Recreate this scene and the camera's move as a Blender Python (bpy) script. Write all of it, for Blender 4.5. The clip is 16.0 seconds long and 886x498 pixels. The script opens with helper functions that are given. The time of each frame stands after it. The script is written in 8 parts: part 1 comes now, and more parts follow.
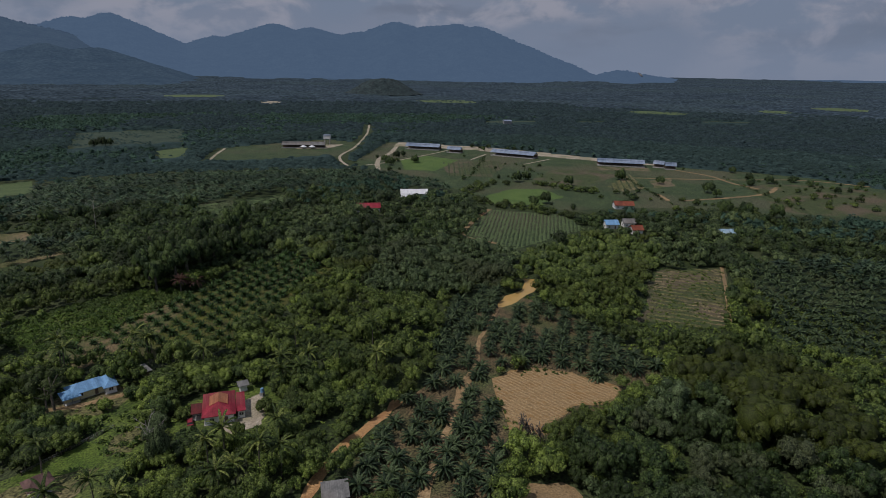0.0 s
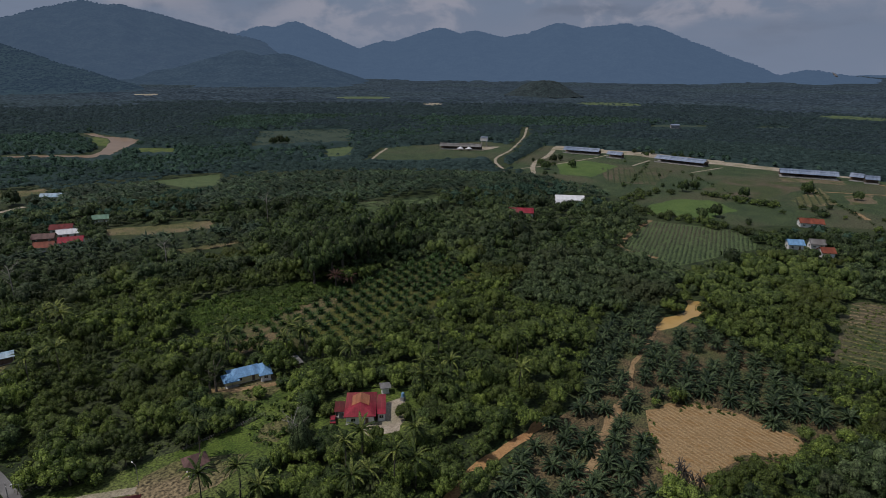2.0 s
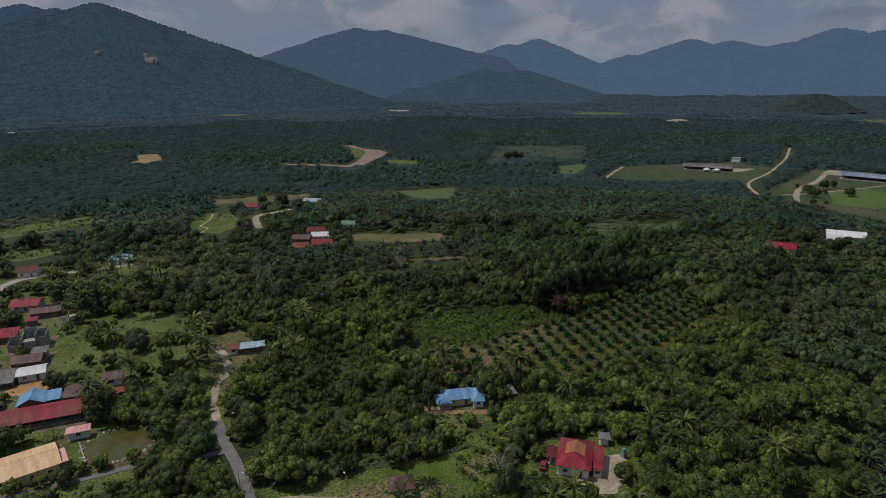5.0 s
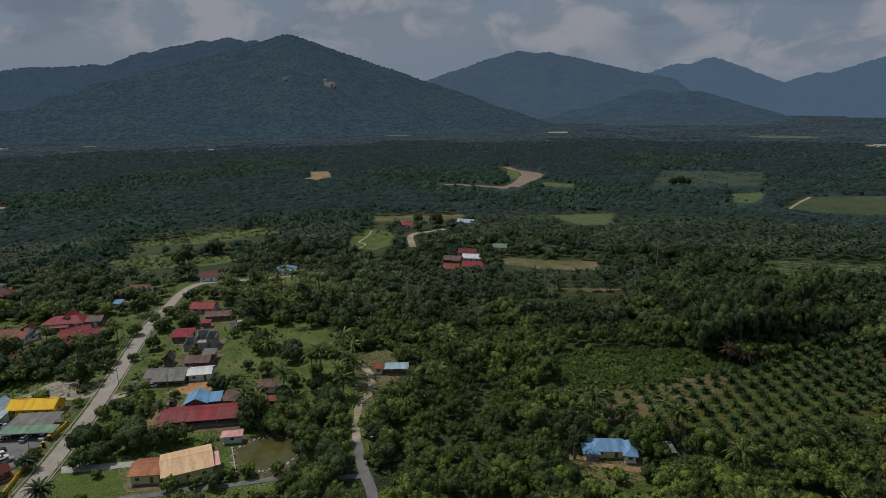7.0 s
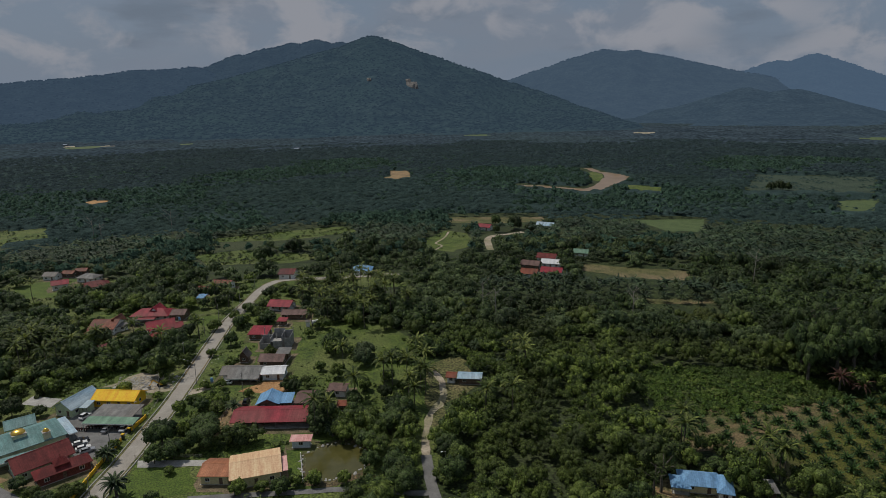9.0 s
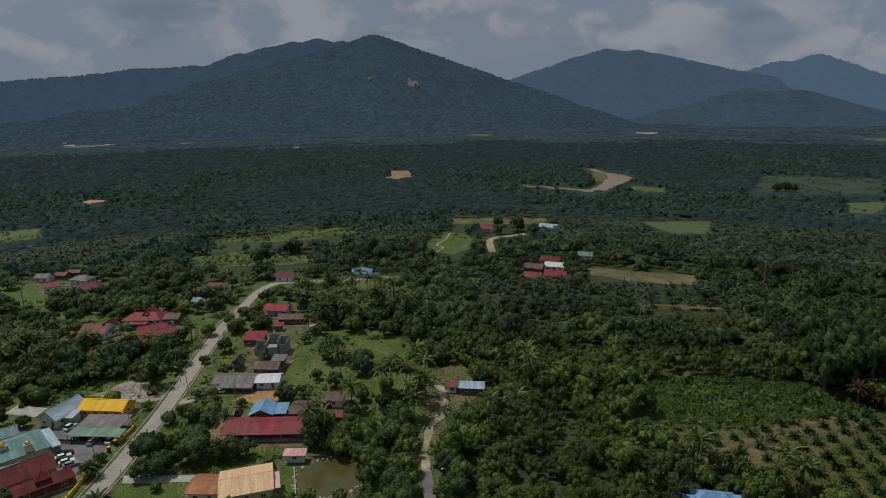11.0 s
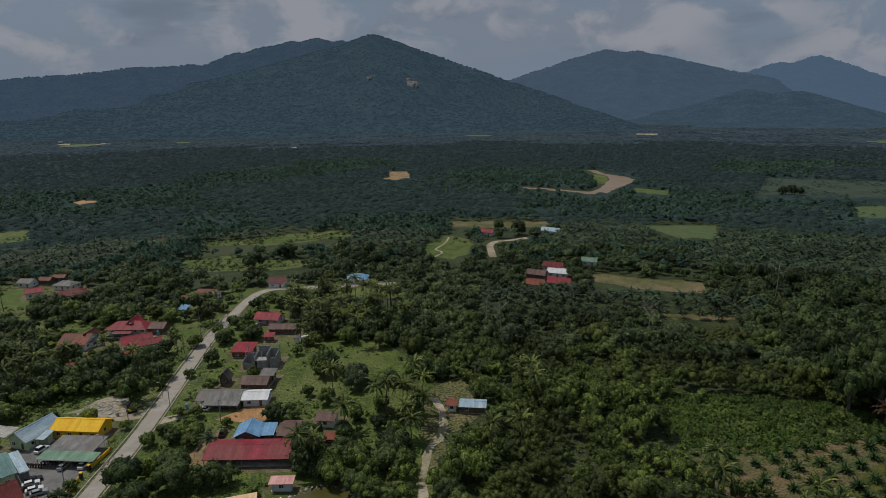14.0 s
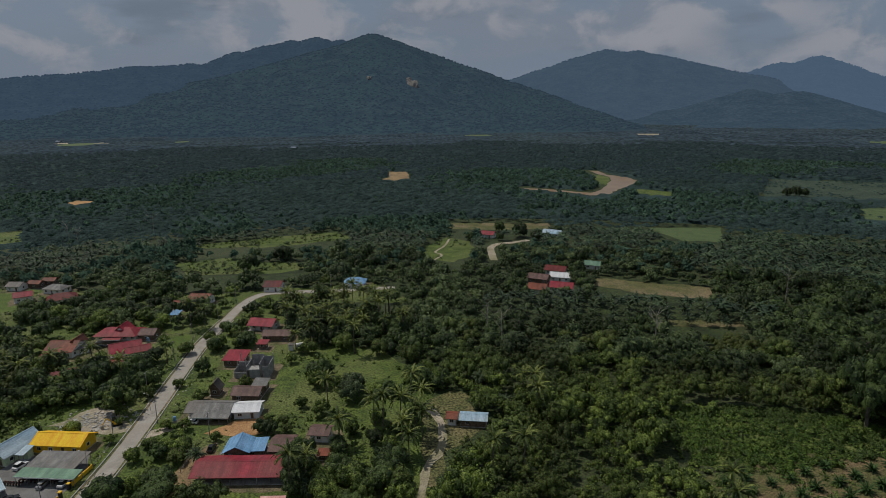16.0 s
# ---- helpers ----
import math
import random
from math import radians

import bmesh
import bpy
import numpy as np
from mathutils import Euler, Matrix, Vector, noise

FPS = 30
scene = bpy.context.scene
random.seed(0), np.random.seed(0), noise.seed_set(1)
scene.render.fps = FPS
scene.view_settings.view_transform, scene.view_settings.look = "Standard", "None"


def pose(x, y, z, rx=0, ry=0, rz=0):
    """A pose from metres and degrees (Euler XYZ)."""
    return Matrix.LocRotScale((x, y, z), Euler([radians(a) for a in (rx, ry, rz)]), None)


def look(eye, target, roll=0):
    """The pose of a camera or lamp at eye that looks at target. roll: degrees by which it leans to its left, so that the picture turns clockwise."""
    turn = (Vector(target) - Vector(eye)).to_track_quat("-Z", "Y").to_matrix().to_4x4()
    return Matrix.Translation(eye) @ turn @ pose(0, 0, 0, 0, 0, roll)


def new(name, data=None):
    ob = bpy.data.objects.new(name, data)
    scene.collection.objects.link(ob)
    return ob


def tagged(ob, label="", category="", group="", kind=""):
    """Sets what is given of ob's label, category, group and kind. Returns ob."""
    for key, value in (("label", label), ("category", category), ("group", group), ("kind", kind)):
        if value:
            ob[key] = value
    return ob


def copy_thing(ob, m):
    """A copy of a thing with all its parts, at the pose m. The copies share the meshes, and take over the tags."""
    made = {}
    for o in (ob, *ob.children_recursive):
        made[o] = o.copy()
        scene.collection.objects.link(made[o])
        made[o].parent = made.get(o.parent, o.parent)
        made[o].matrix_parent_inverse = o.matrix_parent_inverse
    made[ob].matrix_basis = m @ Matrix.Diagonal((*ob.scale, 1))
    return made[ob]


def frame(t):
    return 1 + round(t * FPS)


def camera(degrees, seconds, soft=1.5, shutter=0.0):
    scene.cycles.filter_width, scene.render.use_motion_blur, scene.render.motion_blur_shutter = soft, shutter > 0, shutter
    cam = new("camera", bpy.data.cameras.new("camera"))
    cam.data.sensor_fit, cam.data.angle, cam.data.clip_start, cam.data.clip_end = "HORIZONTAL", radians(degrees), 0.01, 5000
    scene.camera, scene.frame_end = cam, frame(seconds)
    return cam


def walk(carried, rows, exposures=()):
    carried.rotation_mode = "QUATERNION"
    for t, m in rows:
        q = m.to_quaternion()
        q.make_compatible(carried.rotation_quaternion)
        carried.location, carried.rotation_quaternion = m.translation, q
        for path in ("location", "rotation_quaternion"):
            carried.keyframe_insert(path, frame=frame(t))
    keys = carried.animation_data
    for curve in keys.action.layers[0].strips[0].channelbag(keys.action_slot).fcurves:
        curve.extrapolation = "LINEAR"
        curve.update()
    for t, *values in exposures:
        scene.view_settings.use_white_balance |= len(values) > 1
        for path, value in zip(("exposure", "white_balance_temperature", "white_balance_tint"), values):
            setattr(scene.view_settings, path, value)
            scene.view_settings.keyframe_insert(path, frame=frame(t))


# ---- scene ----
cam = camera(71.3, 16.0, soft=0.5)
PATH = [
    (0, (-32.318, -32.774, 100.123), (-30.492, -32.202, 99.54), 1.2),
    (0.5, (-30.012, -31.868, 100.081), (-28.226, -31.183, 99.498), 1.1),
    (1, (-27.719, -30.886, 100.022), (-25.98, -30.089, 99.438), 0.9),
    (1.5, (-25.581, -29.799, 99.941), (-23.896, -28.894, 99.357), 0.6),
    (2, (-23.534, -28.517, 99.871), (-21.909, -27.507, 99.287), 0.5),
    (2.5, (-21.563, -27.058, 99.816), (-20.005, -25.949, 99.232), 0.2),
    (3, (-19.66, -25.482, 99.775), (-18.174, -24.277, 99.192), 0.1),
    (3.5, (-17.91, -23.856, 99.757), (-16.503, -22.56, 99.175), -0.1),
    (4, (-16.313, -22.14, 99.747), (-14.988, -20.758, 99.167), -0.2),
    (4.2, (-15.707, -21.37, 99.747), (-14.417, -19.955, 99.17), -0.3),
    (6.3, (-9.394, -12.391, 99.852), (-8.499, -10.666, 99.384), -0.9),
    (6.5, (-8.877, -11.494, 99.856), (-8.027, -9.745, 99.388), -0.9),
    (7, (-7.803, -9.179, 99.866), (-7.065, -7.38, 99.401), -1.1),
    (7.5, (-6.908, -6.803, 99.847), (-6.284, -4.96, 99.385), -1.1),
    (8, (-6.085, -4.454, 99.799), (-5.557, -2.58, 99.34), -1.3),
    (8.5, (-5.34, -2.169, 99.721), (-4.831, -0.29, 99.261), -1.2),
    (9, (-4.682, 0.041, 99.651), (-4.179, 1.92, 99.19), -1.2),
    (11.5, (-1.994, 10.732, 99.187), (-1.493, 12.612, 98.725), -1.0),
    (12, (-1.491, 12.893, 99.154), (-0.988, 14.773, 98.693), -1.0),
    (12.5, (-0.979, 15.121, 99.127), (-0.475, 17.001, 98.665), -1.0),
    (13, (-0.406, 17.419, 99.117), (0.098, 19.298, 98.655), -0.9),
    (13.5, (0.18, 19.722, 99.113), (0.684, 21.601, 98.651), -0.8),
    (14, (0.738, 21.958, 99.098), (1.243, 23.838, 98.636), -0.8),
    (14.5, (1.286, 24.135, 99.071), (1.792, 26.014, 98.609), -0.8),
    (15, (1.894, 26.317, 99.062), (2.399, 28.197, 98.6), -0.8),
    (15.5, (2.538, 28.503, 99.058), (3.045, 30.382, 98.595), -0.7),
    (16, (3.203, 30.677, 99.061), (3.708, 32.556, 98.598), -0.7),
]
walk(cam, [(t, look(e, g, r)) for t, e, g, r in PATH],
     exposures=((0.0, -0.58, 6200, 17), (3.5, -0.58, 6250, 16), (6.5, -0.58, 6500, 10), (16.0, -0.58, 6500, 10)))

# ---- light ----
SUN_AZ, SUN_EL = -38.0, 60.0          # degrees clockwise from +y, and above the horizon
world = bpy.data.worlds.new("sky")
scene.world = world
world.use_nodes = True
wn, wl = world.node_tree.nodes, world.node_tree.links
wn.clear()


def wnode(kind, **kw):
    n = wn.new(kind)
    for k, v in kw.items():
        n.inputs[k].default_value = v
    return n


w_out = wn.new("ShaderNodeOutputWorld")
w_bg = wnode("ShaderNodeBackground", Strength=0.1)
w_sky = wn.new("ShaderNodeTexSky")
w_sky.sky_type = "NISHITA"
w_sky.sun_disc = False
w_sky.sun_elevation = radians(SUN_EL)
w_sky.sun_rotation = radians(SUN_AZ)
w_sky.dust_density = 3.0
w_sky.air_density = 1.2
# clouds: broad grey sheets, and heaped white clouds low over the hills
w_co = wn.new("ShaderNodeTexCoord")


def w_noise(scale, shift, size, detail, rough, warp=0.0):
    mul = wn.new("ShaderNodeVectorMath"); mul.operation = "MULTIPLY"; mul.inputs[1].default_value = scale
    add = wn.new("ShaderNodeVectorMath"); add.inputs[1].default_value = shift
    ns = wnode("ShaderNodeTexNoise", Scale=size, Detail=detail, Roughness=rough, Distortion=warp)
    wl.new(w_co.outputs["Generated"], mul.inputs[0]); wl.new(mul.outputs[0], add.inputs[0]); wl.new(add.outputs[0], ns.inputs["Vector"])
    return ns.outputs[0]


def w_range(value, lo, hi, to_lo=0.0, to_hi=1.0):
    mr = wn.new("ShaderNodeMapRange"); mr.interpolation_type = "SMOOTHSTEP"
    for k, x in enumerate((lo, hi, to_lo, to_hi)):
        mr.inputs[k + 1].default_value = x
    wl.new(value, mr.inputs[0])
    return mr.outputs[0]


def w_mul(a, b):
    mm = wn.new("ShaderNodeMath"); mm.operation = "MULTIPLY"
    wl.new(a, mm.inputs[0]); wl.new(b, mm.inputs[1])
    return mm.outputs[0]


def w_over(fac, below, colour):
    mx = wn.new("ShaderNodeMix"); mx.data_type = "RGBA"
    if isinstance(fac, float):
        mx.inputs[0].default_value = fac
    else:
        wl.new(fac, mx.inputs[0])
    wl.new(below, mx.inputs[6])
    mx.inputs[7].default_value = (*colour, 1)
    return mx.outputs[2]


w_sep = wn.new("ShaderNodeSeparateXYZ")
wl.new(w_co.outputs["Generated"], w_sep.inputs[0])
sky_c = w_over(0.90, w_sky.outputs[0], (2.3, 2.95, 3.95))
sky_c = w_over(w_range(w_noise((4.0, 4.0, 13.0), (3.7, 1.2, 0.4), 0.9, 5.0, 0.5), 0.44, 0.62, 0.0, 0.85), sky_c, (2.6, 3.05, 3.8))
sky_c = w_over(w_range(w_noise((5.5, 5.5, 22.0), (8.1, 4.4, 2.0), 0.9, 5.0, 0.5), 0.52, 0.70, 0.0, 0.6), sky_c, (1.75, 2.15, 2.75))
heaps = w_mul(w_range(w_noise((10.0, 10.0, 17.0), (1.9, 7.3, 0.2), 1.0, 8.0, 0.55, 0.3), 0.46, 0.62), w_range(w_noise((3.2, 3.2, 7.0), (6.2, 2.1, 5.0), 1.0, 2.0, 0.5), 0.36, 0.54, 0.0, 0.9))
sky_c = w_over(heaps, sky_c, (4.05, 4.2, 4.7))
sky_c = w_over(w_range(w_sep.outputs[2], -0.01, 0.085, 0.8, 0.0), sky_c, (2.6, 3.2, 4.1))
wl.new(sky_c, w_bg.inputs[0])
wl.new(w_bg.outputs[0], w_out.inputs[0])

sun = new("sun", bpy.data.lights.new("sun", "SUN"))
sun.data.energy, sun.data.angle, sun.data.color = 3.2, radians(0.6), (1.0, 0.94, 0.845)
sun_from = Vector((math.sin(radians(SUN_AZ)) * math.cos(radians(SUN_EL)), math.cos(radians(SUN_AZ)) * math.cos(radians(SUN_EL)), math.sin(radians(SUN_EL))))
sun.matrix_world = look(sun_from * 300, (0, 0, 0))


# ---- materials ----
def material(name, dark, light, size=5.0, rough=0.8, fine=None, bump=0.0, metal=0.0, third=None, emit=None, leafy=0.0, island=0.0, spec=0.3, grain=0.4, bearing=None, tree=0.3):
    """dark/light: base colours mixed by noise of the given size in metres; fine: a second, small scale; third: a colour in large stains."""
    m = bpy.data.materials.new(name)
    m.use_nodes = True
    n, l = m.node_tree.nodes, m.node_tree.links
    b = n["Principled BSDF"]
    out = n["Material Output"]
    geo = n.new("ShaderNodeNewGeometry")
    tx = n.new("ShaderNodeTexNoise")
    tx.inputs["Scale"].default_value = 1.0 / size
    tx.inputs["Detail"].default_value = 4.0
    tx.inputs["Roughness"].default_value = 0.6
    place = geo.outputs["Position"]
    if bearing is not None:      # slopes: the pattern is drawn out up the slope
        mp = n.new("ShaderNodeMapping")
        mp.vector_type = "TEXTURE"
        mp.inputs["Rotation"].default_value = (0, 0, radians(-bearing))
        mp.inputs["Scale"].default_value = (1, 4, 1)
        l.new(place, mp.inputs["Vector"])
        place = mp.outputs[0]
    l.new(place, tx.inputs["Vector"])
    ramp = n.new("ShaderNodeValToRGB")
    ramp.color_ramp.elements[0].position, ramp.color_ramp.elements[1].position = 0.36, 0.66
    ramp.color_ramp.elements[0].color, ramp.color_ramp.elements[1].color = (*dark, 1), (*light, 1)
    fac = tx.outputs[0]
    if island:
        mad = n.new("ShaderNodeMath"); mad.operation = "MULTIPLY_ADD"
        l.new(geo.outputs["Random Per Island"], mad.inputs[0])
        mad.inputs[1].default_value = island
        sub = n.new("ShaderNodeMath"); sub.operation = "SUBTRACT"
        l.new(tx.outputs[0], sub.inputs[0]); sub.inputs[1].default_value = island / 2
        l.new(sub.outputs[0], mad.inputs[2])
        fac = mad.outputs[0]
    if leafy:      # every tree has a tone of its own
        at = n.new("ShaderNodeAttribute"); at.attribute_name = "tone"
        oi = n.new("ShaderNodeObjectInfo")
        sm = n.new("ShaderNodeMath"); sm.operation = "ADD"
        fr = n.new("ShaderNodeMath"); fr.operation = "FRACT"
        tm = n.new("ShaderNodeMath"); tm.operation = "MULTIPLY_ADD"
        ad = n.new("ShaderNodeMath"); ad.operation = "ADD"
        l.new(at.outputs["Fac"], sm.inputs[0]); l.new(oi.outputs["Random"], sm.inputs[1])
        l.new(sm.outputs[0], fr.inputs[0]); l.new(fr.outputs[0], tm.inputs[0])
        tm.inputs[1].default_value, tm.inputs[2].default_value = tree, -tree / 2
        l.new(fac, ad.inputs[0]); l.new(tm.outputs[0], ad.inputs[1])
        fac = ad.outputs[0]
    l.new(fac, ramp.inputs[0])
    colour = ramp.outputs[0]
    if third:
        t3 = n.new("ShaderNodeTexNoise")
        t3.inputs["Scale"].default_value = 1.0 / (size * 5.0)
        t3.inputs["Detail"].default_value = 5.0
        l.new(place, t3.inputs["Vector"])
        r3 = n.new("ShaderNodeValToRGB")
        r3.color_ramp.elements[0].position, r3.color_ramp.elements[1].position = 0.47, 0.62
        l.new(t3.outputs[0], r3.inputs[0])
        mx = n.new("ShaderNodeMix"); mx.data_type = "RGBA"
        l.new(r3.outputs[0], mx.inputs[0]); l.new(colour, mx.inputs[6])
        mx.inputs[7].default_value = (*third, 1)
        colour = mx.outputs[2]
    if fine:
        tf = n.new("ShaderNodeTexNoise")
        tf.inputs["Scale"].default_value = 1.0 / fine
        tf.inputs["Detail"].default_value = 3.0
        l.new(place, tf.inputs["Vector"])
        hs = n.new("ShaderNodeMix"); hs.data_type = "RGBA"; hs.blend_type = "OVERLAY"
        hs.inputs[0].default_value = grain
        mr = n.new("ShaderNodeMapRange")
        mr.inputs[1].default_value, mr.inputs[2].default_value = 0.33, 0.67
        l.new(tf.outputs[0], mr.inputs[0])
        l.new(colour, hs.inputs[6]); l.new(mr.outputs[0], hs.inputs[7])
        colour = hs.outputs[2]
        if bump:
            bp = n.new("ShaderNodeBump")
            bp.inputs["Strength"].default_value = bump
            bp.inputs["Distance"].default_value = fine
            l.new(tf.outputs[0], bp.inputs["Height"])
            l.new(bp.outputs[0], b.inputs["Normal"])
    l.new(colour, b.inputs["Base Color"])
    b.inputs["Roughness"].default_value = rough
    b.inputs["Metallic"].default_value = metal
    b.inputs["Specular IOR Level"].default_value = spec
    if emit:
        b.inputs["Emission Color"].default_value = (*emit[:3], 1)
        b.inputs["Emission Strength"].default_value = emit[3]
    if leafy:
        tr = n.new("ShaderNodeBsdfTranslucent")
        l.new(colour, tr.inputs[0])
        ms = n.new("ShaderNodeMixShader")
        ms.inputs[0].default_value = leafy
        l.new(b.outputs[0], ms.inputs[1]); l.new(tr.outputs[0], ms.inputs[2])
        l.new(ms.outputs[0], out.inputs[0])
    return m


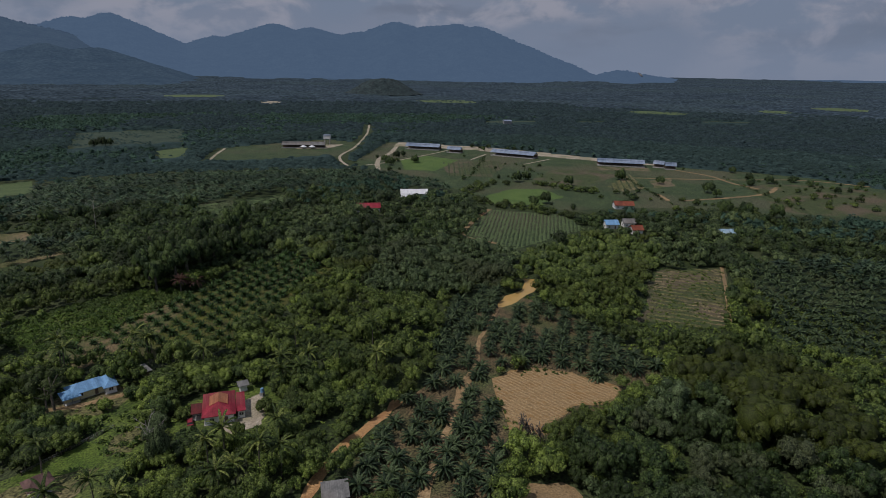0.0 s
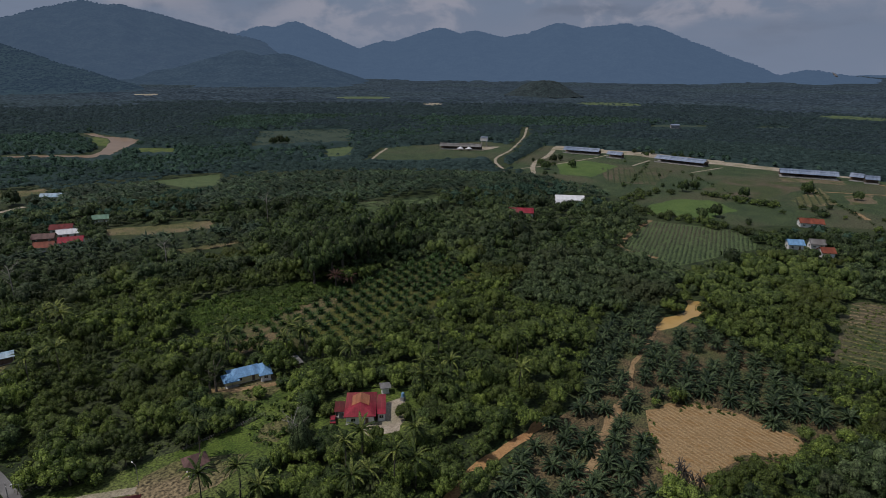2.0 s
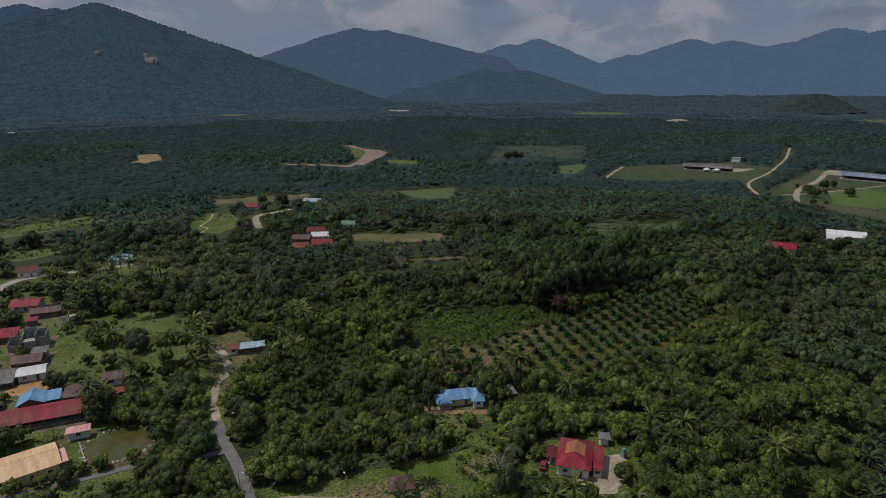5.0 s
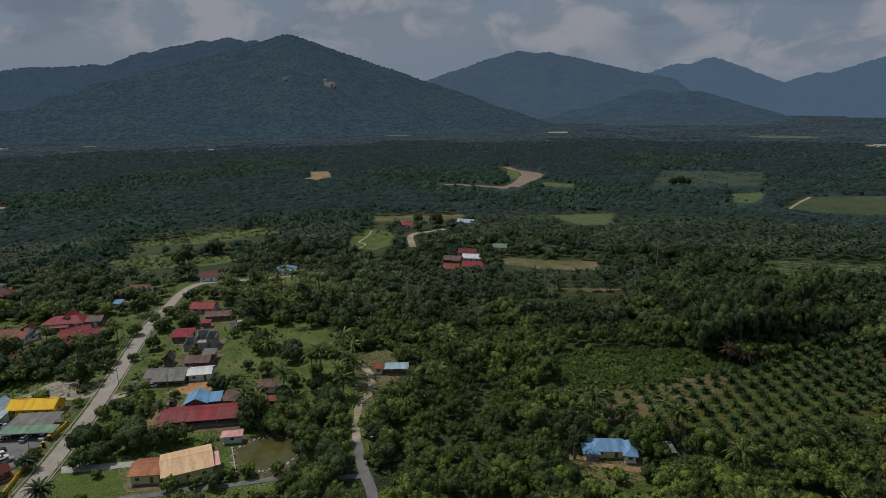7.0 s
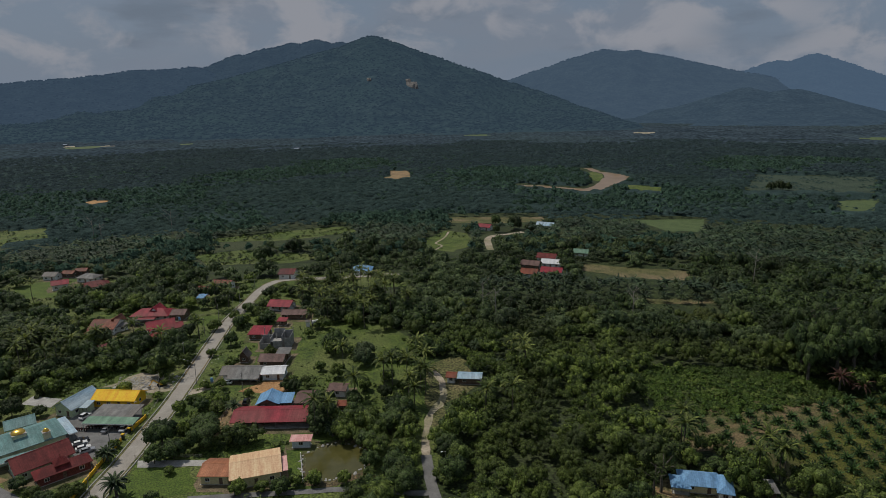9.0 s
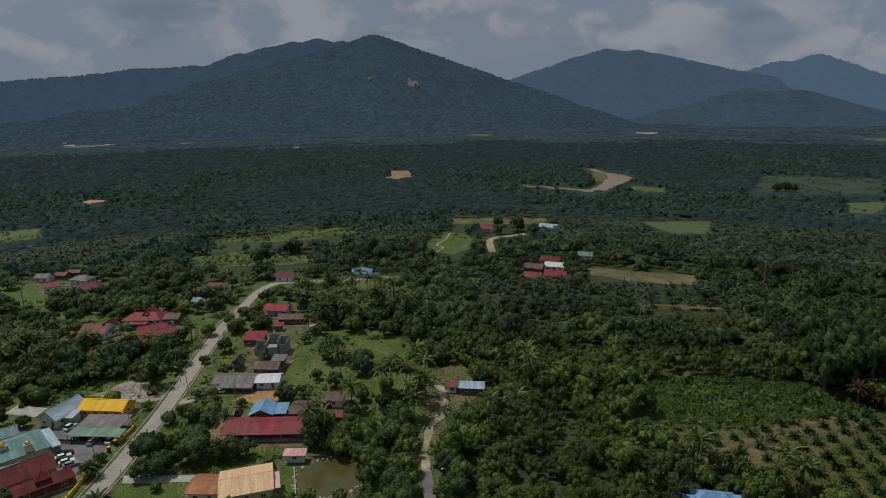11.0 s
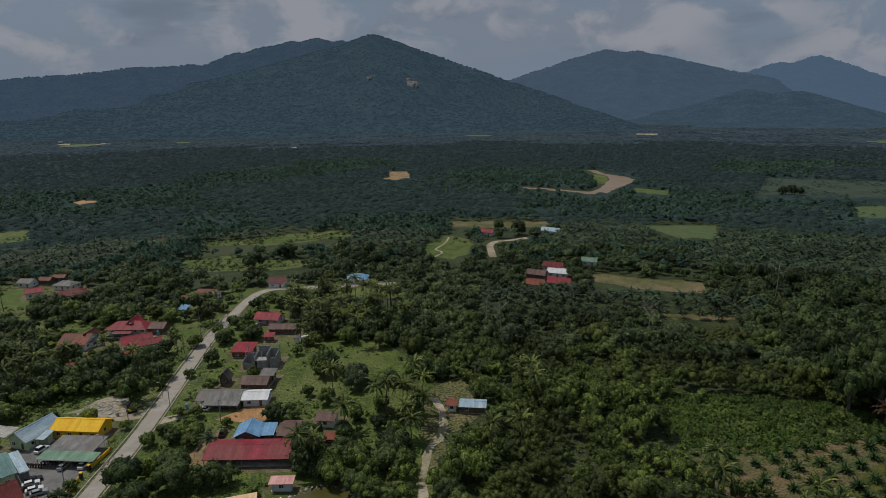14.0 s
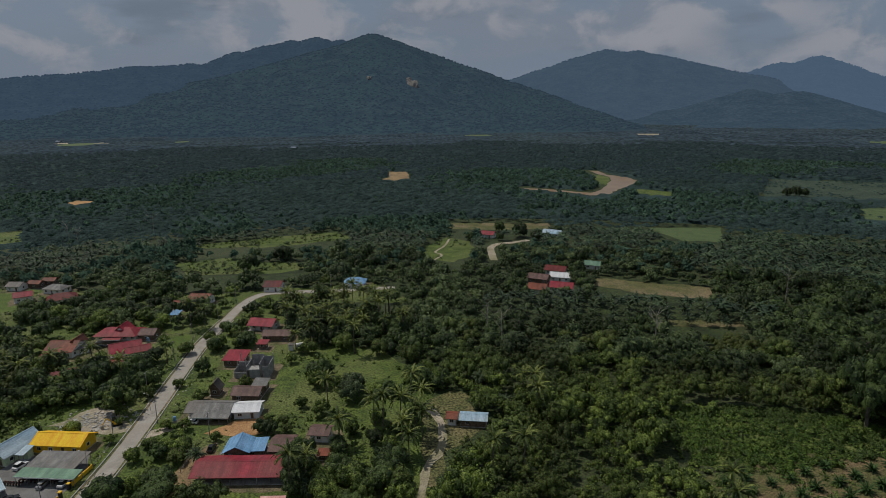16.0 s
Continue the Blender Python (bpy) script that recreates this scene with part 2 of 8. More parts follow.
LEAF = dict(rough=0.5, leafy=0.28, island=0.66, spec=0.22, fine=0.28, grain=1.0, bump=0.7)
M = dict(
    lived=material("trodden_earth", (0.105, 0.088, 0.050), (0.215, 0.165, 0.100), 2.2, fine=0.4, bump=0.4, grain=0.5, third=(0.075, 0.085, 0.025)),
    leaf=material("leaf_green", (0.051, 0.082, 0.016), (0.197, 0.262, 0.052), 9.0, third=(0.070, 0.096, 0.021), **LEAF),
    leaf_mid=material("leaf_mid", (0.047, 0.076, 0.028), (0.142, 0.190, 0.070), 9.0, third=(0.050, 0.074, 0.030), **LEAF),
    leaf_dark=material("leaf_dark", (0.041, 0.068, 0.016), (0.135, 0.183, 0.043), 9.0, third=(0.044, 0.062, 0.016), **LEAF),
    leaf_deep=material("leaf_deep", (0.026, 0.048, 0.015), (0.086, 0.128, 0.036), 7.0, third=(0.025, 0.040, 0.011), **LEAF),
    leaf_bright=material("leaf_bright", (0.053, 0.083, 0.018), (0.143, 0.192, 0.045), 8.0, third=(0.058, 0.074, 0.013), **LEAF),
    leaf_grey=material("leaf_grey", (0.044, 0.070, 0.027), (0.120, 0.166, 0.070), 9.0, third=(0.070, 0.086, 0.038), **LEAF),
    leaf_olive=material("leaf_olive", (0.032, 0.044, 0.008), (0.068, 0.087, 0.015), 7.0, **{**LEAF, "island": 0.25}),
    leaf_red=material("leaf_red", (0.035, 0.018, 0.014), (0.085, 0.040, 0.028), 4.0, **LEAF),
    palm=material("palm_leaf", (0.022, 0.041, 0.018), (0.078, 0.113, 0.048), 6.0, **LEAF),
    young_palm=material("young_palm_leaf", (0.019, 0.044, 0.012), (0.063, 0.118, 0.034), 6.0, **LEAF),
    # far foliage: the blue of distant haze is mixed into these base colours
    palm_hazed=material("palm_leaf_hazed", (0.042, 0.072, 0.070), (0.070, 0.114, 0.106), 14.0, third=(0.052, 0.086, 0.078), rough=0.8, leafy=0.4, island=0.3, spec=0.05, fine=1.1, grain=0.5),
    palm_last_hazed=material("palm_leaf_farthest_hazed", (0.036, 0.058, 0.066), (0.062, 0.094, 0.102), 14.0, third=(0.046, 0.074, 0.076), rough=0.8, leafy=0.4, island=0.3, spec=0.05, fine=1.1, grain=0.5),
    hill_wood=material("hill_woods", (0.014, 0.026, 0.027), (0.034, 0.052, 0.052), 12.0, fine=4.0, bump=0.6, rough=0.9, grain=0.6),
    leaf_hazed=material("leaf_hazed", (0.056, 0.100, 0.074), (0.094, 0.164, 0.112), 14.0, third=(0.056, 0.100, 0.068), rough=0.8, leafy=0.4, island=0.3, spec=0.05, fine=0.9, grain=0.5),
    palm_mid=material("palm_leaf_mid", (0.034, 0.064, 0.036), (0.096, 0.148, 0.076), 8.0, third=(0.036, 0.062, 0.037), **LEAF),
    coconut=material("coconut_leaf", (0.048, 0.074, 0.016), (0.191, 0.225, 0.054), 6.0, **LEAF),
    shrub=material("shrub_leaf", (0.044, 0.078, 0.015), (0.136, 0.192, 0.038), 12.0, third=(0.070, 0.088, 0.026), **LEAF),
    bark=material("bark", (0.06, 0.05, 0.04), (0.17, 0.15, 0.12), 0.8, fine=0.1, bump=0.4),
    dead_wood=material("dead_wood", (0.22, 0.20, 0.17), (0.38, 0.35, 0.31), 0.7, fine=0.1, bump=0.3),
    ground=material("undergrowth", (0.014, 0.025, 0.006), (0.041, 0.062, 0.014), 7.0, fine=0.9, bump=0.6, grain=0.8, third=(0.046, 0.060, 0.021)),
    grass=material("grass", (0.042, 0.072, 0.011), (0.104, 0.144, 0.023), 6.0, fine=0.7, bump=0.5, grain=0.7, third=(0.112, 0.136, 0.036)),
    lawn=material("mown_lawn", (0.052, 0.090, 0.010), (0.092, 0.136, 0.018), 5.0, fine=0.5, bump=0.4, grain=0.5),
    drygrass=material("dry_grass", (0.071, 0.080, 0.024), (0.139, 0.128, 0.050), 6.0, fine=0.8, bump=0.5, grain=0.8, third=(0.20, 0.155, 0.085)),
    field=material("crop_field", (0.030, 0.052, 0.018), (0.058, 0.084, 0.030), 14.0, fine=1.2, bump=0.5, grain=0.8, third=(0.078, 0.080, 0.040)),
    brightfield=material("rice_field", (0.062, 0.112, 0.022), (0.100, 0.155, 0.034), 16.0, fine=1.2, bump=0.4),
    palefield=material("pale_crop", (0.064, 0.098, 0.034), (0.098, 0.136, 0.048), 9.0, fine=0.9, bump=0.4),
    bare_earth=material("bare_earth", (0.078, 0.082, 0.026), (0.185, 0.130, 0.068), 3.2, fine=0.4, bump=0.5, grain=0.7, third=(0.075, 0.092, 0.026)),
    palmsoil=material("plantation_soil", (0.060, 0.054, 0.024), (0.145, 0.100, 0.052), 3.5, fine=0.6, bump=0.5, grain=0.8, third=(0.075, 0.085, 0.03)),
    palmgrass=material("plantation_grass", (0.053, 0.063, 0.009), (0.109, 0.107, 0.019), 4.5, fine=0.35, bump=0.5, grain=0.7, third=(0.066, 0.064, 0.020)),
    fallow=material("fallow_ground", (0.036, 0.054, 0.016), (0.070, 0.086, 0.028), 5.0, fine=0.4, bump=0.5, grain=0.7, third=(0.105, 0.084, 0.050)),
    youngfield=material("young_plantation", (0.030, 0.050, 0.030), (0.050, 0.074, 0.044), 18.0, fine=1.6, bump=0.4, grain=0.6),
    cleared=material("raked_soil", (0.235, 0.150, 0.066), (0.33, 0.225, 0.108), 0.55, fine=0.18, bump=0.5, grain=0.35, third=(0.26, 0.155, 0.06), bearing=-30),
    furrow=material("pale_straw_ridge", (0.265, 0.180, 0.086), (0.355, 0.255, 0.135), 0.8, fine=0.2, bump=0.4, grain=0.3),
    withered=material("withered_fronds", (0.05, 0.045, 0.04), (0.13, 0.118, 0.10), 1.2, rough=0.9, island=0.5, fine=0.2),
    thicket=material("thicket_leaf", (0.044, 0.083, 0.012), (0.101, 0.163, 0.025), 9.0, third=(0.060, 0.095, 0.021), **LEAF),
    dirt=material("orange_laterite", (0.30, 0.155, 0.062), (0.46, 0.27, 0.125), 3.0, fine=0.4, bump=0.4, third=(0.42, 0.24, 0.10), grain=0.3),
    sand=material("dry_sand", (0.235, 0.155, 0.072), (0.36, 0.25, 0.13), 3.0, fine=0.5, bump=0.4, third=(0.19, 0.135, 0.07), grain=0.3),
    palesoil=material("pale_soil", (0.306, 0.255, 0.187), (0.442, 0.383, 0.297), 3.0, fine=0.5, bump=0.3, third=(0.24, 0.22, 0.13), grain=0.3),
    asphalt=material("worn_asphalt", (0.285, 0.262, 0.228), (0.395, 0.366, 0.322), 4.0, fine=0.3, bump=0.1, grain=0.12, third=(0.32, 0.29, 0.25)),
    yard=material("yard_asphalt", (0.13, 0.128, 0.125), (0.20, 0.198, 0.192), 4.0, fine=0.3, bump=0.15, grain=0.15),
    concrete=material("concrete", (0.30, 0.29, 0.27), (0.46, 0.45, 0.42), 2.0, fine=0.3, bump=0.2, grain=0.15),
    block=material("cement_block", (0.22, 0.22, 0.22), (0.34, 0.34, 0.33), 1.2, fine=0.25, bump=0.3, grain=0.15),
    mud=material("muddy_water", (0.42, 0.27, 0.085), (0.50, 0.33, 0.12), 9.0, rough=0.25),
    river=material("silty_river", (0.235, 0.155, 0.088), (0.31, 0.215, 0.130), 20.0, rough=0.3),
    pond=material("pond_water", (0.075, 0.072, 0.022), (0.10, 0.092, 0.03), 4.0, rough=0.12, spec=0.5),
    glass=material("dark_glass", (0.015, 0.018, 0.02), (0.03, 0.034, 0.038), 1.0, rough=0.1, spec=0.5),
    white=material("white_paint", (0.66, 0.66, 0.64), (0.80, 0.80, 0.78), 2.0, rough=0.6, fine=0.4, grain=0.15),
    cream=material("cream_paint", (0.60, 0.53, 0.30), (0.74, 0.67, 0.42), 2.0, rough=0.65, fine=0.4, grain=0.15),
    paleblue=material("pale_blue_paint", (0.50, 0.58, 0.62), (0.62, 0.70, 0.74), 2.0, rough=0.65, fine=0.4, grain=0.15),
    yellowpaint=material("yellow_paint", (0.72, 0.42, 0.02), (0.86, 0.54, 0.03), 2.0, rough=0.55, fine=0.4, grain=0.15),
    lime=material("pale_green_paint", (0.46, 0.55, 0.36), (0.56, 0.66, 0.44), 2.0, rough=0.65, fine=0.4, grain=0.15),
    wood=material("weathered_board", (0.10, 0.065, 0.045), (0.21, 0.15, 0.11), 0.9, fine=0.15, bump=0.3),
    red_wood=material("dark_red_board", (0.12, 0.035, 0.03), (0.20, 0.06, 0.05), 0.9, fine=0.15, bump=0.3),
    pole=material("grey_pole", (0.20, 0.19, 0.18), (0.33, 0.32, 0.30), 0.6, fine=0.1),
    gold=material("gold_metal", (0.75, 0.45, 0.08), (0.90, 0.60, 0.14), 0.6, rough=0.28, metal=0.9),
    tyre=material("black_rubber", (0.015, 0.015, 0.015), (0.03, 0.03, 0.03), 0.3, rough=0.9),
    carwhite=material("white_car_paint", (0.70, 0.70, 0.70), (0.78, 0.78, 0.78), 3.0, rough=0.3, spec=0.5),
    carblack=material("black_car_paint", (0.012, 0.012, 0.014), (0.02, 0.02, 0.024), 3.0, rough=0.25, spec=0.5),
    carsilver=material("silver_car_paint", (0.34, 0.35, 0.37), (0.42, 0.43, 0.45), 3.0, rough=0.3, metal=0.5, spec=0.5),
    stone=material("bare_rock", (0.120, 0.114, 0.108), (0.216, 0.204, 0.192), 30.0, fine=6.0),
)


def roofing(name, a, b, third=None, rough=0.62):
    m = M[name] = material(name, a, b, 3.5, rough=rough, fine=0.5, bump=0.04, third=third, spec=0.2, grain=0.14)
    # sheets: each strip weathers on its own, and rain draws streaks down it
    n, l = m.node_tree.nodes, m.node_tree.links
    b_in = n["Principled BSDF"].inputs["Base Color"]
    colour = b_in.links[0].from_socket
    co = n.new("ShaderNodeTexCoord")
    for scale, lo, hi, amount in (((1.25, 0.07, 0.07), 0.36, 0.64, 0.13), ((5.0, 0.25, 0.25), 0.35, 0.65, 0.10)):
        mp = n.new("ShaderNodeMapping")
        mp.inputs["Scale"].default_value = scale
        ns = n.new("ShaderNodeTexNoise")
        ns.inputs["Scale"].default_value = 1.0
        ns.inputs["Detail"].default_value = 2.0
        mr = n.new("ShaderNodeMapRange")
        mr.inputs[1].default_value, mr.inputs[2].default_value = lo, hi
        mx = n.new("ShaderNodeMix"); mx.data_type = "RGBA"; mx.blend_type = "OVERLAY"
        mx.inputs[0].default_value = amount
        l.new(co.outputs["Object"], mp.inputs["Vector"]); l.new(mp.outputs[0], ns.inputs["Vector"]); l.new(ns.outputs[0], mr.inputs[0])
        l.new(colour, mx.inputs[6]); l.new(mr.outputs[0], mx.inputs[7])
        colour = mx.outputs[2]
    l.new(colour, b_in)


roofing("roof_red", (0.21, 0.018, 0.032), (0.31, 0.034, 0.050), (0.20, 0.050, 0.050))
roofing("roof_maroon", (0.105, 0.015, 0.015), (0.168, 0.029, 0.027), (0.091, 0.025, 0.025))
roofing("roof_rust", (0.160, 0.044, 0.026), (0.264, 0.080, 0.044), (0.128, 0.056, 0.040))
roofing("roof_blue", (0.136, 0.289, 0.476), (0.200, 0.370, 0.580), (0.160, 0.310, 0.500))
roofing("roof_paleblue", (0.255, 0.391, 0.493), (0.357, 0.484, 0.578), (0.374, 0.459, 0.510))
roofing("roof_teal", (0.108, 0.223, 0.216), (0.173, 0.295, 0.288), (0.144, 0.238, 0.238))
roofing("roof_green", (0.128, 0.232, 0.160), (0.192, 0.312, 0.224))
roofing("roof_grey", (0.13, 0.13, 0.125), (0.22, 0.215, 0.205), (0.17, 0.155, 0.14))
roofing("roof_dark", (0.055, 0.05, 0.048), (0.11, 0.095, 0.088), (0.14, 0.09, 0.07))
roofing("roof_beige", (0.68, 0.455, 0.265), (0.73, 0.50, 0.30), (0.67, 0.45, 0.265))
roofing("roof_orange", (0.33, 0.12, 0.055), (0.43, 0.175, 0.085), (0.28, 0.12, 0.07))
roofing("roof_white", (0.630, 0.639, 0.648), (0.738, 0.747, 0.756))
roofing("roof_yellow", (0.82, 0.46, 0.01), (0.90, 0.54, 0.02), (0.84, 0.49, 0.02))
roofing("roof_brown", (0.10, 0.058, 0.05), (0.17, 0.10, 0.088))
roofing("roof_pink", (0.60, 0.30, 0.28), (0.70, 0.40, 0.37))
roofing("roof_barn", (0.20, 0.25, 0.33), (0.28, 0.33, 0.42), (0.17, 0.22, 0.30))


# ---- mesh helpers ----
def mesh_np(name, verts, quads=None, tris=None, mats=(), mat_index=None, smooth=False):
    """A mesh from arrays of vertices, four-sided and three-sided faces."""
    me = bpy.data.meshes.new(name)
    verts = np.asarray(verts, dtype=np.float32).reshape(-1, 3)
    quads = np.zeros((0, 4), np.int32) if quads is None else np.asarray(quads, np.int32).reshape(-1, 4)
    tris = np.zeros((0, 3), np.int32) if tris is None else np.asarray(tris, np.int32).reshape(-1, 3)
    me.vertices.add(len(verts))
    me.vertices.foreach_set("co", verts.ravel())
    loops = np.concatenate([quads.ravel(), tris.ravel()])
    me.loops.add(len(loops))
    me.loops.foreach_set("vertex_index", loops)
    start = np.concatenate([np.arange(len(quads)) * 4, len(quads) * 4 + np.arange(len(tris)) * 3]).astype(np.int32)
    me.polygons.add(len(start))
    me.polygons.foreach_set("loop_start", start)
    for m in mats:
        me.materials.append(m)
    if mat_index is not None:
        me.polygons.foreach_set("material_index", np.asarray(mat_index, np.int32))
    me.update(calc_edges=True)
    if smooth:
        me.shade_smooth()
    return me


class Shape:
    """Collects vertices and faces of one mesh."""
    def __init__(self):
        self.v, self.f = [], []

    def add(self, v, f):
        k = len(self.v)
        self.v += [tuple(p) for p in v]
        self.f += [tuple(i + k for i in g) for g in f]
        return self

    def box(self, x0, x1, y0, y1, z0, z1):
        v = [(x, y, z) for z in (z0, z1) for y in (y0, y1) for x in (x0, x1)]
        return self.add(v, [(0, 2, 3, 1), (4, 5, 7, 6), (0, 1, 5, 4), (1, 3, 7, 5), (3, 2, 6, 7), (2, 0, 4, 6)])

    def extrude(self, section, a, b, axis):
        """A section of (u, z) pairs drawn from a to b along axis 'x' or 'y'."""
        n = len(section)
        v = [((s, u, z) if axis == "x" else (u, s, z)) for s in (a, b) for u, z in section]
        f = [tuple(range(n)), tuple(range(2 * n - 1, n - 1, -1))] + [(i, n + i, n + (i + 1) % n, (i + 1) % n) for i in range(n)]
        return self.add(v, f)

    def tube(self, p, q, r0, r1, n=6):
        p, q = Vector(p), Vector(q)
        d = (q - p).normalized()
        u = d.orthogonal().normalized()
        w = d.cross(u)
        v = []
        for c, r in ((p, r0), (q, r1)):
            for i in range(n):
                a = 2 * math.pi * i / n
                v.append(c + (u * math.cos(a) + w * math.sin(a)) * r)
        f = [(i, (i + 1) % n, n + (i + 1) % n, n + i) for i in range(n)] + [tuple(range(n - 1, -1, -1)), tuple(range(n, 2 * n))]
        return self.add(v, f)

    def dome(self, c, r, h, n=12, rings=5):
        v = [(c[0] + r * math.cos(2 * math.pi * i / n) * math.cos(math.pi / 2 * k / rings), c[1] + r * math.sin(2 * math.pi * i / n) * math.cos(math.pi / 2 * k / rings), c[2] + h * math.sin(math.pi / 2 * k / rings)) for k in range(rings) for i in range(n)]
        v.append((c[0], c[1], c[2] + h))
        f = [(k * n + i, k * n + (i + 1) % n, (k + 1) * n + (i + 1) % n, (k + 1) * n + i) for k in range(rings - 1) for i in range(n)]
        f += [((rings - 1) * n + i, (rings - 1) * n + (i + 1) % n, len(v) - 1) for i in range(n)] + [tuple(range(n - 1, -1, -1))]
        return self.add(v, f)

    def mesh(self, name, mat):
        me = bpy.data.meshes.new(name)
        me.from_pydata(self.v, [], self.f)
        me.materials.append(mat)
        bm = bmesh.new()
        bm.from_mesh(me)
        bmesh.ops.recalc_face_normals(bm, faces=bm.faces)
        bm.to_mesh(me)
        bm.free()
        return me


def part(name, shape, mat, parent, label=""):
    ob = new(name, shape.mesh(name, mat) if isinstance(shape, Shape) else shape)
    ob.parent = parent
    if label:
        ob["label"] = label
    return ob


def thing(name, m, label, category, group="", kind=""):
    ob = new(name)
    ob.empty_display_size = 0.5
    ob.matrix_basis = m
    return tagged(ob, label, category, group, kind)


def inside(pts, poly):
    """Which of the points (N, 2) lie in the polygon."""
    x, y = pts[:, 0], pts[:, 1]
    hit = np.zeros(len(pts), bool)
    for (ax, ay), (bx, by) in zip(poly, poly[1:] + poly[:1]):
        cross = ((ay > y) != (by > y)) & (x < (bx - ax) * (y - ay) / ((by - ay) or 1e-9) + ax)
        hit ^= cross
    return hit


def near_line(pts, line, width):
    hit = np.zeros(len(pts), bool)
    for a, b in zip(line, line[1:]):
        a, b = np.array(a[:2], float), np.array(b[:2], float)
        d = b - a
        u = np.clip(((pts - a) @ d) / max(d @ d, 1e-9), 0, 1)
        hit |= np.linalg.norm(pts - (a + u[:, None] * d), axis=1) < width
    return hit


def smooth_line(line, step=3.0):
    out = []
    p = [Vector((*q, 0)) for q in line]
    p = [p[0] * 2 - p[1]] + p + [p[-1] * 2 - p[-2]]
    for i in range(1, len(p) - 2):
        a, b, c, d = p[i - 1:i + 3]
        n = max(2, int((c - b).length / step))
        for k in range(n):
            t = k / n
            out.append(0.5 * ((2 * b) + (c - a) * t + (2 * a - 5 * b + 4 * c - d) * t * t + (3 * b - a - 3 * c + d) * t ** 3))
    out.append(p[-2])
    return out


def ribbon(name, line, width, mat, z, label, category, rag=0.15, kind="structure", thick=0.0):
    pts = smooth_line(line)
    s = Shape()
    v = []
    for i, p in enumerate(pts):
        d = (pts[min(i + 1, len(pts) - 1)] - pts[max(i - 1, 0)]).normalized()
        nrm = Vector((-d.y, d.x, 0))
        for side in (-1, 1):
            w = width / 2 * (1 + rag * 2 * noise.noise((p.x / 4, p.y / 4, side * 7.0)))
            q = p + nrm * w * side
            v.append((q.x, q.y, z))
    f = [(2 * i, 2 * i + 1, 2 * i + 3, 2 * i + 2) for i in range(len(pts) - 1)]
    s.add(v, f)
    ob = new(name, s.mesh(name, mat))
    return tagged(ob, label, category, kind=kind)


def patch(name, poly, mat, z, label, category, rag=2.0, kind="structure"):
    """A piece of ground with an uneven border."""
    v = []
    n = len(poly)
    for i in range(n):
        a, b = Vector((*poly[i], 0)), Vector((*poly[(i + 1) % n], 0))
        k = max(1, int((b - a).length / max(rag * 1.6, 1.0)))
        for j in range(k):
            p = a.lerp(b, j / k)
            v.append((p.x + rag * noise.noise((p.x / (rag * 3 + 1), p.y / (rag * 3 + 1), 3.0)), p.y + rag * noise.noise((p.x / (rag * 3 + 1), p.y / (rag * 3 + 1), 9.0)), z))
    me = bpy.data.meshes.new(name)
    me.from_pydata(v, [], [tuple(range(len(v)))])
    bm = bmesh.new(); bm.from_mesh(me)
    bmesh.ops.triangulate(bm, faces=bm.faces)
    for f in bm.faces:
        if f.normal.z < 0:
            f.normal_flip()
    bm.to_mesh(me); bm.free()
    me.materials.append(mat)
    return tagged(new(name, me), label, category, kind=kind)


# ---- ground and distance ----
g_shape = Shape()
RINGS = [0, 150, 300, 600, 1200, 2400, 4800, 7000]
g_shape.v = [(0, 0, 0)]
for r in RINGS[1:]:
    g_shape.v += [(r * math.cos(i * math.pi / 24), r * math.sin(i * math.pi / 24), 0) for i in range(48)]
g_shape.f = [(0, 1 + i, 1 + (i + 1) % 48) for i in range(48)]
for k in range(len(RINGS) - 2):
    g_shape.f += [(1 + k * 48 + i, 49 + k * 48 + i, 49 + k * 48 + (i + 1) % 48, 1 + k * 48 + (i + 1) % 48) for i in range(48)]
tagged(new("ground", g_shape.mesh("ground", M["ground"])), "green undergrowth covering the flat valley floor", "ground", kind="structure")


def fbm(x, y, z, octaves=5, rough=0.55):
    a, s, f = 0.0, 1.0, 1.0
    for _ in range(octaves):
        a += s * noise.noise((x * f, y * f, z + f))
        s *= rough
        f *= 2.03
    return a


MOUNTAIN = {}


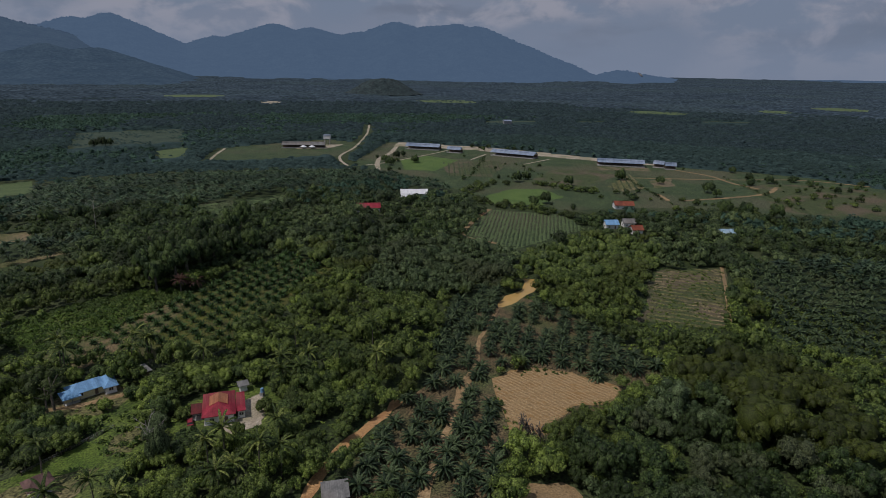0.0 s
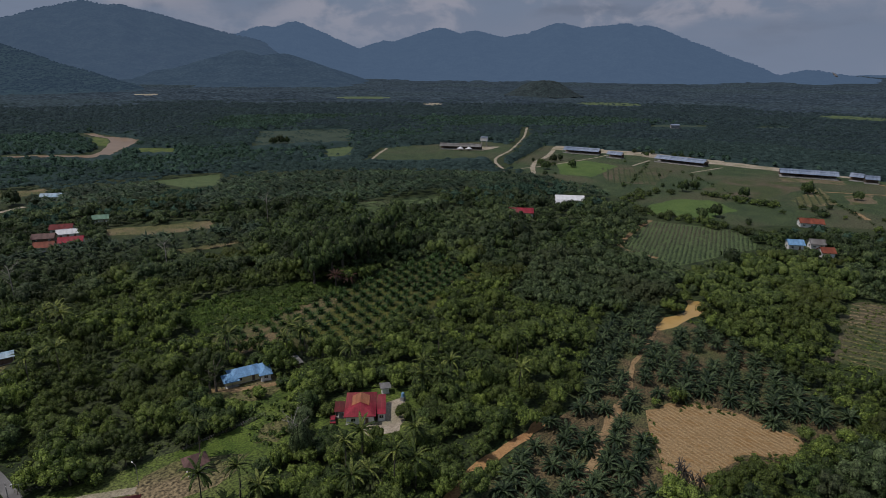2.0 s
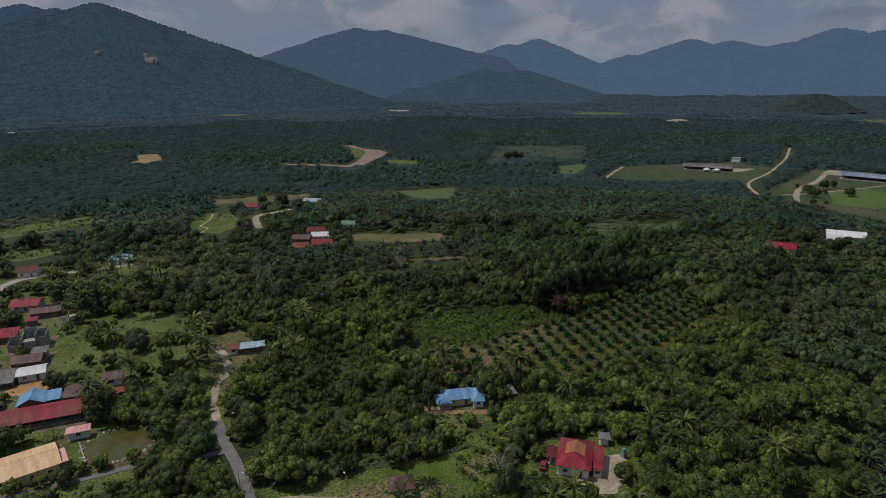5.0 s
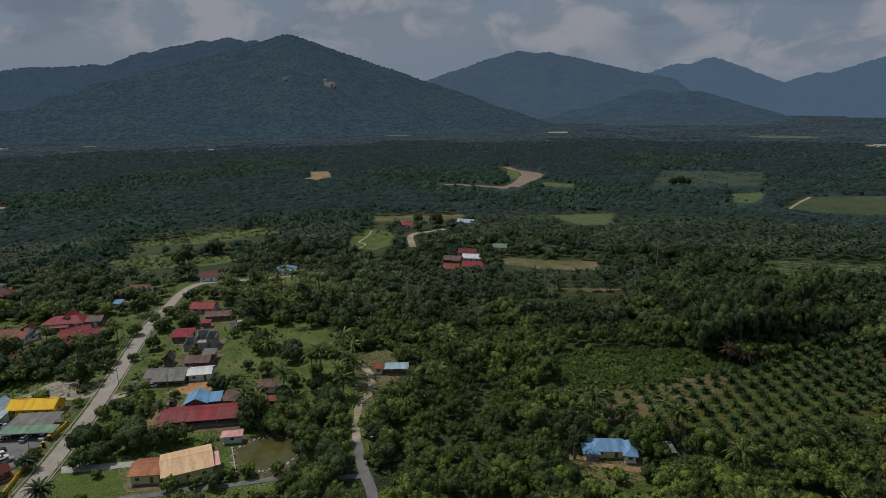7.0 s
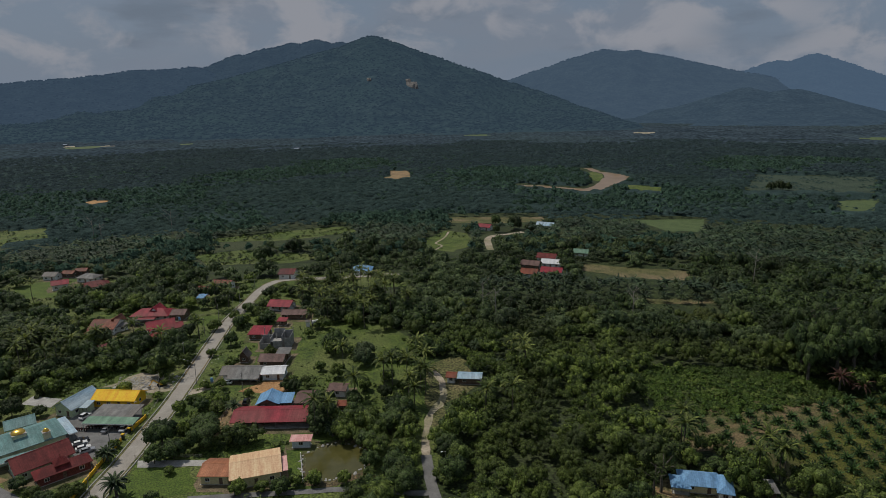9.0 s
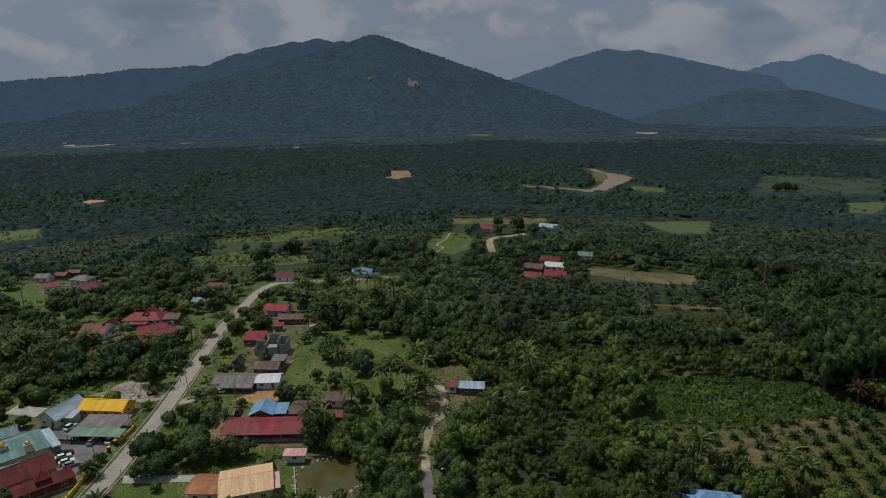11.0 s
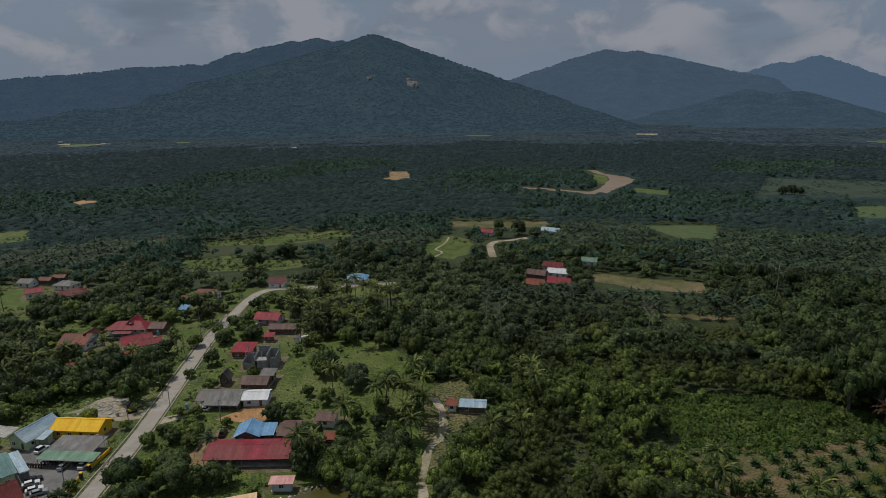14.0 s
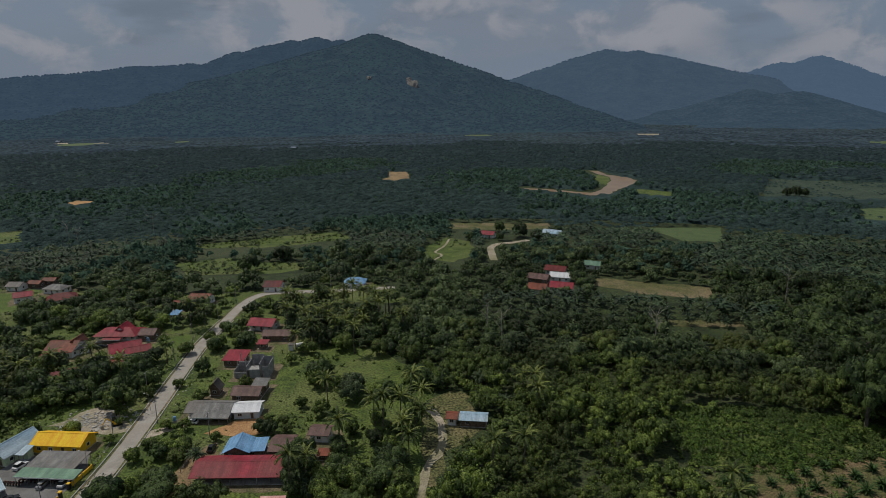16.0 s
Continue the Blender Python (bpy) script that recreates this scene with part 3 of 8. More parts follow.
def mountain(name, label, peaks, az0, az1, r0, rc, r1, cols, rows, mat, seed, rugged=1.0, nearer=None):
    """A wooded range, as heights over bearing and distance. peaks: bearing, rise above eye level in degrees, fall per degree on either side. nearer: bearing from which the shoulder comes forward, and by how much a degree."""
    v, f = [], []
    for i in range(cols + 1):
        az = az0 + (az1 - az0) * i / cols
        e = max(p[1] - (p[2] if az < p[0] else p[3]) * (math.sqrt((az - p[0]) ** 2 + 0.25) - 0.5) for p in peaks)
        e += 0.09 * rugged * fbm(az * 0.35, seed, 0.0, 2)
        fuzz = rugged * (0.05 * noise.noise((az * 2.6, seed, 1.0)) + 0.025 * noise.noise((az * 7.0, seed, 4.0)))
        crest = rc * (1 + 0.05 * noise.noise((az * 0.3, seed, 8.0)))
        foot = r0
        if nearer:
            crest = max(crest * (1 - nearer[1] * max(0.0, az - nearer[0])), 1850)
            foot = min(r0, crest - 430)
        top = max(100 + crest * math.tan(radians(e)), -30)
        for j in range(rows + 1):
            t = j / rows
            r = foot + (r1 - foot) * t
            if abs(r - crest) < (r1 - foot) / rows / 2:
                r = crest
            x, y = r * math.sin(radians(az)), r * math.cos(radians(az))
            u = (r - foot) / (crest - foot) if r < crest else 1 - (r - crest) / (r1 - crest + 1)
            u = max(0.0, min(1.0, u))
            shape = u ** 1.45
            spur = fbm(x / 620, y / 620, seed, 5) * 0.30 * math.sin(math.pi * min(u, 1.0)) + 0.03 * noise.noise((x / 160, y / 160, seed))
            h = top * max(shape * (1 + spur * (1 - u) * 1.5) + spur * 0.35 * (1 - u), 0) + crest * math.tan(radians(fuzz)) * u ** 10 + 6.0 * noise.noise((x / 75, y / 75, seed)) * (1 - u ** 8)
            v.append((x, y, h - 4))
    k = rows + 1
    q = [(i * k + j, (i + 1) * k + j, (i + 1) * k + j + 1, i * k + j + 1) for i in range(cols) for j in range(rows)]
    MOUNTAIN[name] = (np.array(v).reshape(cols + 1, k, 3), mat)
    ob = new(name, mesh_np(name, v, quads=q, mats=(mat,), smooth=True))
    return tagged(ob, label, "mountain", kind="structure")


# emission paints the air's haze onto the ranges; the woods give no light
def range_material(name, dark, light, haze_glow, third=None):
    return material(name, dark, light, 70.0, fine=12.0, bump=0.5, rough=1.0, spec=0.0, grain=0.45, emit=(*haze_glow, 1.0) if haze_glow else None, third=third)


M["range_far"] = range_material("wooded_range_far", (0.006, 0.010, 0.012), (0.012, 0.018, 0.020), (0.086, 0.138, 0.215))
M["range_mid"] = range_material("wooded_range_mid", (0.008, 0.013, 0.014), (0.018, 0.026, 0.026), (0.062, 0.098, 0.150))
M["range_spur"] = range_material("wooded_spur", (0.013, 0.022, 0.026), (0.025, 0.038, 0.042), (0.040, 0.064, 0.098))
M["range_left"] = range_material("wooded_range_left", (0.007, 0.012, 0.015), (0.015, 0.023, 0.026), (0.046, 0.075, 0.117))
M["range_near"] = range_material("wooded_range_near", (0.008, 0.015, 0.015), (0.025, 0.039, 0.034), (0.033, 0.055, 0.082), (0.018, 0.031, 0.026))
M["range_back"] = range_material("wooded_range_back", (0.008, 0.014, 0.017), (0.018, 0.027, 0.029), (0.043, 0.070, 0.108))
# blue grey base colour stands for air haze over the plain's woods
M["plain_hazed"] = material("wooded_plain_hazed", (0.034, 0.050, 0.064), (0.056, 0.079, 0.097), 90.0, fine=9.0, bump=0.3, rough=1.0, spec=0.0, third=(0.048, 0.070, 0.080), grain=0.5)

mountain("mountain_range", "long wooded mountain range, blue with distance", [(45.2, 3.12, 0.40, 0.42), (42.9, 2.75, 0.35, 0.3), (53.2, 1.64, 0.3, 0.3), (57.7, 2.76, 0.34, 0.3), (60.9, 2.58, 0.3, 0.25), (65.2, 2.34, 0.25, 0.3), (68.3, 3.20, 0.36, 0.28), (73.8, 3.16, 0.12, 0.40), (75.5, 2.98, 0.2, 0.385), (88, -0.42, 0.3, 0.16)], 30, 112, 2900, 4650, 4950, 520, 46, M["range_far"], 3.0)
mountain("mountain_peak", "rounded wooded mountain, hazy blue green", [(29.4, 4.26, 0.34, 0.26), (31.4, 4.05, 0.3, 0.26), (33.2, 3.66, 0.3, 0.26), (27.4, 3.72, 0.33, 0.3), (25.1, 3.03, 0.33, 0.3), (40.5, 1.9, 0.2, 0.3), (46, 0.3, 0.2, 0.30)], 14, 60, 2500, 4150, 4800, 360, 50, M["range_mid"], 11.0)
# raised strip added for the hazy horizon line, its blue painted by emission
mountain("distant_plain", "far plain on the horizon, blue haze painted as a glow", [(70, -0.78, 0.02, 0.0), (112, -0.70, 0.0, 0.01)], 60, 126, 4900, 6400, 6850, 160, 8, M["range_far"], 41.0, 0.25)
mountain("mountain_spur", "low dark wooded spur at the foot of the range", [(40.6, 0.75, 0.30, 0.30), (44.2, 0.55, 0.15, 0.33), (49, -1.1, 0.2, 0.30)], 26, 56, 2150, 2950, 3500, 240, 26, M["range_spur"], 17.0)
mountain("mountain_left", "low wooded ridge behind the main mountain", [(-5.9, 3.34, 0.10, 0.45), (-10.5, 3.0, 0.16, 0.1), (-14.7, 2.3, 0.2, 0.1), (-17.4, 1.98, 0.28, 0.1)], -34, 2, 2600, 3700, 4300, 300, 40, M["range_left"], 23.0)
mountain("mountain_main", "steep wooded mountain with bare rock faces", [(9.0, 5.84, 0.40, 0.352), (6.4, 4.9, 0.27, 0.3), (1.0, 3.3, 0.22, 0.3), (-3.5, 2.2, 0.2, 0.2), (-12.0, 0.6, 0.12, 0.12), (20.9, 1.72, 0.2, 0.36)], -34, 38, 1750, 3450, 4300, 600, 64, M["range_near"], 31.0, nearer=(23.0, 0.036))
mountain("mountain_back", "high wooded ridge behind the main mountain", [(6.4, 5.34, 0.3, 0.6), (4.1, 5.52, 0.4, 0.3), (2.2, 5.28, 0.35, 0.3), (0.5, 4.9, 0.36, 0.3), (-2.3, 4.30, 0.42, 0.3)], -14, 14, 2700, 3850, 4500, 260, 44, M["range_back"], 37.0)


def mountain_trees(name, count, crest_count, radius, seed):
    """Single crowns over a mountain's facing slope and along its crest."""
    grid_v, mat = MOUNTAIN[name]
    g = np.random.default_rng(seed)
    nc, nr = grid_v.shape[0] - 1, grid_v.shape[1] - 1
    crest_j = np.argmax(grid_v[:, :, 2], axis=1)
    i = np.concatenate([g.integers(0, nc, count), g.integers(0, nc, crest_count)])
    j = np.concatenate([g.integers(0, nr, count), crest_j[i[count:]]])
    slope = np.arange(len(i)) < count
    a, b = g.uniform(size=(2, len(i), 1))
    j1 = np.minimum(j + slope, nr)
    p = (grid_v[i, j] * (1 - a) + grid_v[i + 1, j] * a) * (1 - b) + (grid_v[i, j1] * (1 - a) + grid_v[i + 1, j1] * a) * b
    keep = (p[:, 2] > 8) & ((j <= crest_j[i]) | ~slope)
    p, on_slope = p[keep], slope[keep]
    n = len(p)
    r = radius * g.uniform(0.55, 1.25, (n, 1, 1)) * np.where(on_slope, 0.72, 0.75)[:, None, None]
    octa = np.array([(1, 0, 0), (-1, 0, 0), (0, 1, 0), (0, -1, 0), (0, 0, 1), (0, 0, -1)], float)
    faces = np.array([(0, 2, 4), (2, 1, 4), (1, 3, 4), (3, 0, 4), (2, 0, 5), (1, 2, 5), (3, 1, 5), (0, 3, 5)])
    v = octa[None] * r * g.uniform(0.7, 1.25, (n, 6, 1)) * (1, 1, 0.62) + p[:, None] + (0, 0, radius * 0.12)
    t = faces[None] + (np.arange(n) * 6)[:, None, None]
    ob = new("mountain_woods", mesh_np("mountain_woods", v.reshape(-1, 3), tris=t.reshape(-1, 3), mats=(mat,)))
    tagged(ob, "crowns of the forest on the mountain slopes", "woods", kind="stuff")


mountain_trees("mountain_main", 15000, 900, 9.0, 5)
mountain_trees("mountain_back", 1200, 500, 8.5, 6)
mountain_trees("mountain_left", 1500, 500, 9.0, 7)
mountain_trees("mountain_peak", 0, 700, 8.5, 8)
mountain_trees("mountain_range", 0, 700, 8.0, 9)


def hill(name, label, x, y, r, h, mat):
    v, q = [], []
    n, k = 56, 16
    for i in range(n):
        a = 2 * math.pi * i / n
        for j in range(k + 1):
            u = j / k
            px, py = x + r * u * math.cos(a), y + r * u * math.sin(a)
            v.append((px, py, h * (math.cos(u * math.pi / 2) ** 1.3) * (1 + 0.25 * noise.noise((px / 60, py / 60, 2))) + 7 + 4 * noise.noise((px / 11, py / 11, 7))))
    for i in range(n):
        for j in range(k):
            a, b = i * (k + 1), ((i + 1) % n) * (k + 1)
            q.append((a + j, b + j, b + j + 1, a + j + 1))
    tagged(new(name, mesh_np(name, v, quads=q, mats=(mat,))), label, "hill", kind="structure")


hill("hill", "small round wooded hill on the plain", 1670, 690, 112, 42, M["hill_wood"])

# ---- plan: open ground ----
VILLAGE = [(-112, 155), (-60, 140), (10, 142), (34, 150), (40, 180), (52, 205), (48, 240), (44, 262), (12, 290), (0, 300), (5, 322), (62, 342), (50, 366), (-30, 368), (-60, 378), (-100, 396), (-160, 420), (-168, 392), (-140, 352), (-128, 300), (-118, 230)]
FARM = [(518, 237), (700, 272), (706, 145), (676, 16), (645, -72), (632, -190), (585, -250), (471, -225), (452, -141), (446, -99), (436, -44), (404, 13), (410, 79), (480, 132), (500, 185)]
FARM_B = [(481, 374), (563, 421), (690, 352), (672, 294), (570, 276), (500, 334)]
CASSAVA = [(312, 62), (384, 64), (388, 11), (355, -5), (296, 28)]
FIELD_R = [(285, -46), (303, -82), (219, -76), (215, -40)]
CLEARING = [(147, 6), (155, 1), (160, -5), (160, -14), (159, -26), (155, -36), (148, -36), (138, -22), (124, -17), (116, -13), (119, -6), (130, -2)]
SANDPATCH = [(93, -13), (99, -15), (102, -22), (98, -29), (84, -28), (83, -16)]
FIELD_2 = [(312, 264), (371, 222), (350, 208), (300, 229)]
FIELD_G = [(283, 452), (337, 437), (314, 396), (282, 402)]
TAN_1 = [(139, 523), (182, 508), (217, 494), (209, 474), (170, 482), (135, 497)]
TAN_2 = [(175, 337), (200, 319), (226, 301), (212, 284), (186, 300), (168, 322)]
SAND_FAR = [(163, 935), (192, 926), (178, 862), (176, 822), (152, 818), (132, 832), (152, 866)]
NORTH_FIELD = [(602, 673), (705, 590), (580, 488), (532, 525), (476, 548)]
EAST_FIELD = [(512, 468), (560, 462), (534, 444), (486, 406), (470, 424)]
PALE_STRIP = [(172, 264), (207, 251), (202, 245), (170, 256)]
RIVER_GLADE = [(397, 652), (422, 617), (397, 580), (373, 612)]
GLADE = [(112, 178), (130, 192), (160, 178), (180, 160), (172, 148), (130, 150), (112, 158)]
GLADE_FAR = [(-60, 500), (48, 516), (54, 486), (-10, 478), (-50, 486)]
GLADE_MID = [(92, 411), (103, 448), (124, 468), (137, 450), (129, 418), (108, 394)]
LAWN_MID = [(34, 348), (50, 341), (64, 334), (62, 325), (46, 330), (33, 337)]
GLADE_NORTH = [(-64, 446), (-34, 452), (-4, 432), (28, 414), (-10, 404), (-52, 414)]
SCAR = [(-222, 742), (-206, 772), (-188, 764), (-184, 733)]
FAR_PLOTS = [[(992, 222), (1040, 140), (1090, 150), (1052, 226)], [(1080, 76), (1106, 30), (1150, 32), (1122, 80)], [(1200, -132), (1226, -222), (1276, -230), (1250, -138)], [(1250, 820), (1276, 784), (1348, 828), (1322, 862)]]
GLADE_LEFT = [(-240, 600), (-200, 600), (-185, 545), (-215, 530)]
LAWN_E = [(27, 119), (40, 112), (58, 106), (74, 101), (90, 98), (94, 88), (84, 82), (66, 78), (56, 76), (45, 84), (30, 104)]
RED_YARD = [(85, 82), (88, 66), (98, 57), (112, 62), (119, 73), (112, 84), (98, 88)]
SLOPE = [(79, 118), (82, 106), (80, 98), (90, 97), (97, 102), (104, 108), (104, 120), (92, 128), (82, 126)]
BLUE_YARD = [(80, 124), (84, 112), (92, 106), (101, 108), (104, 120), (96, 128)]
YOUNG = [(106, 150), (120, 158), (165, 152), (243, 140), (228, 108), (150, 99), (124, 108)]
TRACK = [(31, 157), (33, 166), (38, 180), (44, 188), (48, 202), (47, 212)]
HUTYARD = [(41, 182), (44, 215), (60, 222), (62, 198), (54, 192), (47, 186)]
ROAD = [(-66, 118), (-62, 140), (-58, 163), (-54, 178), (-51, 191), (-46, 213), (-41.5, 239), (-37, 268), (-32, 296), (-24, 324), (-17, 348), (-8, 361), (6, 361), (22, 357), (43, 355), (62, 352)]
SIDE_ROAD = [(-112, 196), (-98, 185.5), (-87, 175.2), (-76, 164.5), (-62, 151)]
LANE_E = [(20, 100), (25, 112), (28, 130), (29, 143), (31, 157)]
LANE_S = [(-34, 155.5), (-9, 150.5), (8, 147), (22, 141), (29, 139)]
DIRT_ROAD = [(72, 33), (79, 34.2), (87, 35), (95, 34.8), (105, 33), (118, 30), (124, 29)]
LANE_1 = [(146, 13.5), (158, 13.5), (174, 17), (183, 17), (199, 17), (209, 17)]
LANE_2 = [(80, 6), (85, 7.5), (96, 9), (112, 10.2), (127, 12.2), (146, 13.5)]
LANE_3 = [(80, 13.2), (90, 15.6), (100, 18.5), (117, 21.3)]
FAR_ROAD = [(134, 392), (137, 403), (144, 426), (153, 435), (165, 436), (178, 440)]
MUDDY = [(249, 15), (250, 9), (241, 5), (232, 6), (224, 9), (214, 13), (207, 17), (213, 19.5), (223, 17), (232, 12.5), (240, 11.5)]
RIVER = [(284, 696), (316, 658), (332, 632), (360, 650), (400, 695), (428, 730), (432, 780), (440, 830)]
RIVER_BED = [(276, 692), (310, 656), (326, 624), (345, 616), (375, 650), (402, 672), (444, 716), (447, 750), (440, 790), (450, 832), (440, 838), (430, 790), (428, 762), (412, 728), (385, 692), (356, 656), (336, 640), (318, 664), (284, 700)]
RIVER_BANK = [(430, 792), (426, 760), (410, 728), (384, 692), (380, 706), (396, 735), (412, 775)]
FARM_ROAD = [(416, 30), (470, 60), (520, 50), (560, -30), (585, -110), (612, -180), (600, -240)]
FARM_LANE = [(500, 200), (560, 225), (620, 235), (690, 255)]
FARM_TRACK = [(500, 228), (560, 270), (640, 290), (760, 330), (880, 380)]
FARM_TRACK_B = [(481, 374), (520, 395), (563, 415)]
POND = [(-3, 168), (4, 170), (13, 170), (14, 158), (12, 153.5), (2, 152.5), (-3.5, 157)]
OPEN = [RIVER_BED, RIVER_BANK, NORTH_FIELD, EAST_FIELD, PALE_STRIP, RIVER_GLADE, FARM, FARM_B, CASSAVA, FIELD_R, CLEARING, SANDPATCH, FIELD_2, FIELD_G, TAN_1, TAN_2, SAND_FAR, GLADE, GLADE_MID, LAWN_MID, GLADE_FAR, GLADE_NORTH, GLADE_LEFT, SCAR, *FAR_PLOTS, LAWN_E, SLOPE, RED_YARD, BLUE_YARD, HUTYARD, MUDDY, POND]
LINES = [(ROAD, 4.6), (LANE_E, 2.6), (SIDE_ROAD, 4.0), (LANE_S, 3.5), (DIRT_ROAD, 2.1), (LANE_1, 1.9), (LANE_2, 2.4), (FAR_ROAD, 6.0), (RIVER, 13.0), (TRACK, 1.8), (FARM_TRACK, 5.0), (FARM_TRACK_B, 5.0)]


# bare ground out on the plain: place, half width, half depth, material
DISTANT = ((1510, -310, 34, 46, 2), (1160, 735, 20, 34, 3), (-830, 2420, 60, 70, 2), (-730, 2440, 34, 50, 3), (-640, 2330, 40, 40, 2), (-470, 1770, 44, 56, 2), (-520, 1830, 16, 30, 3), (-420, 1800, 14, 30, 3), (992, 1534, 26, 40, 3), (-225, 1760, 18, 30, 2), (1330, -60, 60, 40, 2), (1420, 420, 70, 60, 2), (560, 1700, 40, 40, 2), (1250, 1010, 70, 50, 2), (1700, -480, 60, 60, 2))


def far_plain():
    """The canopy of the far plantations as one uneven sheet, open over fields and water."""
    az = np.linspace(-36, 124, 460)
    rr = 560 * (6900 / 560) ** np.linspace(0, 1, 175)
    A, R = np.meshgrid(np.radians(az), rr, indexing="ij")
    X, Y = R * np.sin(A), R * np.cos(A)
    Z = np.zeros_like(X)
    for i in range(X.shape[0]):
        for j in range(X.shape[1]):
            x, y, r = X[i, j], Y[i, j], R[i, j]
            rough = min(1.0, r / 1600)
            Z[i, j] = 1.6 + 3.6 * rough + 3.0 * (r > 1440) * (noise.noise((x / 260, y / 190, 2.0)) > 0.05) + rough * (2.4 * noise.noise((x / 13, y / 13, 5.0)) + 1.6 * noise.noise((x / 6, y / 6, 1.0)))
    k = len(rr)
    idx = np.arange(len(az) * k).reshape(len(az), k)
    q = np.stack([idx[:-1, :-1], idx[1:, :-1], idx[1:, 1:], idx[:-1, 1:]], -1).reshape(-1, 4)
    v = np.stack([X, Y, Z], -1).reshape(-1, 3)
    mid = v[q].mean(1)[:, :2]
    shut = np.ones(len(q), bool)
    close = np.hypot(mid[:, 0], mid[:, 1]) < 1500
    for poly in OPEN:
        shut[close] &= ~inside(mid[close], poly)
    for line, w in LINES:
        shut[close] &= ~near_line(mid[close], line, w + 2)
    v[q[~shut].ravel(), 2] = -0.3
    v[idx[:, 0], 2] = -0.3
    # past 1330 m the sheet changes to the bluer, more hazed colour
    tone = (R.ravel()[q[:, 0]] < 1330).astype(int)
    for x, y, w, d, m in DISTANT:
        r = math.hypot(x, y)
        e = mid - (x, y)
        across, along = (e @ np.array((y, -x))) / r, (e @ np.array((x, y))) / r
        bare = (across / w) ** 2 + (along / d) ** 2 < 1
        tone[bare] = m
        v[q[bare].ravel(), 2] = 7.0
    ob = new("far_woods", mesh_np("far_woods", v, quads=q[shut], mats=(M["plain_hazed"], M["palm_hazed"], M["palefield"], M["palesoil"]), mat_index=tone[shut]))
    tagged(ob, "endless dark oil palm plantations on the far plain", "woods", kind="stuff")


far_plain()
patch("village_green", VILLAGE, M["grass"], 0.03, "rough green grass between the village houses", "grass", 4.0)
MEADOW_B = [(21, 266), (31, 265), (44, 256), (43, 236), (36, 228), (30, 239), (22, 241)]
MEADOW_C = [(-2, 265), (9, 261), (9, 238), (13, 227), (4, 227), (-7, 238)]
TRACK_STRIP = [(48, 219), (58, 223), (63, 217), (53, 208), (50, 198), (41, 174), (36, 170), (38, 188)]
OPEN += [MEADOW_B, MEADOW_C, TRACK_STRIP]
patch("meadow", MEADOW_B, M["grass"], 0.055, "lush green meadow behind the houses", "grass", 3.0)
patch("meadow", MEADOW_C, M["grass"], 0.056, "lush green meadow behind the houses", "grass", 3.0)
patch("track_side", TRACK_STRIP, M["drygrass"], 0.048, "dry trodden grass along the sandy track", "grass", 2.0)
patch("farmland", FARM, M["field"], 0.03, "flat green farmland with cropped plots", "field", 5.0)
patch("farmland", FARM_B, M["field"], 0.03, "green pasture round a farm building", "field", 5.0)
patch("rice_field", [(417, 80), (460, 67), (474, 42), (450, 20), (412, 32), (403, 71)], M["brightfield"], 0.08, "bright green rice field", "field", 3.0)
patch("crop_plot", [(573, 159), (609, 118), (597, 96), (513, 93), (501, 131)], M["fallow"], 0.08, "dull green plot planted in fine rows", "field", 2.0)
patch("crop_plot", [(572, 206), (609, 188), (592, 148), (520, 150), (515, 179)], M["brightfield"], 0.084, "fresh green plot beside the farm lane", "field", 2.0)
patch("crop_plot", [(510, -10), (580, -26), (511, -41), (485, -19)], M["drygrass"], 0.08, "dry brownish plot in rows", "field", 2.0)
patch("crop_plot", [(516, 55), (579, 46), (596, -2), (564, -15), (490, 12), (503, 47)], M["fallow"], 0.08, "olive brown fallow plot on the farm", "field", 3.0)
patch("bare_plot", [(553, -43), (569, -63), (532, -65), (516, -48)], M["lived"], 0.084, "worn brown soil round a lone tree", "soil", 3.0)
patch("bare_plot", [(612, 8), (626, -44), (606, -46), (594, 2)], M["lived"], 0.088, "worn brown yard in front of the barn", "soil", 3.0)
for line in ([(524, 223), (548, 211), (623, 189), (659, 181)], [(603, 137), (648, 132)], [(595, 79), (643, 59)]):
    ribbon("farm_road", line, 2.6, M["palesoil"], 0.14, "narrow pale path between farm plots", "track", 0.3)
for line in ([(624, -69), (601, -99), (568, -116), (548, -134)], [(470, -68), (499, -106), (528, -136), (564, -151)], [(491, -50), (478, -55), (467, -58)]):
    ribbon("farm_road", line, 3.6, M["sand"], 0.145, "orange brown dirt track across the pasture", "track", 0.4)
patch("farm_soil", [(668, 250), (712, 262), (706, 160), (696, 92), (676, 18), (655, -72), (645, -72), (652, 20), (668, 92), (676, 170)], M["palesoil"], 0.12, "bare dry soil strip behind the barns", "soil", 5.0)
# darker fallow colour paints in the cloud shade lying over this pasture
patch("dry_pasture", [(455, -141), (560, -120), (590, -180), (575, -245), (471, -220)], M["fallow"], 0.08, "dry grazed pasture with bare patches", "field", 6.0)
patch("farm_soil", [(596, 345), (640, 340), (655, 312), (612, 312)], M["palesoil"], 0.12, "bare pale yard beside the farm building", "soil", 4.0)
patch("cassava_field", CASSAVA, M["palefield"], 0.05, "pale green field of low crops", "field", 2.0)
patch("fallow_field", FIELD_R, M["fallow"], 0.05, "fallow field with dry grass rows", "field", 5.0)
patch("cleared_plot", CLEARING, M["cleared"], 0.06, "freshly cleared tan soil plot with raked furrows", "soil", 2.0)
patch("sand_patch", SANDPATCH, M["sand"], 0.06, "bare sandy clearing among trees", "soil", 2.0)
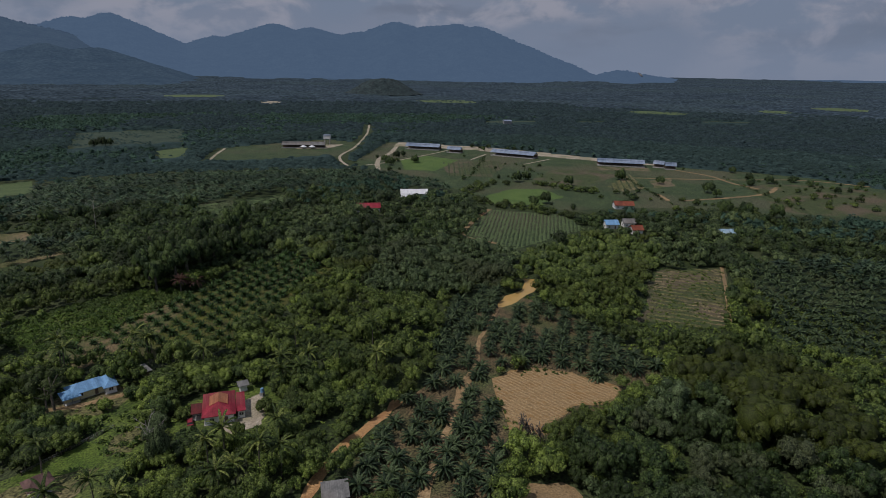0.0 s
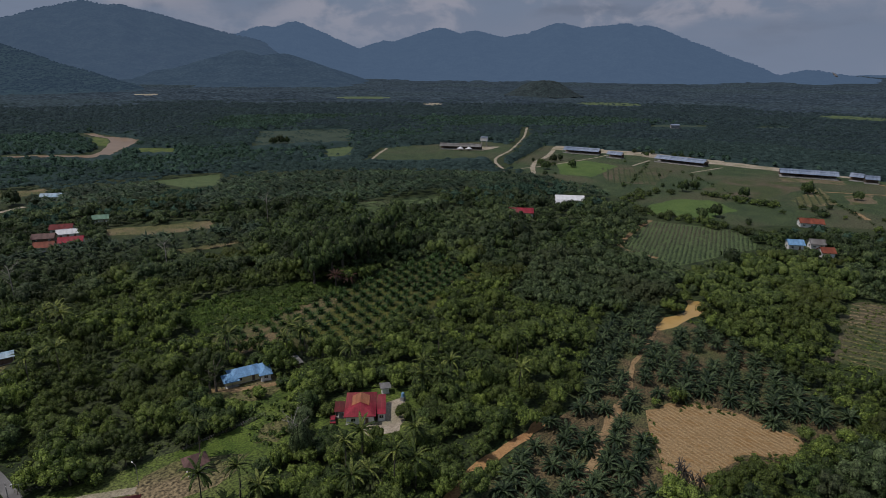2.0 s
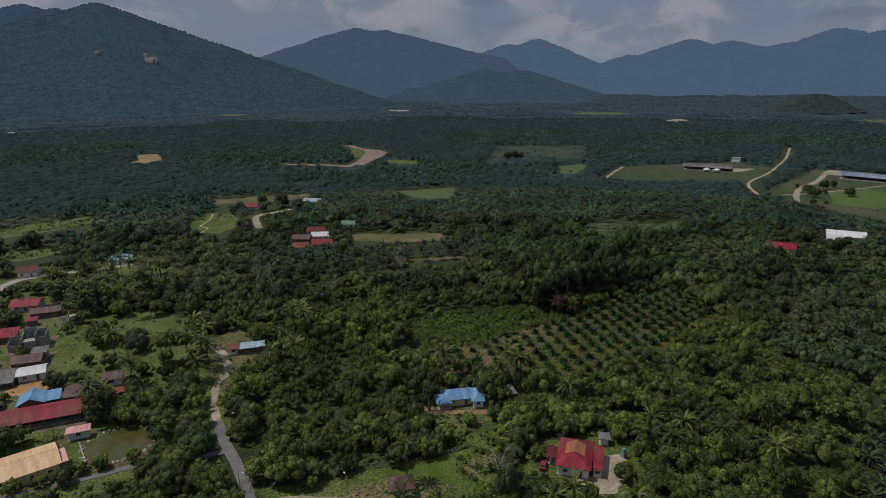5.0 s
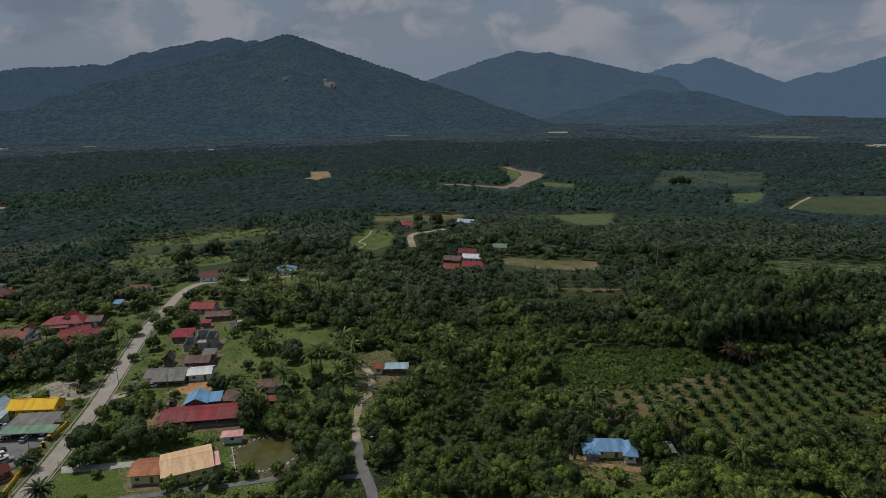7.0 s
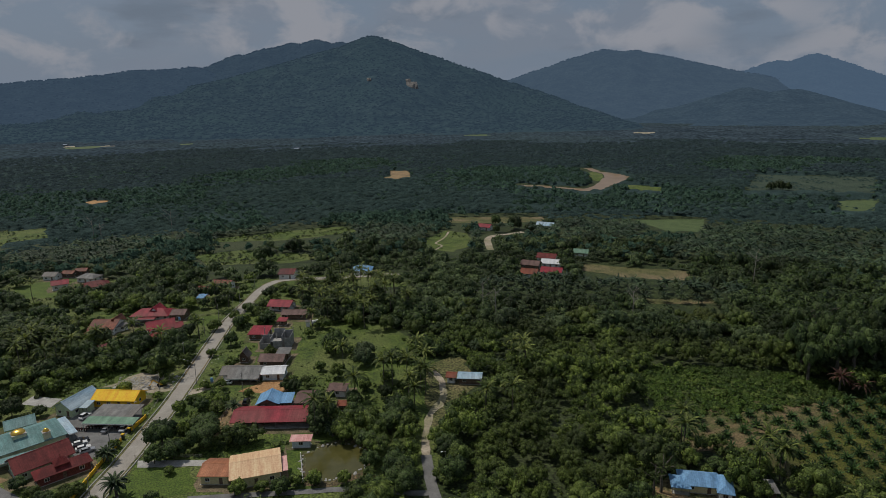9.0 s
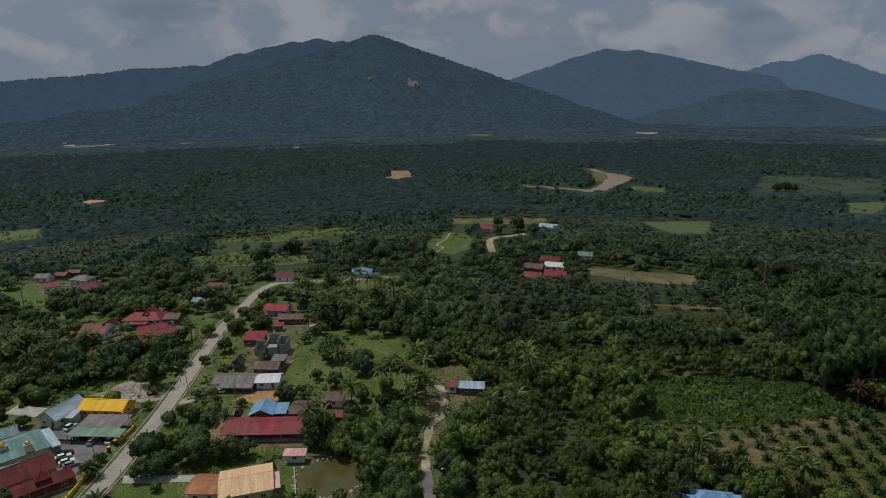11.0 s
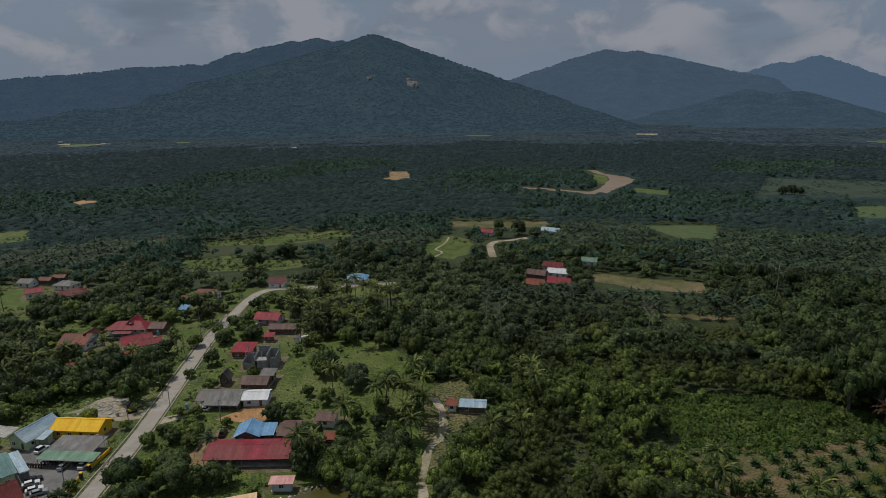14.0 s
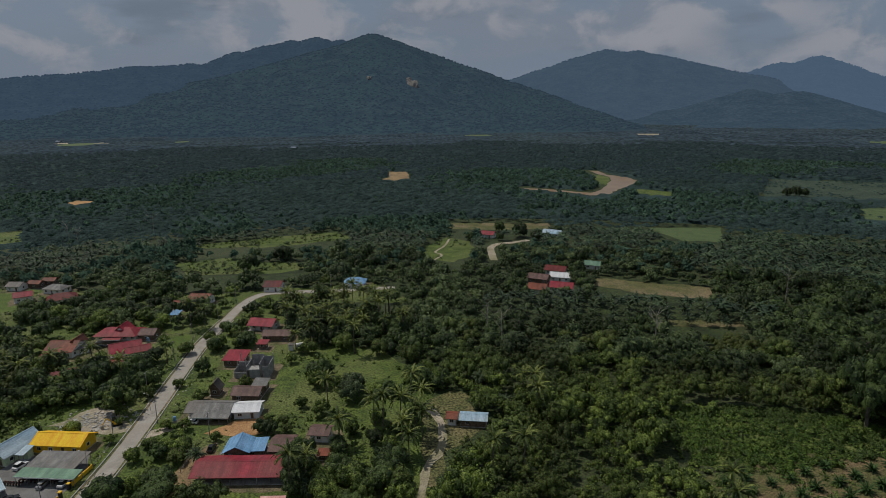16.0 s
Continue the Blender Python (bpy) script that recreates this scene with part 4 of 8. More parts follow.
patch("green_field", FIELD_2, M["palefield"], 0.05, "pale green planted field", "field", 3.0)
patch("green_field", FIELD_G, M["palefield"], 0.05, "pale green planted field", "field", 3.0)
patch("green_field", [(303, 440), (340, 436), (305, 390), (285, 408)], M["palefield"], 0.09, "pale green planted field", "field", 3.0)
patch("tan_field", TAN_1, M["drygrass"], 0.05, "dry tan field beside far houses", "field", 3.0)
patch("tan_field", TAN_2, M["drygrass"], 0.05, "dry tan field among trees", "field", 3.0)
patch("young_plantation", NORTH_FIELD, M["youngfield"], 0.07, "dull green field of young plants far off", "field", 8.0)
patch("green_field", EAST_FIELD, M["palefield"], 0.07, "fresh green field beside the plantation", "field", 5.0)
patch("glade", PALE_STRIP, M["drygrass"], 0.06, "pale grassy strip beyond the woods", "grass", 2.0)
patch("glade", RIVER_GLADE, M["grass"], 0.06, "green clearing near the river", "grass", 6.0)
patch("sand_bank", SAND_FAR, M["sand"], 0.05, "far bare sand bank", "soil", 5.0)
patch("dirt_scar", SCAR, M["dirt"], 0.1, "far orange earth scar among trees", "soil", 5.0)
for poly in FAR_PLOTS:
    patch("distant_plot", poly, M["youngfield"], 0.1, "pale cropped plot far out on the plain", "field", 6.0)
patch("glade", GLADE_MID, M["grass"], 0.05, "rough green clearing between the palms", "grass", 4.0)
patch("lawn", LAWN_MID, M["grass"], 0.05, "green grass strip beside the road", "grass", 2.0)
ribbon("dirt_track", [(98, 405), (106, 416), (104, 426), (114, 440), (124, 462)], 1.5, M["palesoil"], 0.10, "pale footpath across the clearing", "track", 0.35)
patch("glade", GLADE_NORTH, M["grass"], 0.05, "open green glade north of the village", "grass", 5.0)
patch("glade", GLADE, M["grass"], 0.05, "overgrown green glade", "grass", 4.0)
patch("glade", GLADE_FAR, M["grass"], 0.05, "open green glade beyond the village", "grass", 6.0)
patch("glade", GLADE_LEFT, M["grass"], 0.05, "open green glade among trees", "grass", 6.0)
patch("plantation_ground", YOUNG, M["palmgrass"], 0.04, "dry grass under the young palms", "grass", 4.0)
patch("plantation_soil", [(103, 153), (112, 157), (128, 157), (150, 154), (178, 151.5), (166, 141), (146, 135), (122, 129), (105, 136)], M["bare_earth"], 0.06, "bare brown earth among the first young palms", "soil", 3.5)
patch("plantation_soil", [(79, 29), (120, 28), (156, 22), (222, 29), (224, 5), (210, -13), (171, -48), (150, -38), (112, -11), (80, -8)], M["palmsoil"], 0.03, "brown soil under the palm rows", "soil", 4.0)
patch("lawn", LAWN_E, M["grass"], 0.05, "open grass yard beside the hut", "grass", 2.0)
patch("bare_yard", [(39, 96), (43, 101), (48, 103.5), (55.5, 101.5), (61, 98), (66, 92.5), (70, 89), (62, 86), (56, 84), (47, 90)], M["drygrass"], 0.09, "worn tan earth yard round the gazebo", "soil", 2.5)
patch("short_grass", [(72.8, 90.2), (80.2, 96.3), (88, 93), (83.4, 87), (76.8, 86.8)], M["drygrass"], 0.092, "short dry grass below the slope", "grass", 1.5)
patch("bright_lawn", [(56.5, 105.1), (66.8, 100.7), (76, 100.5), (77, 95.5), (73, 91), (69.7, 88.5), (61.5, 95)], M["lawn"], 0.086, "bright green lawn beside the gazebo", "grass", 1.5)
ribbon("dirt_track", [(78, 127), (84, 124.5), (89, 118), (99, 110)], 2.2, M["sand"], 0.11, "orange brown path past the blue-roofed house", "track", 0.4)
patch("overgrown_slope", SLOPE, M["grass"], 0.045, "overgrown green slope below the blue-roofed house", "grass", 2.5)
patch("house_green", RED_YARD, M["grass"], 0.05, "rough grass round the red-roofed house", "grass", 2.0)
patch("bare_yard", [(92, 66), (99, 61.5), (110, 66), (114, 71), (108, 74), (99, 70), (94, 72)], M["palesoil"], 0.09, "pale bare yard beside the red-roofed house", "soil", 1.2)
patch("bare_yard", BLUE_YARD, M["drygrass"], 0.05, "dry yard round the blue-roofed house", "soil", 2.0)
patch("bare_yard", HUTYARD, M["drygrass"], 0.06, "dry yard beside the small blue-roofed hut", "soil", 2.0)
patch("muddy_pool", MUDDY, M["mud"], 0.06, "orange muddy pool bending between trees", "water", 1.5)
patch("pond", POND, M["pond"], 0.06, "still olive green pond", "water", 1.0)
patch("pond_bank", [(-5.5, 170), (4, 173), (15, 173), (17, 160), (15, 151), (2, 150), (-6, 155)], M["palmsoil"], 0.045, "bare earth bank round the pond", "soil", 1.5)
patch("parking_yard", [(-80, 210), (-78, 187), (-70, 180), (-63, 184), (-57, 195), (-54, 206), (-55, 214), (-72, 218)], M["yard"], 0.07, "grey asphalt yard beside the mosque", "pavement", 0.3)
patch("concrete_pad", [(-97, 230), (-86, 224), (-84, 230), (-95, 236)], M["concrete"], 0.10, "pale bare concrete slab on the grass", "slab", 0.1)
patch("driveway", [(-50, 179), (-29, 173), (-29, 170), (-49.5, 175)], M["concrete"], 0.08, "weathered concrete drive from the road", "pavement", 0.2)
patch("front_lawn", [(-51, 168), (-49, 175), (-35, 170.5), (-32, 158), (-50, 158)], M["lawn"], 0.06, "short green lawn in front of the house", "grass", 0.6)
patch("pond_lawn", [(-8, 172), (-4, 171), (-4, 155), (-8, 156)], M["lawn"], 0.06, "short green lawn beside the pond", "grass", 0.5)
patch("earth_fill", [(-24, 217), (-15, 223), (-6, 223.5), (-6.5, 212), (-14, 212)], M["dirt"], 0.08, "fresh orange earth fill", "soil", 1.0)
patch("earth_yard", [(-27, 205), (-20, 212), (-19, 201), (-24, 190), (-30, 186), (-31, 196)], M["sand"], 0.07, "worn sandy yard beside the red shed", "soil", 1.5)
patch("rubble_ground", [(-73, 236), (-61, 246), (-52, 240), (-46, 226), (-52, 224), (-66, 233)], M["palesoil"], 0.07, "pale rubble-strewn ground beside the road", "soil", 1.5)
patch("side_drive", [(-44, 223), (-30, 226), (-29, 223.5), (-44, 218)], M["palesoil"], 0.08, "pale gravel drive to the grey-roofed house", "pavement", 0.5)
patch("house_lawn", [(-52, 309), (-38, 308), (-36, 297), (-40, 292), (-50, 300)], M["lawn"], 0.07, "short bright lawn beside the road", "grass", 1.0)
patch("house_lawn", [(-158, 400), (-139, 408), (-118, 380), (-124, 368), (-145, 370)], M["lawn"], 0.07, "short bright lawn round far houses", "grass", 2.0)
patch("house_yard", [(-86, 312), (-66, 306), (-68, 294), (-84, 290)], M["drygrass"], 0.07, "worn grass yard between red-roofed houses", "soil", 1.5)
ribbon("road", ROAD, 5.0, M["asphalt"], 0.14, "pale worn asphalt village road", "road", 0.04)
ribbon("road_verge", ROAD, 7.2, M["drygrass"], 0.10, "dusty pale verge of the village road", "verge", 0.22)
ribbon("lane", SIDE_ROAD, 5.2, M["yard"], 0.13, "grey asphalt side road behind the pavilion", "road", 0.05)
ribbon("road_verge", [(x + 2.4, y + 2.6) for x, y in SIDE_ROAD[:3]], 3.0, M["sand"], 0.09, "sandy pebbly verge of the side road", "verge", 0.4)
ribbon("lane", LANE_E, 3.1, M["yard"], 0.14, "narrow grey asphalt lane", "road", 0.06)
ribbon("lane", LANE_S, 2.2, M["yard"], 0.13, "narrow grey asphalt lane past the pond", "road", 0.06)
ribbon("dirt_track", TRACK, 2.5, M["palesoil"], 0.12, "pale sandy track to the hut", "track", 0.35)
ribbon("dirt_track", [(29, 111), (36, 107.5), (44, 100)], 2.6, M["palesoil"], 0.12, "pale dirt drive across the grass", "track", 0.25)
ribbon("dirt_road", DIRT_ROAD, 3.3, M["dirt"], 0.12, "bright orange laterite road", "track", 0.35)
ribbon("dirt_track", LANE_1, 1.5, M["sand"], 0.13, "sandy lane between palm rows", "track", 0.4)
ribbon("dirt_track", LANE_2, 2.6, M["sand"], 0.10, "sandy lane between palm rows", "track", 0.4)
ribbon("dirt_track", LANE_3, 2.0, M["palmsoil"], 0.09, "brown lane between palm rows", "track", 0.4)
ribbon("far_road", FAR_ROAD, 5.0, M["palesoil"], 0.14, "pale road winding to the far houses", "road", 0.1)
patch("river", RIVER_BED, M["river"], 0.10, "wide silty brown river bending through the plantations", "water", 5.0)
patch("river_bank", RIVER_BANK, M["grass"], 0.12, "green grassy bank inside the river bend", "grass", 4.0)
ribbon("farm_road", FARM_ROAD[3:], 3.0, M["sand"], 0.16, "pale dirt road across the farmland", "track", 0.3)
ribbon("farm_road", FARM_LANE, 5.0, M["palesoil"], 0.16, "pale farm lane beside the plots", "track", 0.3)
ribbon("farm_road", FARM_TRACK, 3.0, M["palesoil"], 0.15, "pale straight farm track", "track", 0.3)
ribbon("farm_road", FARM_TRACK_B, 3.0, M["palesoil"], 0.15, "pale farm track", "track", 0.3)
ribbon("field_path", [(385, 64), (345, 66), (312, 62), (303, 40)], 3.0, M["sand"], 0.12, "pale path along the field", "track", 0.3)
ribbon("field_path", [(303, -80), (260, -78), (219, -75)], 1.7, M["sand"], 0.12, "pale path along the fallow field", "track", 0.3)

# ---- vegetation ----
rng = np.random.default_rng(7)


def unit(v):
    return v / np.maximum(np.linalg.norm(v, axis=-1, keepdims=True), 1e-6)


OCTA_V = np.array([(1, 0, 0), (-1, 0, 0), (0, 1, 0), (0, -1, 0), (0, 0, 1), (0, 0, -1)], float)
OCTA_F = np.array([(0, 2, 4), (2, 1, 4), (1, 3, 4), (3, 0, 4), (2, 0, 5), (1, 2, 5), (3, 1, 5), (0, 3, 5)])


PHI = (1 + 5 ** 0.5) / 2
ICO_V = unit(np.array([(-1, PHI, 0), (1, PHI, 0), (-1, -PHI, 0), (1, -PHI, 0), (0, -1, PHI), (0, 1, PHI), (0, -1, -PHI), (0, 1, -PHI), (PHI, 0, -1), (PHI, 0, 1), (-PHI, 0, -1), (-PHI, 0, 1)]))
ICO_F = np.array([(0, 11, 5), (0, 5, 1), (0, 1, 7), (0, 7, 10), (0, 10, 11), (1, 5, 9), (5, 11, 4), (11, 10, 2), (10, 7, 6), (7, 1, 8), (3, 9, 4), (3, 4, 2), (3, 2, 6), (3, 6, 8), (3, 8, 9), (4, 9, 5), (2, 4, 11), (6, 2, 10), (8, 6, 7), (9, 8, 1)])


def crown(leaves, blobs, size, tall=0.8, seed=0, spread=0.62, heart=0.80, full=True):
    """A leafy crown of radius about 1, its foot at 0: a dome of clumps, each a lumpy heart under small drooping leaves. Returns vertices, quads, tris."""
    g = np.random.default_rng(seed)
    k = np.arange(blobs)
    up = 1 - 1.25 * (k + 0.5) / blobs + g.uniform(-0.12, 0.12, blobs)
    ang = k * 2.39996 + g.uniform(-0.4, 0.4, blobs)
    flat = np.sqrt(np.clip(1 - up ** 2, 0.05, 1))
    c = np.stack([np.cos(ang) * flat, np.sin(ang) * flat, up * 0.85], -1) * (spread * g.uniform(0.72, 1.14, (blobs, 1)))
    c[0] = (0, 0, 0.18)
    br = g.uniform(0.30, 0.46, blobs) * (1.0 if blobs > 6 else 1.25)
    br[0] *= 1.25
    c[:, 2] = (c[:, 2] + 0.5) * tall
    hv, hf = (ICO_V, ICO_F) if full else (OCTA_V, OCTA_F)
    hearts = (hv[None] * g.uniform(0.74, 1.12, (blobs, len(hv), 1)) * (br * heart)[:, None, None] + c[:, None]).reshape(-1, 3)
    hf = hf[hv[hf].mean(1)[:, 2] > -0.3]
    tris = (hf[None] + (np.arange(blobs) * len(hv))[:, None, None]).reshape(-1, 3)
    k = g.integers(0, blobs, leaves)
    d = unit(g.normal(size=(leaves, 3)) * 0.8 + unit(c[k] - (0, 0, 0.3 * tall)) * 0.8 + (0, 0, 0.3))
    p = c[k] + d * (br[k] * g.uniform(0.70, 1.16, leaves))[:, None]
    nrm = unit(d + g.normal(size=(leaves, 3)) * 0.36 + (0, 0, 0.35))
    u = unit(np.cross(nrm, g.normal(size=(leaves, 3))))
    w = np.cross(nrm, u)
    s = size * g.uniform(0.6, 1.4, (leaves, 1))
    tip = np.stack([p + u * s * 1.1 - nrm * s * 0.4, p - u * s * 0.6 + w * s * 0.66, p - u * s * 0.6 - w * s * 0.66], 1).reshape(-1, 3)
    tips = len(hearts) + np.arange(leaves * 3).reshape(-1, 3)
    return np.concatenate([hearts, tip]), np.zeros((0, 4), int), np.concatenate([tris, tips])


def palm_head(fronds, stations, length, droop, leaflet, seed=0, stiff=0.6):
    """A palm's head of arching fronds, each a ridged blade of hanging leaflets. Returns vertices, quads, tris."""
    g = np.random.default_rng(seed)
    v, q = [], []
    total = sum(1 + k * stiff for k in range(stations))
    for i in range(fronds):
        a = i * 2.39996 + g.uniform(-0.25, 0.25)
        ang = 1.15 - 1.35 * (i / fronds) ** 0.9 + g.uniform(-0.15, 0.15)
        L = length * g.uniform(0.8, 1.1)
        out, z = 0.12, 0.0
        ca, sa = math.cos(a), math.sin(a)
        side = np.array((-sa, ca, 0.0))
        start = len(v)
        for s in range(stations + 1):
            u = s / stations
            w = leaflet * (math.sin(math.pi * (0.10 + 0.86 * u)) ** 0.6) * g.uniform(0.75, 1.2)
            mid = np.array((out * ca, out * sa, z))
            v += [mid - side * w + (0, 0, -0.55 * w), mid, mid + side * w * g.uniform(0.8, 1.15) + (0, 0, -0.55 * w)]
            out += math.cos(ang) * L / stations
            z += math.sin(ang) * L / stations
            ang -= droop * (1 + s * stiff) / total
        for s in range(stations):
            k = start + 3 * s
            q += [(k, k + 1, k + 4, k + 3), (k + 1, k + 2, k + 5, k + 4)]
    return np.array(v), np.array(q), np.zeros((0, 3), int)


def palm_star(r, seed, arms=8):
    """A far palm's head: a low star of drooping fronds. Returns vertices, quads, tris."""
    g = np.random.default_rng(seed)
    v, t = [(0, 0, 1.7)], []
    for i in range(arms):
        a = i * 2 * math.pi / arms + g.uniform(-0.15, 0.15)
        b = a + math.pi / arms
        R = r * g.uniform(0.7, 1.12)
        v += [(R * math.cos(a), R * math.sin(a), g.uniform(-1.7, 0.9)), (r * 0.24 * math.cos(b), r * 0.24 * math.sin(b), g.uniform(-0.6, 0.2))]
    for i in range(2 * arms):
        t.append((0, 1 + i, 1 + (i + 1) % (2 * arms)))
    return np.array(v, float), np.zeros((0, 4), int), np.array(t)


def scatter(name, label, category, pts, templates, scales, mat, zs=None, squash=None):
    """Joins many copies of the templates into one mesh."""
    pts = np.asarray(pts, float).reshape(-1, 2)
    if not len(pts):
        return
    pick = rng.integers(0, len(templates), len(pts))
    turn = rng.uniform(0, 2 * math.pi, len(pts))
    zs = np.zeros(len(pts)) if zs is None else zs
    squash = np.ones(len(pts)) if squash is None else squash
    V, Q, T, tones, base = [], [], [], [], 0
    for k, (tv, tq, tt) in enumerate(templates):
        sel = np.where(pick == k)[0]
        if not len(sel):
            continue
        c, s = np.cos(turn[sel])[:, None], np.sin(turn[sel])[:, None]
        sc = scales[sel][:, None]
        x = (tv[None, :, 0] * c - tv[None, :, 1] * s) * sc + pts[sel, 0][:, None]
        y = (tv[None, :, 0] * s + tv[None, :, 1] * c) * sc + pts[sel, 1][:, None]
        z = tv[None, :, 2] * sc * squash[sel][:, None] + zs[sel][:, None]
        V.append(np.stack([x, y, z], -1).reshape(-1, 3))
        off = (base + np.arange(len(sel)) * len(tv))[:, None, None]
        Q.append((tq[None] + off).reshape(-1, 4))
        T.append((tt[None] + off).reshape(-1, 3))
        base += len(sel) * len(tv)
        tones.append(np.repeat(rng.uniform(size=len(sel)), len(tv)))
    me = mesh_np(name, np.concatenate(V), np.concatenate(Q), np.concatenate(T), mats=(mat,))
    me.attributes.new("tone", "FLOAT", "POINT").data.foreach_set("value", np.concatenate(tones).astype(np.float32))
    return tagged(new(name, me), label, category, kind="stuff")


def trunk_shape(height, radius, seed=0, limbs=4, lean=0.0):
    g = random.Random(seed)
    s = Shape()
    mid = (lean * height * 0.4, 0.05 * height, height * 0.55)
    top = (lean * height, 0.0, height)
    s.tube((0, 0, -0.2), mid, radius, radius * 0.75)
    s.tube(mid, top, radius * 0.75, radius * 0.5)
    for i in range(limbs):
        a = i * 2.4 + g.random()
        h = height * g.uniform(0.6, 1.0)
        s.tube((lean * h, 0, h), (lean * h + math.cos(a) * height * 0.4, math.sin(a) * height * 0.4, h + height * g.uniform(0.2, 0.4)), radius * 0.4, radius * 0.15, 4)
    return s


CROWN_NEAR = [crown(350, 13, 0.064, seed=i) for i in range(6)]
CROWN_NEXT = [crown(230, 9, 0.084, seed=10 + i) for i in range(5)]
CROWN_MID = [crown(80, 5, 0.13, seed=20 + i, spread=0.56) for i in range(5)]
CROWN_FAR = [crown(26, 4, 0.24, seed=40 + i, spread=0.5, full=False) for i in range(5)]
CROWN_FEATHER = [crown(320, 11, 0.055, tall=0.62, seed=60 + i, spread=0.66, heart=1.0) for i in range(3)]
OIL_NEAR = [palm_head(34, 4, 3.7, 1.7, 0.36, seed=i) for i in range(3)]
OIL_MID = [palm_head(13, 2, 4.2, 1.7, 0.62, seed=10 + i) for i in range(3)]
OIL_NEXT = [palm_head(20, 3, 3.9, 1.7, 0.44, seed=80 + i) for i in range(3)]
OIL_BUSH = [palm_head(30, 3, 2.5, 1.15, 0.34, seed=50 + i) for i in range(3)]
OIL_FAR = [palm_star(4.6, 15 + i) for i in range(5)]
OIL_LAST = [palm_star(4.8, 25 + i, 5) for i in range(5)]
COCO_NEAR = [palm_head(22, 5, 4.3, 1.75, 0.33, seed=30 + i) for i in range(3)]
CROWN_DENSE = [crown(460, 17, 0.066, tall=0.85, seed=120 + i, spread=0.66, heart=0.95) for i in range(4)]

# candidate tree places over the wedge of ground that the flight overlooks
YOUNG_AXIS = radians(7)


def grid(x0, x1, y0, y1, step, jitter, angle=0.0):
    n = int(max(x1 - x0, y1 - y0) / step) + 2
    gx, gy = np.meshgrid(np.arange(-n, n) * step, np.arange(-n, n) * step)
    p = np.stack([gx.ravel(), gy.ravel()], -1) + rng.uniform(-jitter, jitter, (gx.size, 2))
    c, s = math.cos(angle), math.sin(angle)
    p = p @ np.array(((c, s), (-s, c))) + ((x0 + x1) / 2, (y0 + y1) / 2)
    return p[(p[:, 0] > x0) & (p[:, 0] < x1) & (p[:, 1] > y0) & (p[:, 1] < y1)]


def overlooked(p, r0, r1):
    d = p - (-8.0, -5.0)
    r = np.hypot(d[:, 0], d[:, 1])
    az = np.degrees(np.arctan2(d[:, 0], d[:, 1]))
    return (r > r0) & (r < r1) & (az > -28) & (az < 131)


def lows(p, scale, seed):
    return np.array([noise.noise((x / scale, y / scale, seed)) for x, y in p])


PALM_NEAR = [(79, 29), (121, 28), (146, 24), (160, 30), (180, 34), (208, 38), (230, 27), (222, 6), (210, -13), (171, -48), (155, -39), (160, -10), (155, 6), (124, 0), (112, -11), (80, -10)]
PALM_STRIP = [(88, 290), (150, 262), (205, 238), (222, 252), (165, 300), (105, 318)]
PALM_EAST = [(205, -88), (310, -95), (335, -220), (170, -200)]
PALM_MID = [(225, 330), (300, 270), (380, 215), (470, 150), (505, 225), (480, 360), (400, 400), (300, 385)]
PALM_FARM = [(690, 300), (712, 145), (680, 0), (660, -100), (760, -330), (1140, -420), (1000, 260)]
BRIGHT = [(231, 5), (250, -2), (332, 4), (344, -44), (285, -48), (214, -38), (209, -11)]
GREYWOOD = [(255, 99), (296, 62), (294, 28), (250, 18), (226, 24), (204, 50), (200, 73)]
BAMBOO = [(169, -52), (188, -69), (187, -90), (185, -98), (171, -103), (152, -100), (130, -100), (127, -78), (136, -69), (152, -67), (154, -54)]
TALLWOOD = [(281, 325), (308, 301), (316, 258), (326, 210), (300, 172), (252, 148), (206, 156), (185, 157), (178, 172), (190, 206), (210, 244)]
SOUTHWOOD = [(84, -30), (114, -24), (138, -40), (153, -54), (150, -67), (134, -70), (126, -78), (128, -130), (70, -110)]
MEADOW = [(-110, 236), (-71, 229), (-68, 244), (-74, 258), (-96, 266), (-118, 262)]
YARD_GREEN = [(72, 84), (86, 88), (96, 98), (90, 104), (80, 104), (72, 92)]
LUSH = [(120, 32), (215, 34), (235, 60), (222, 100), (150, 96), (118, 90)]
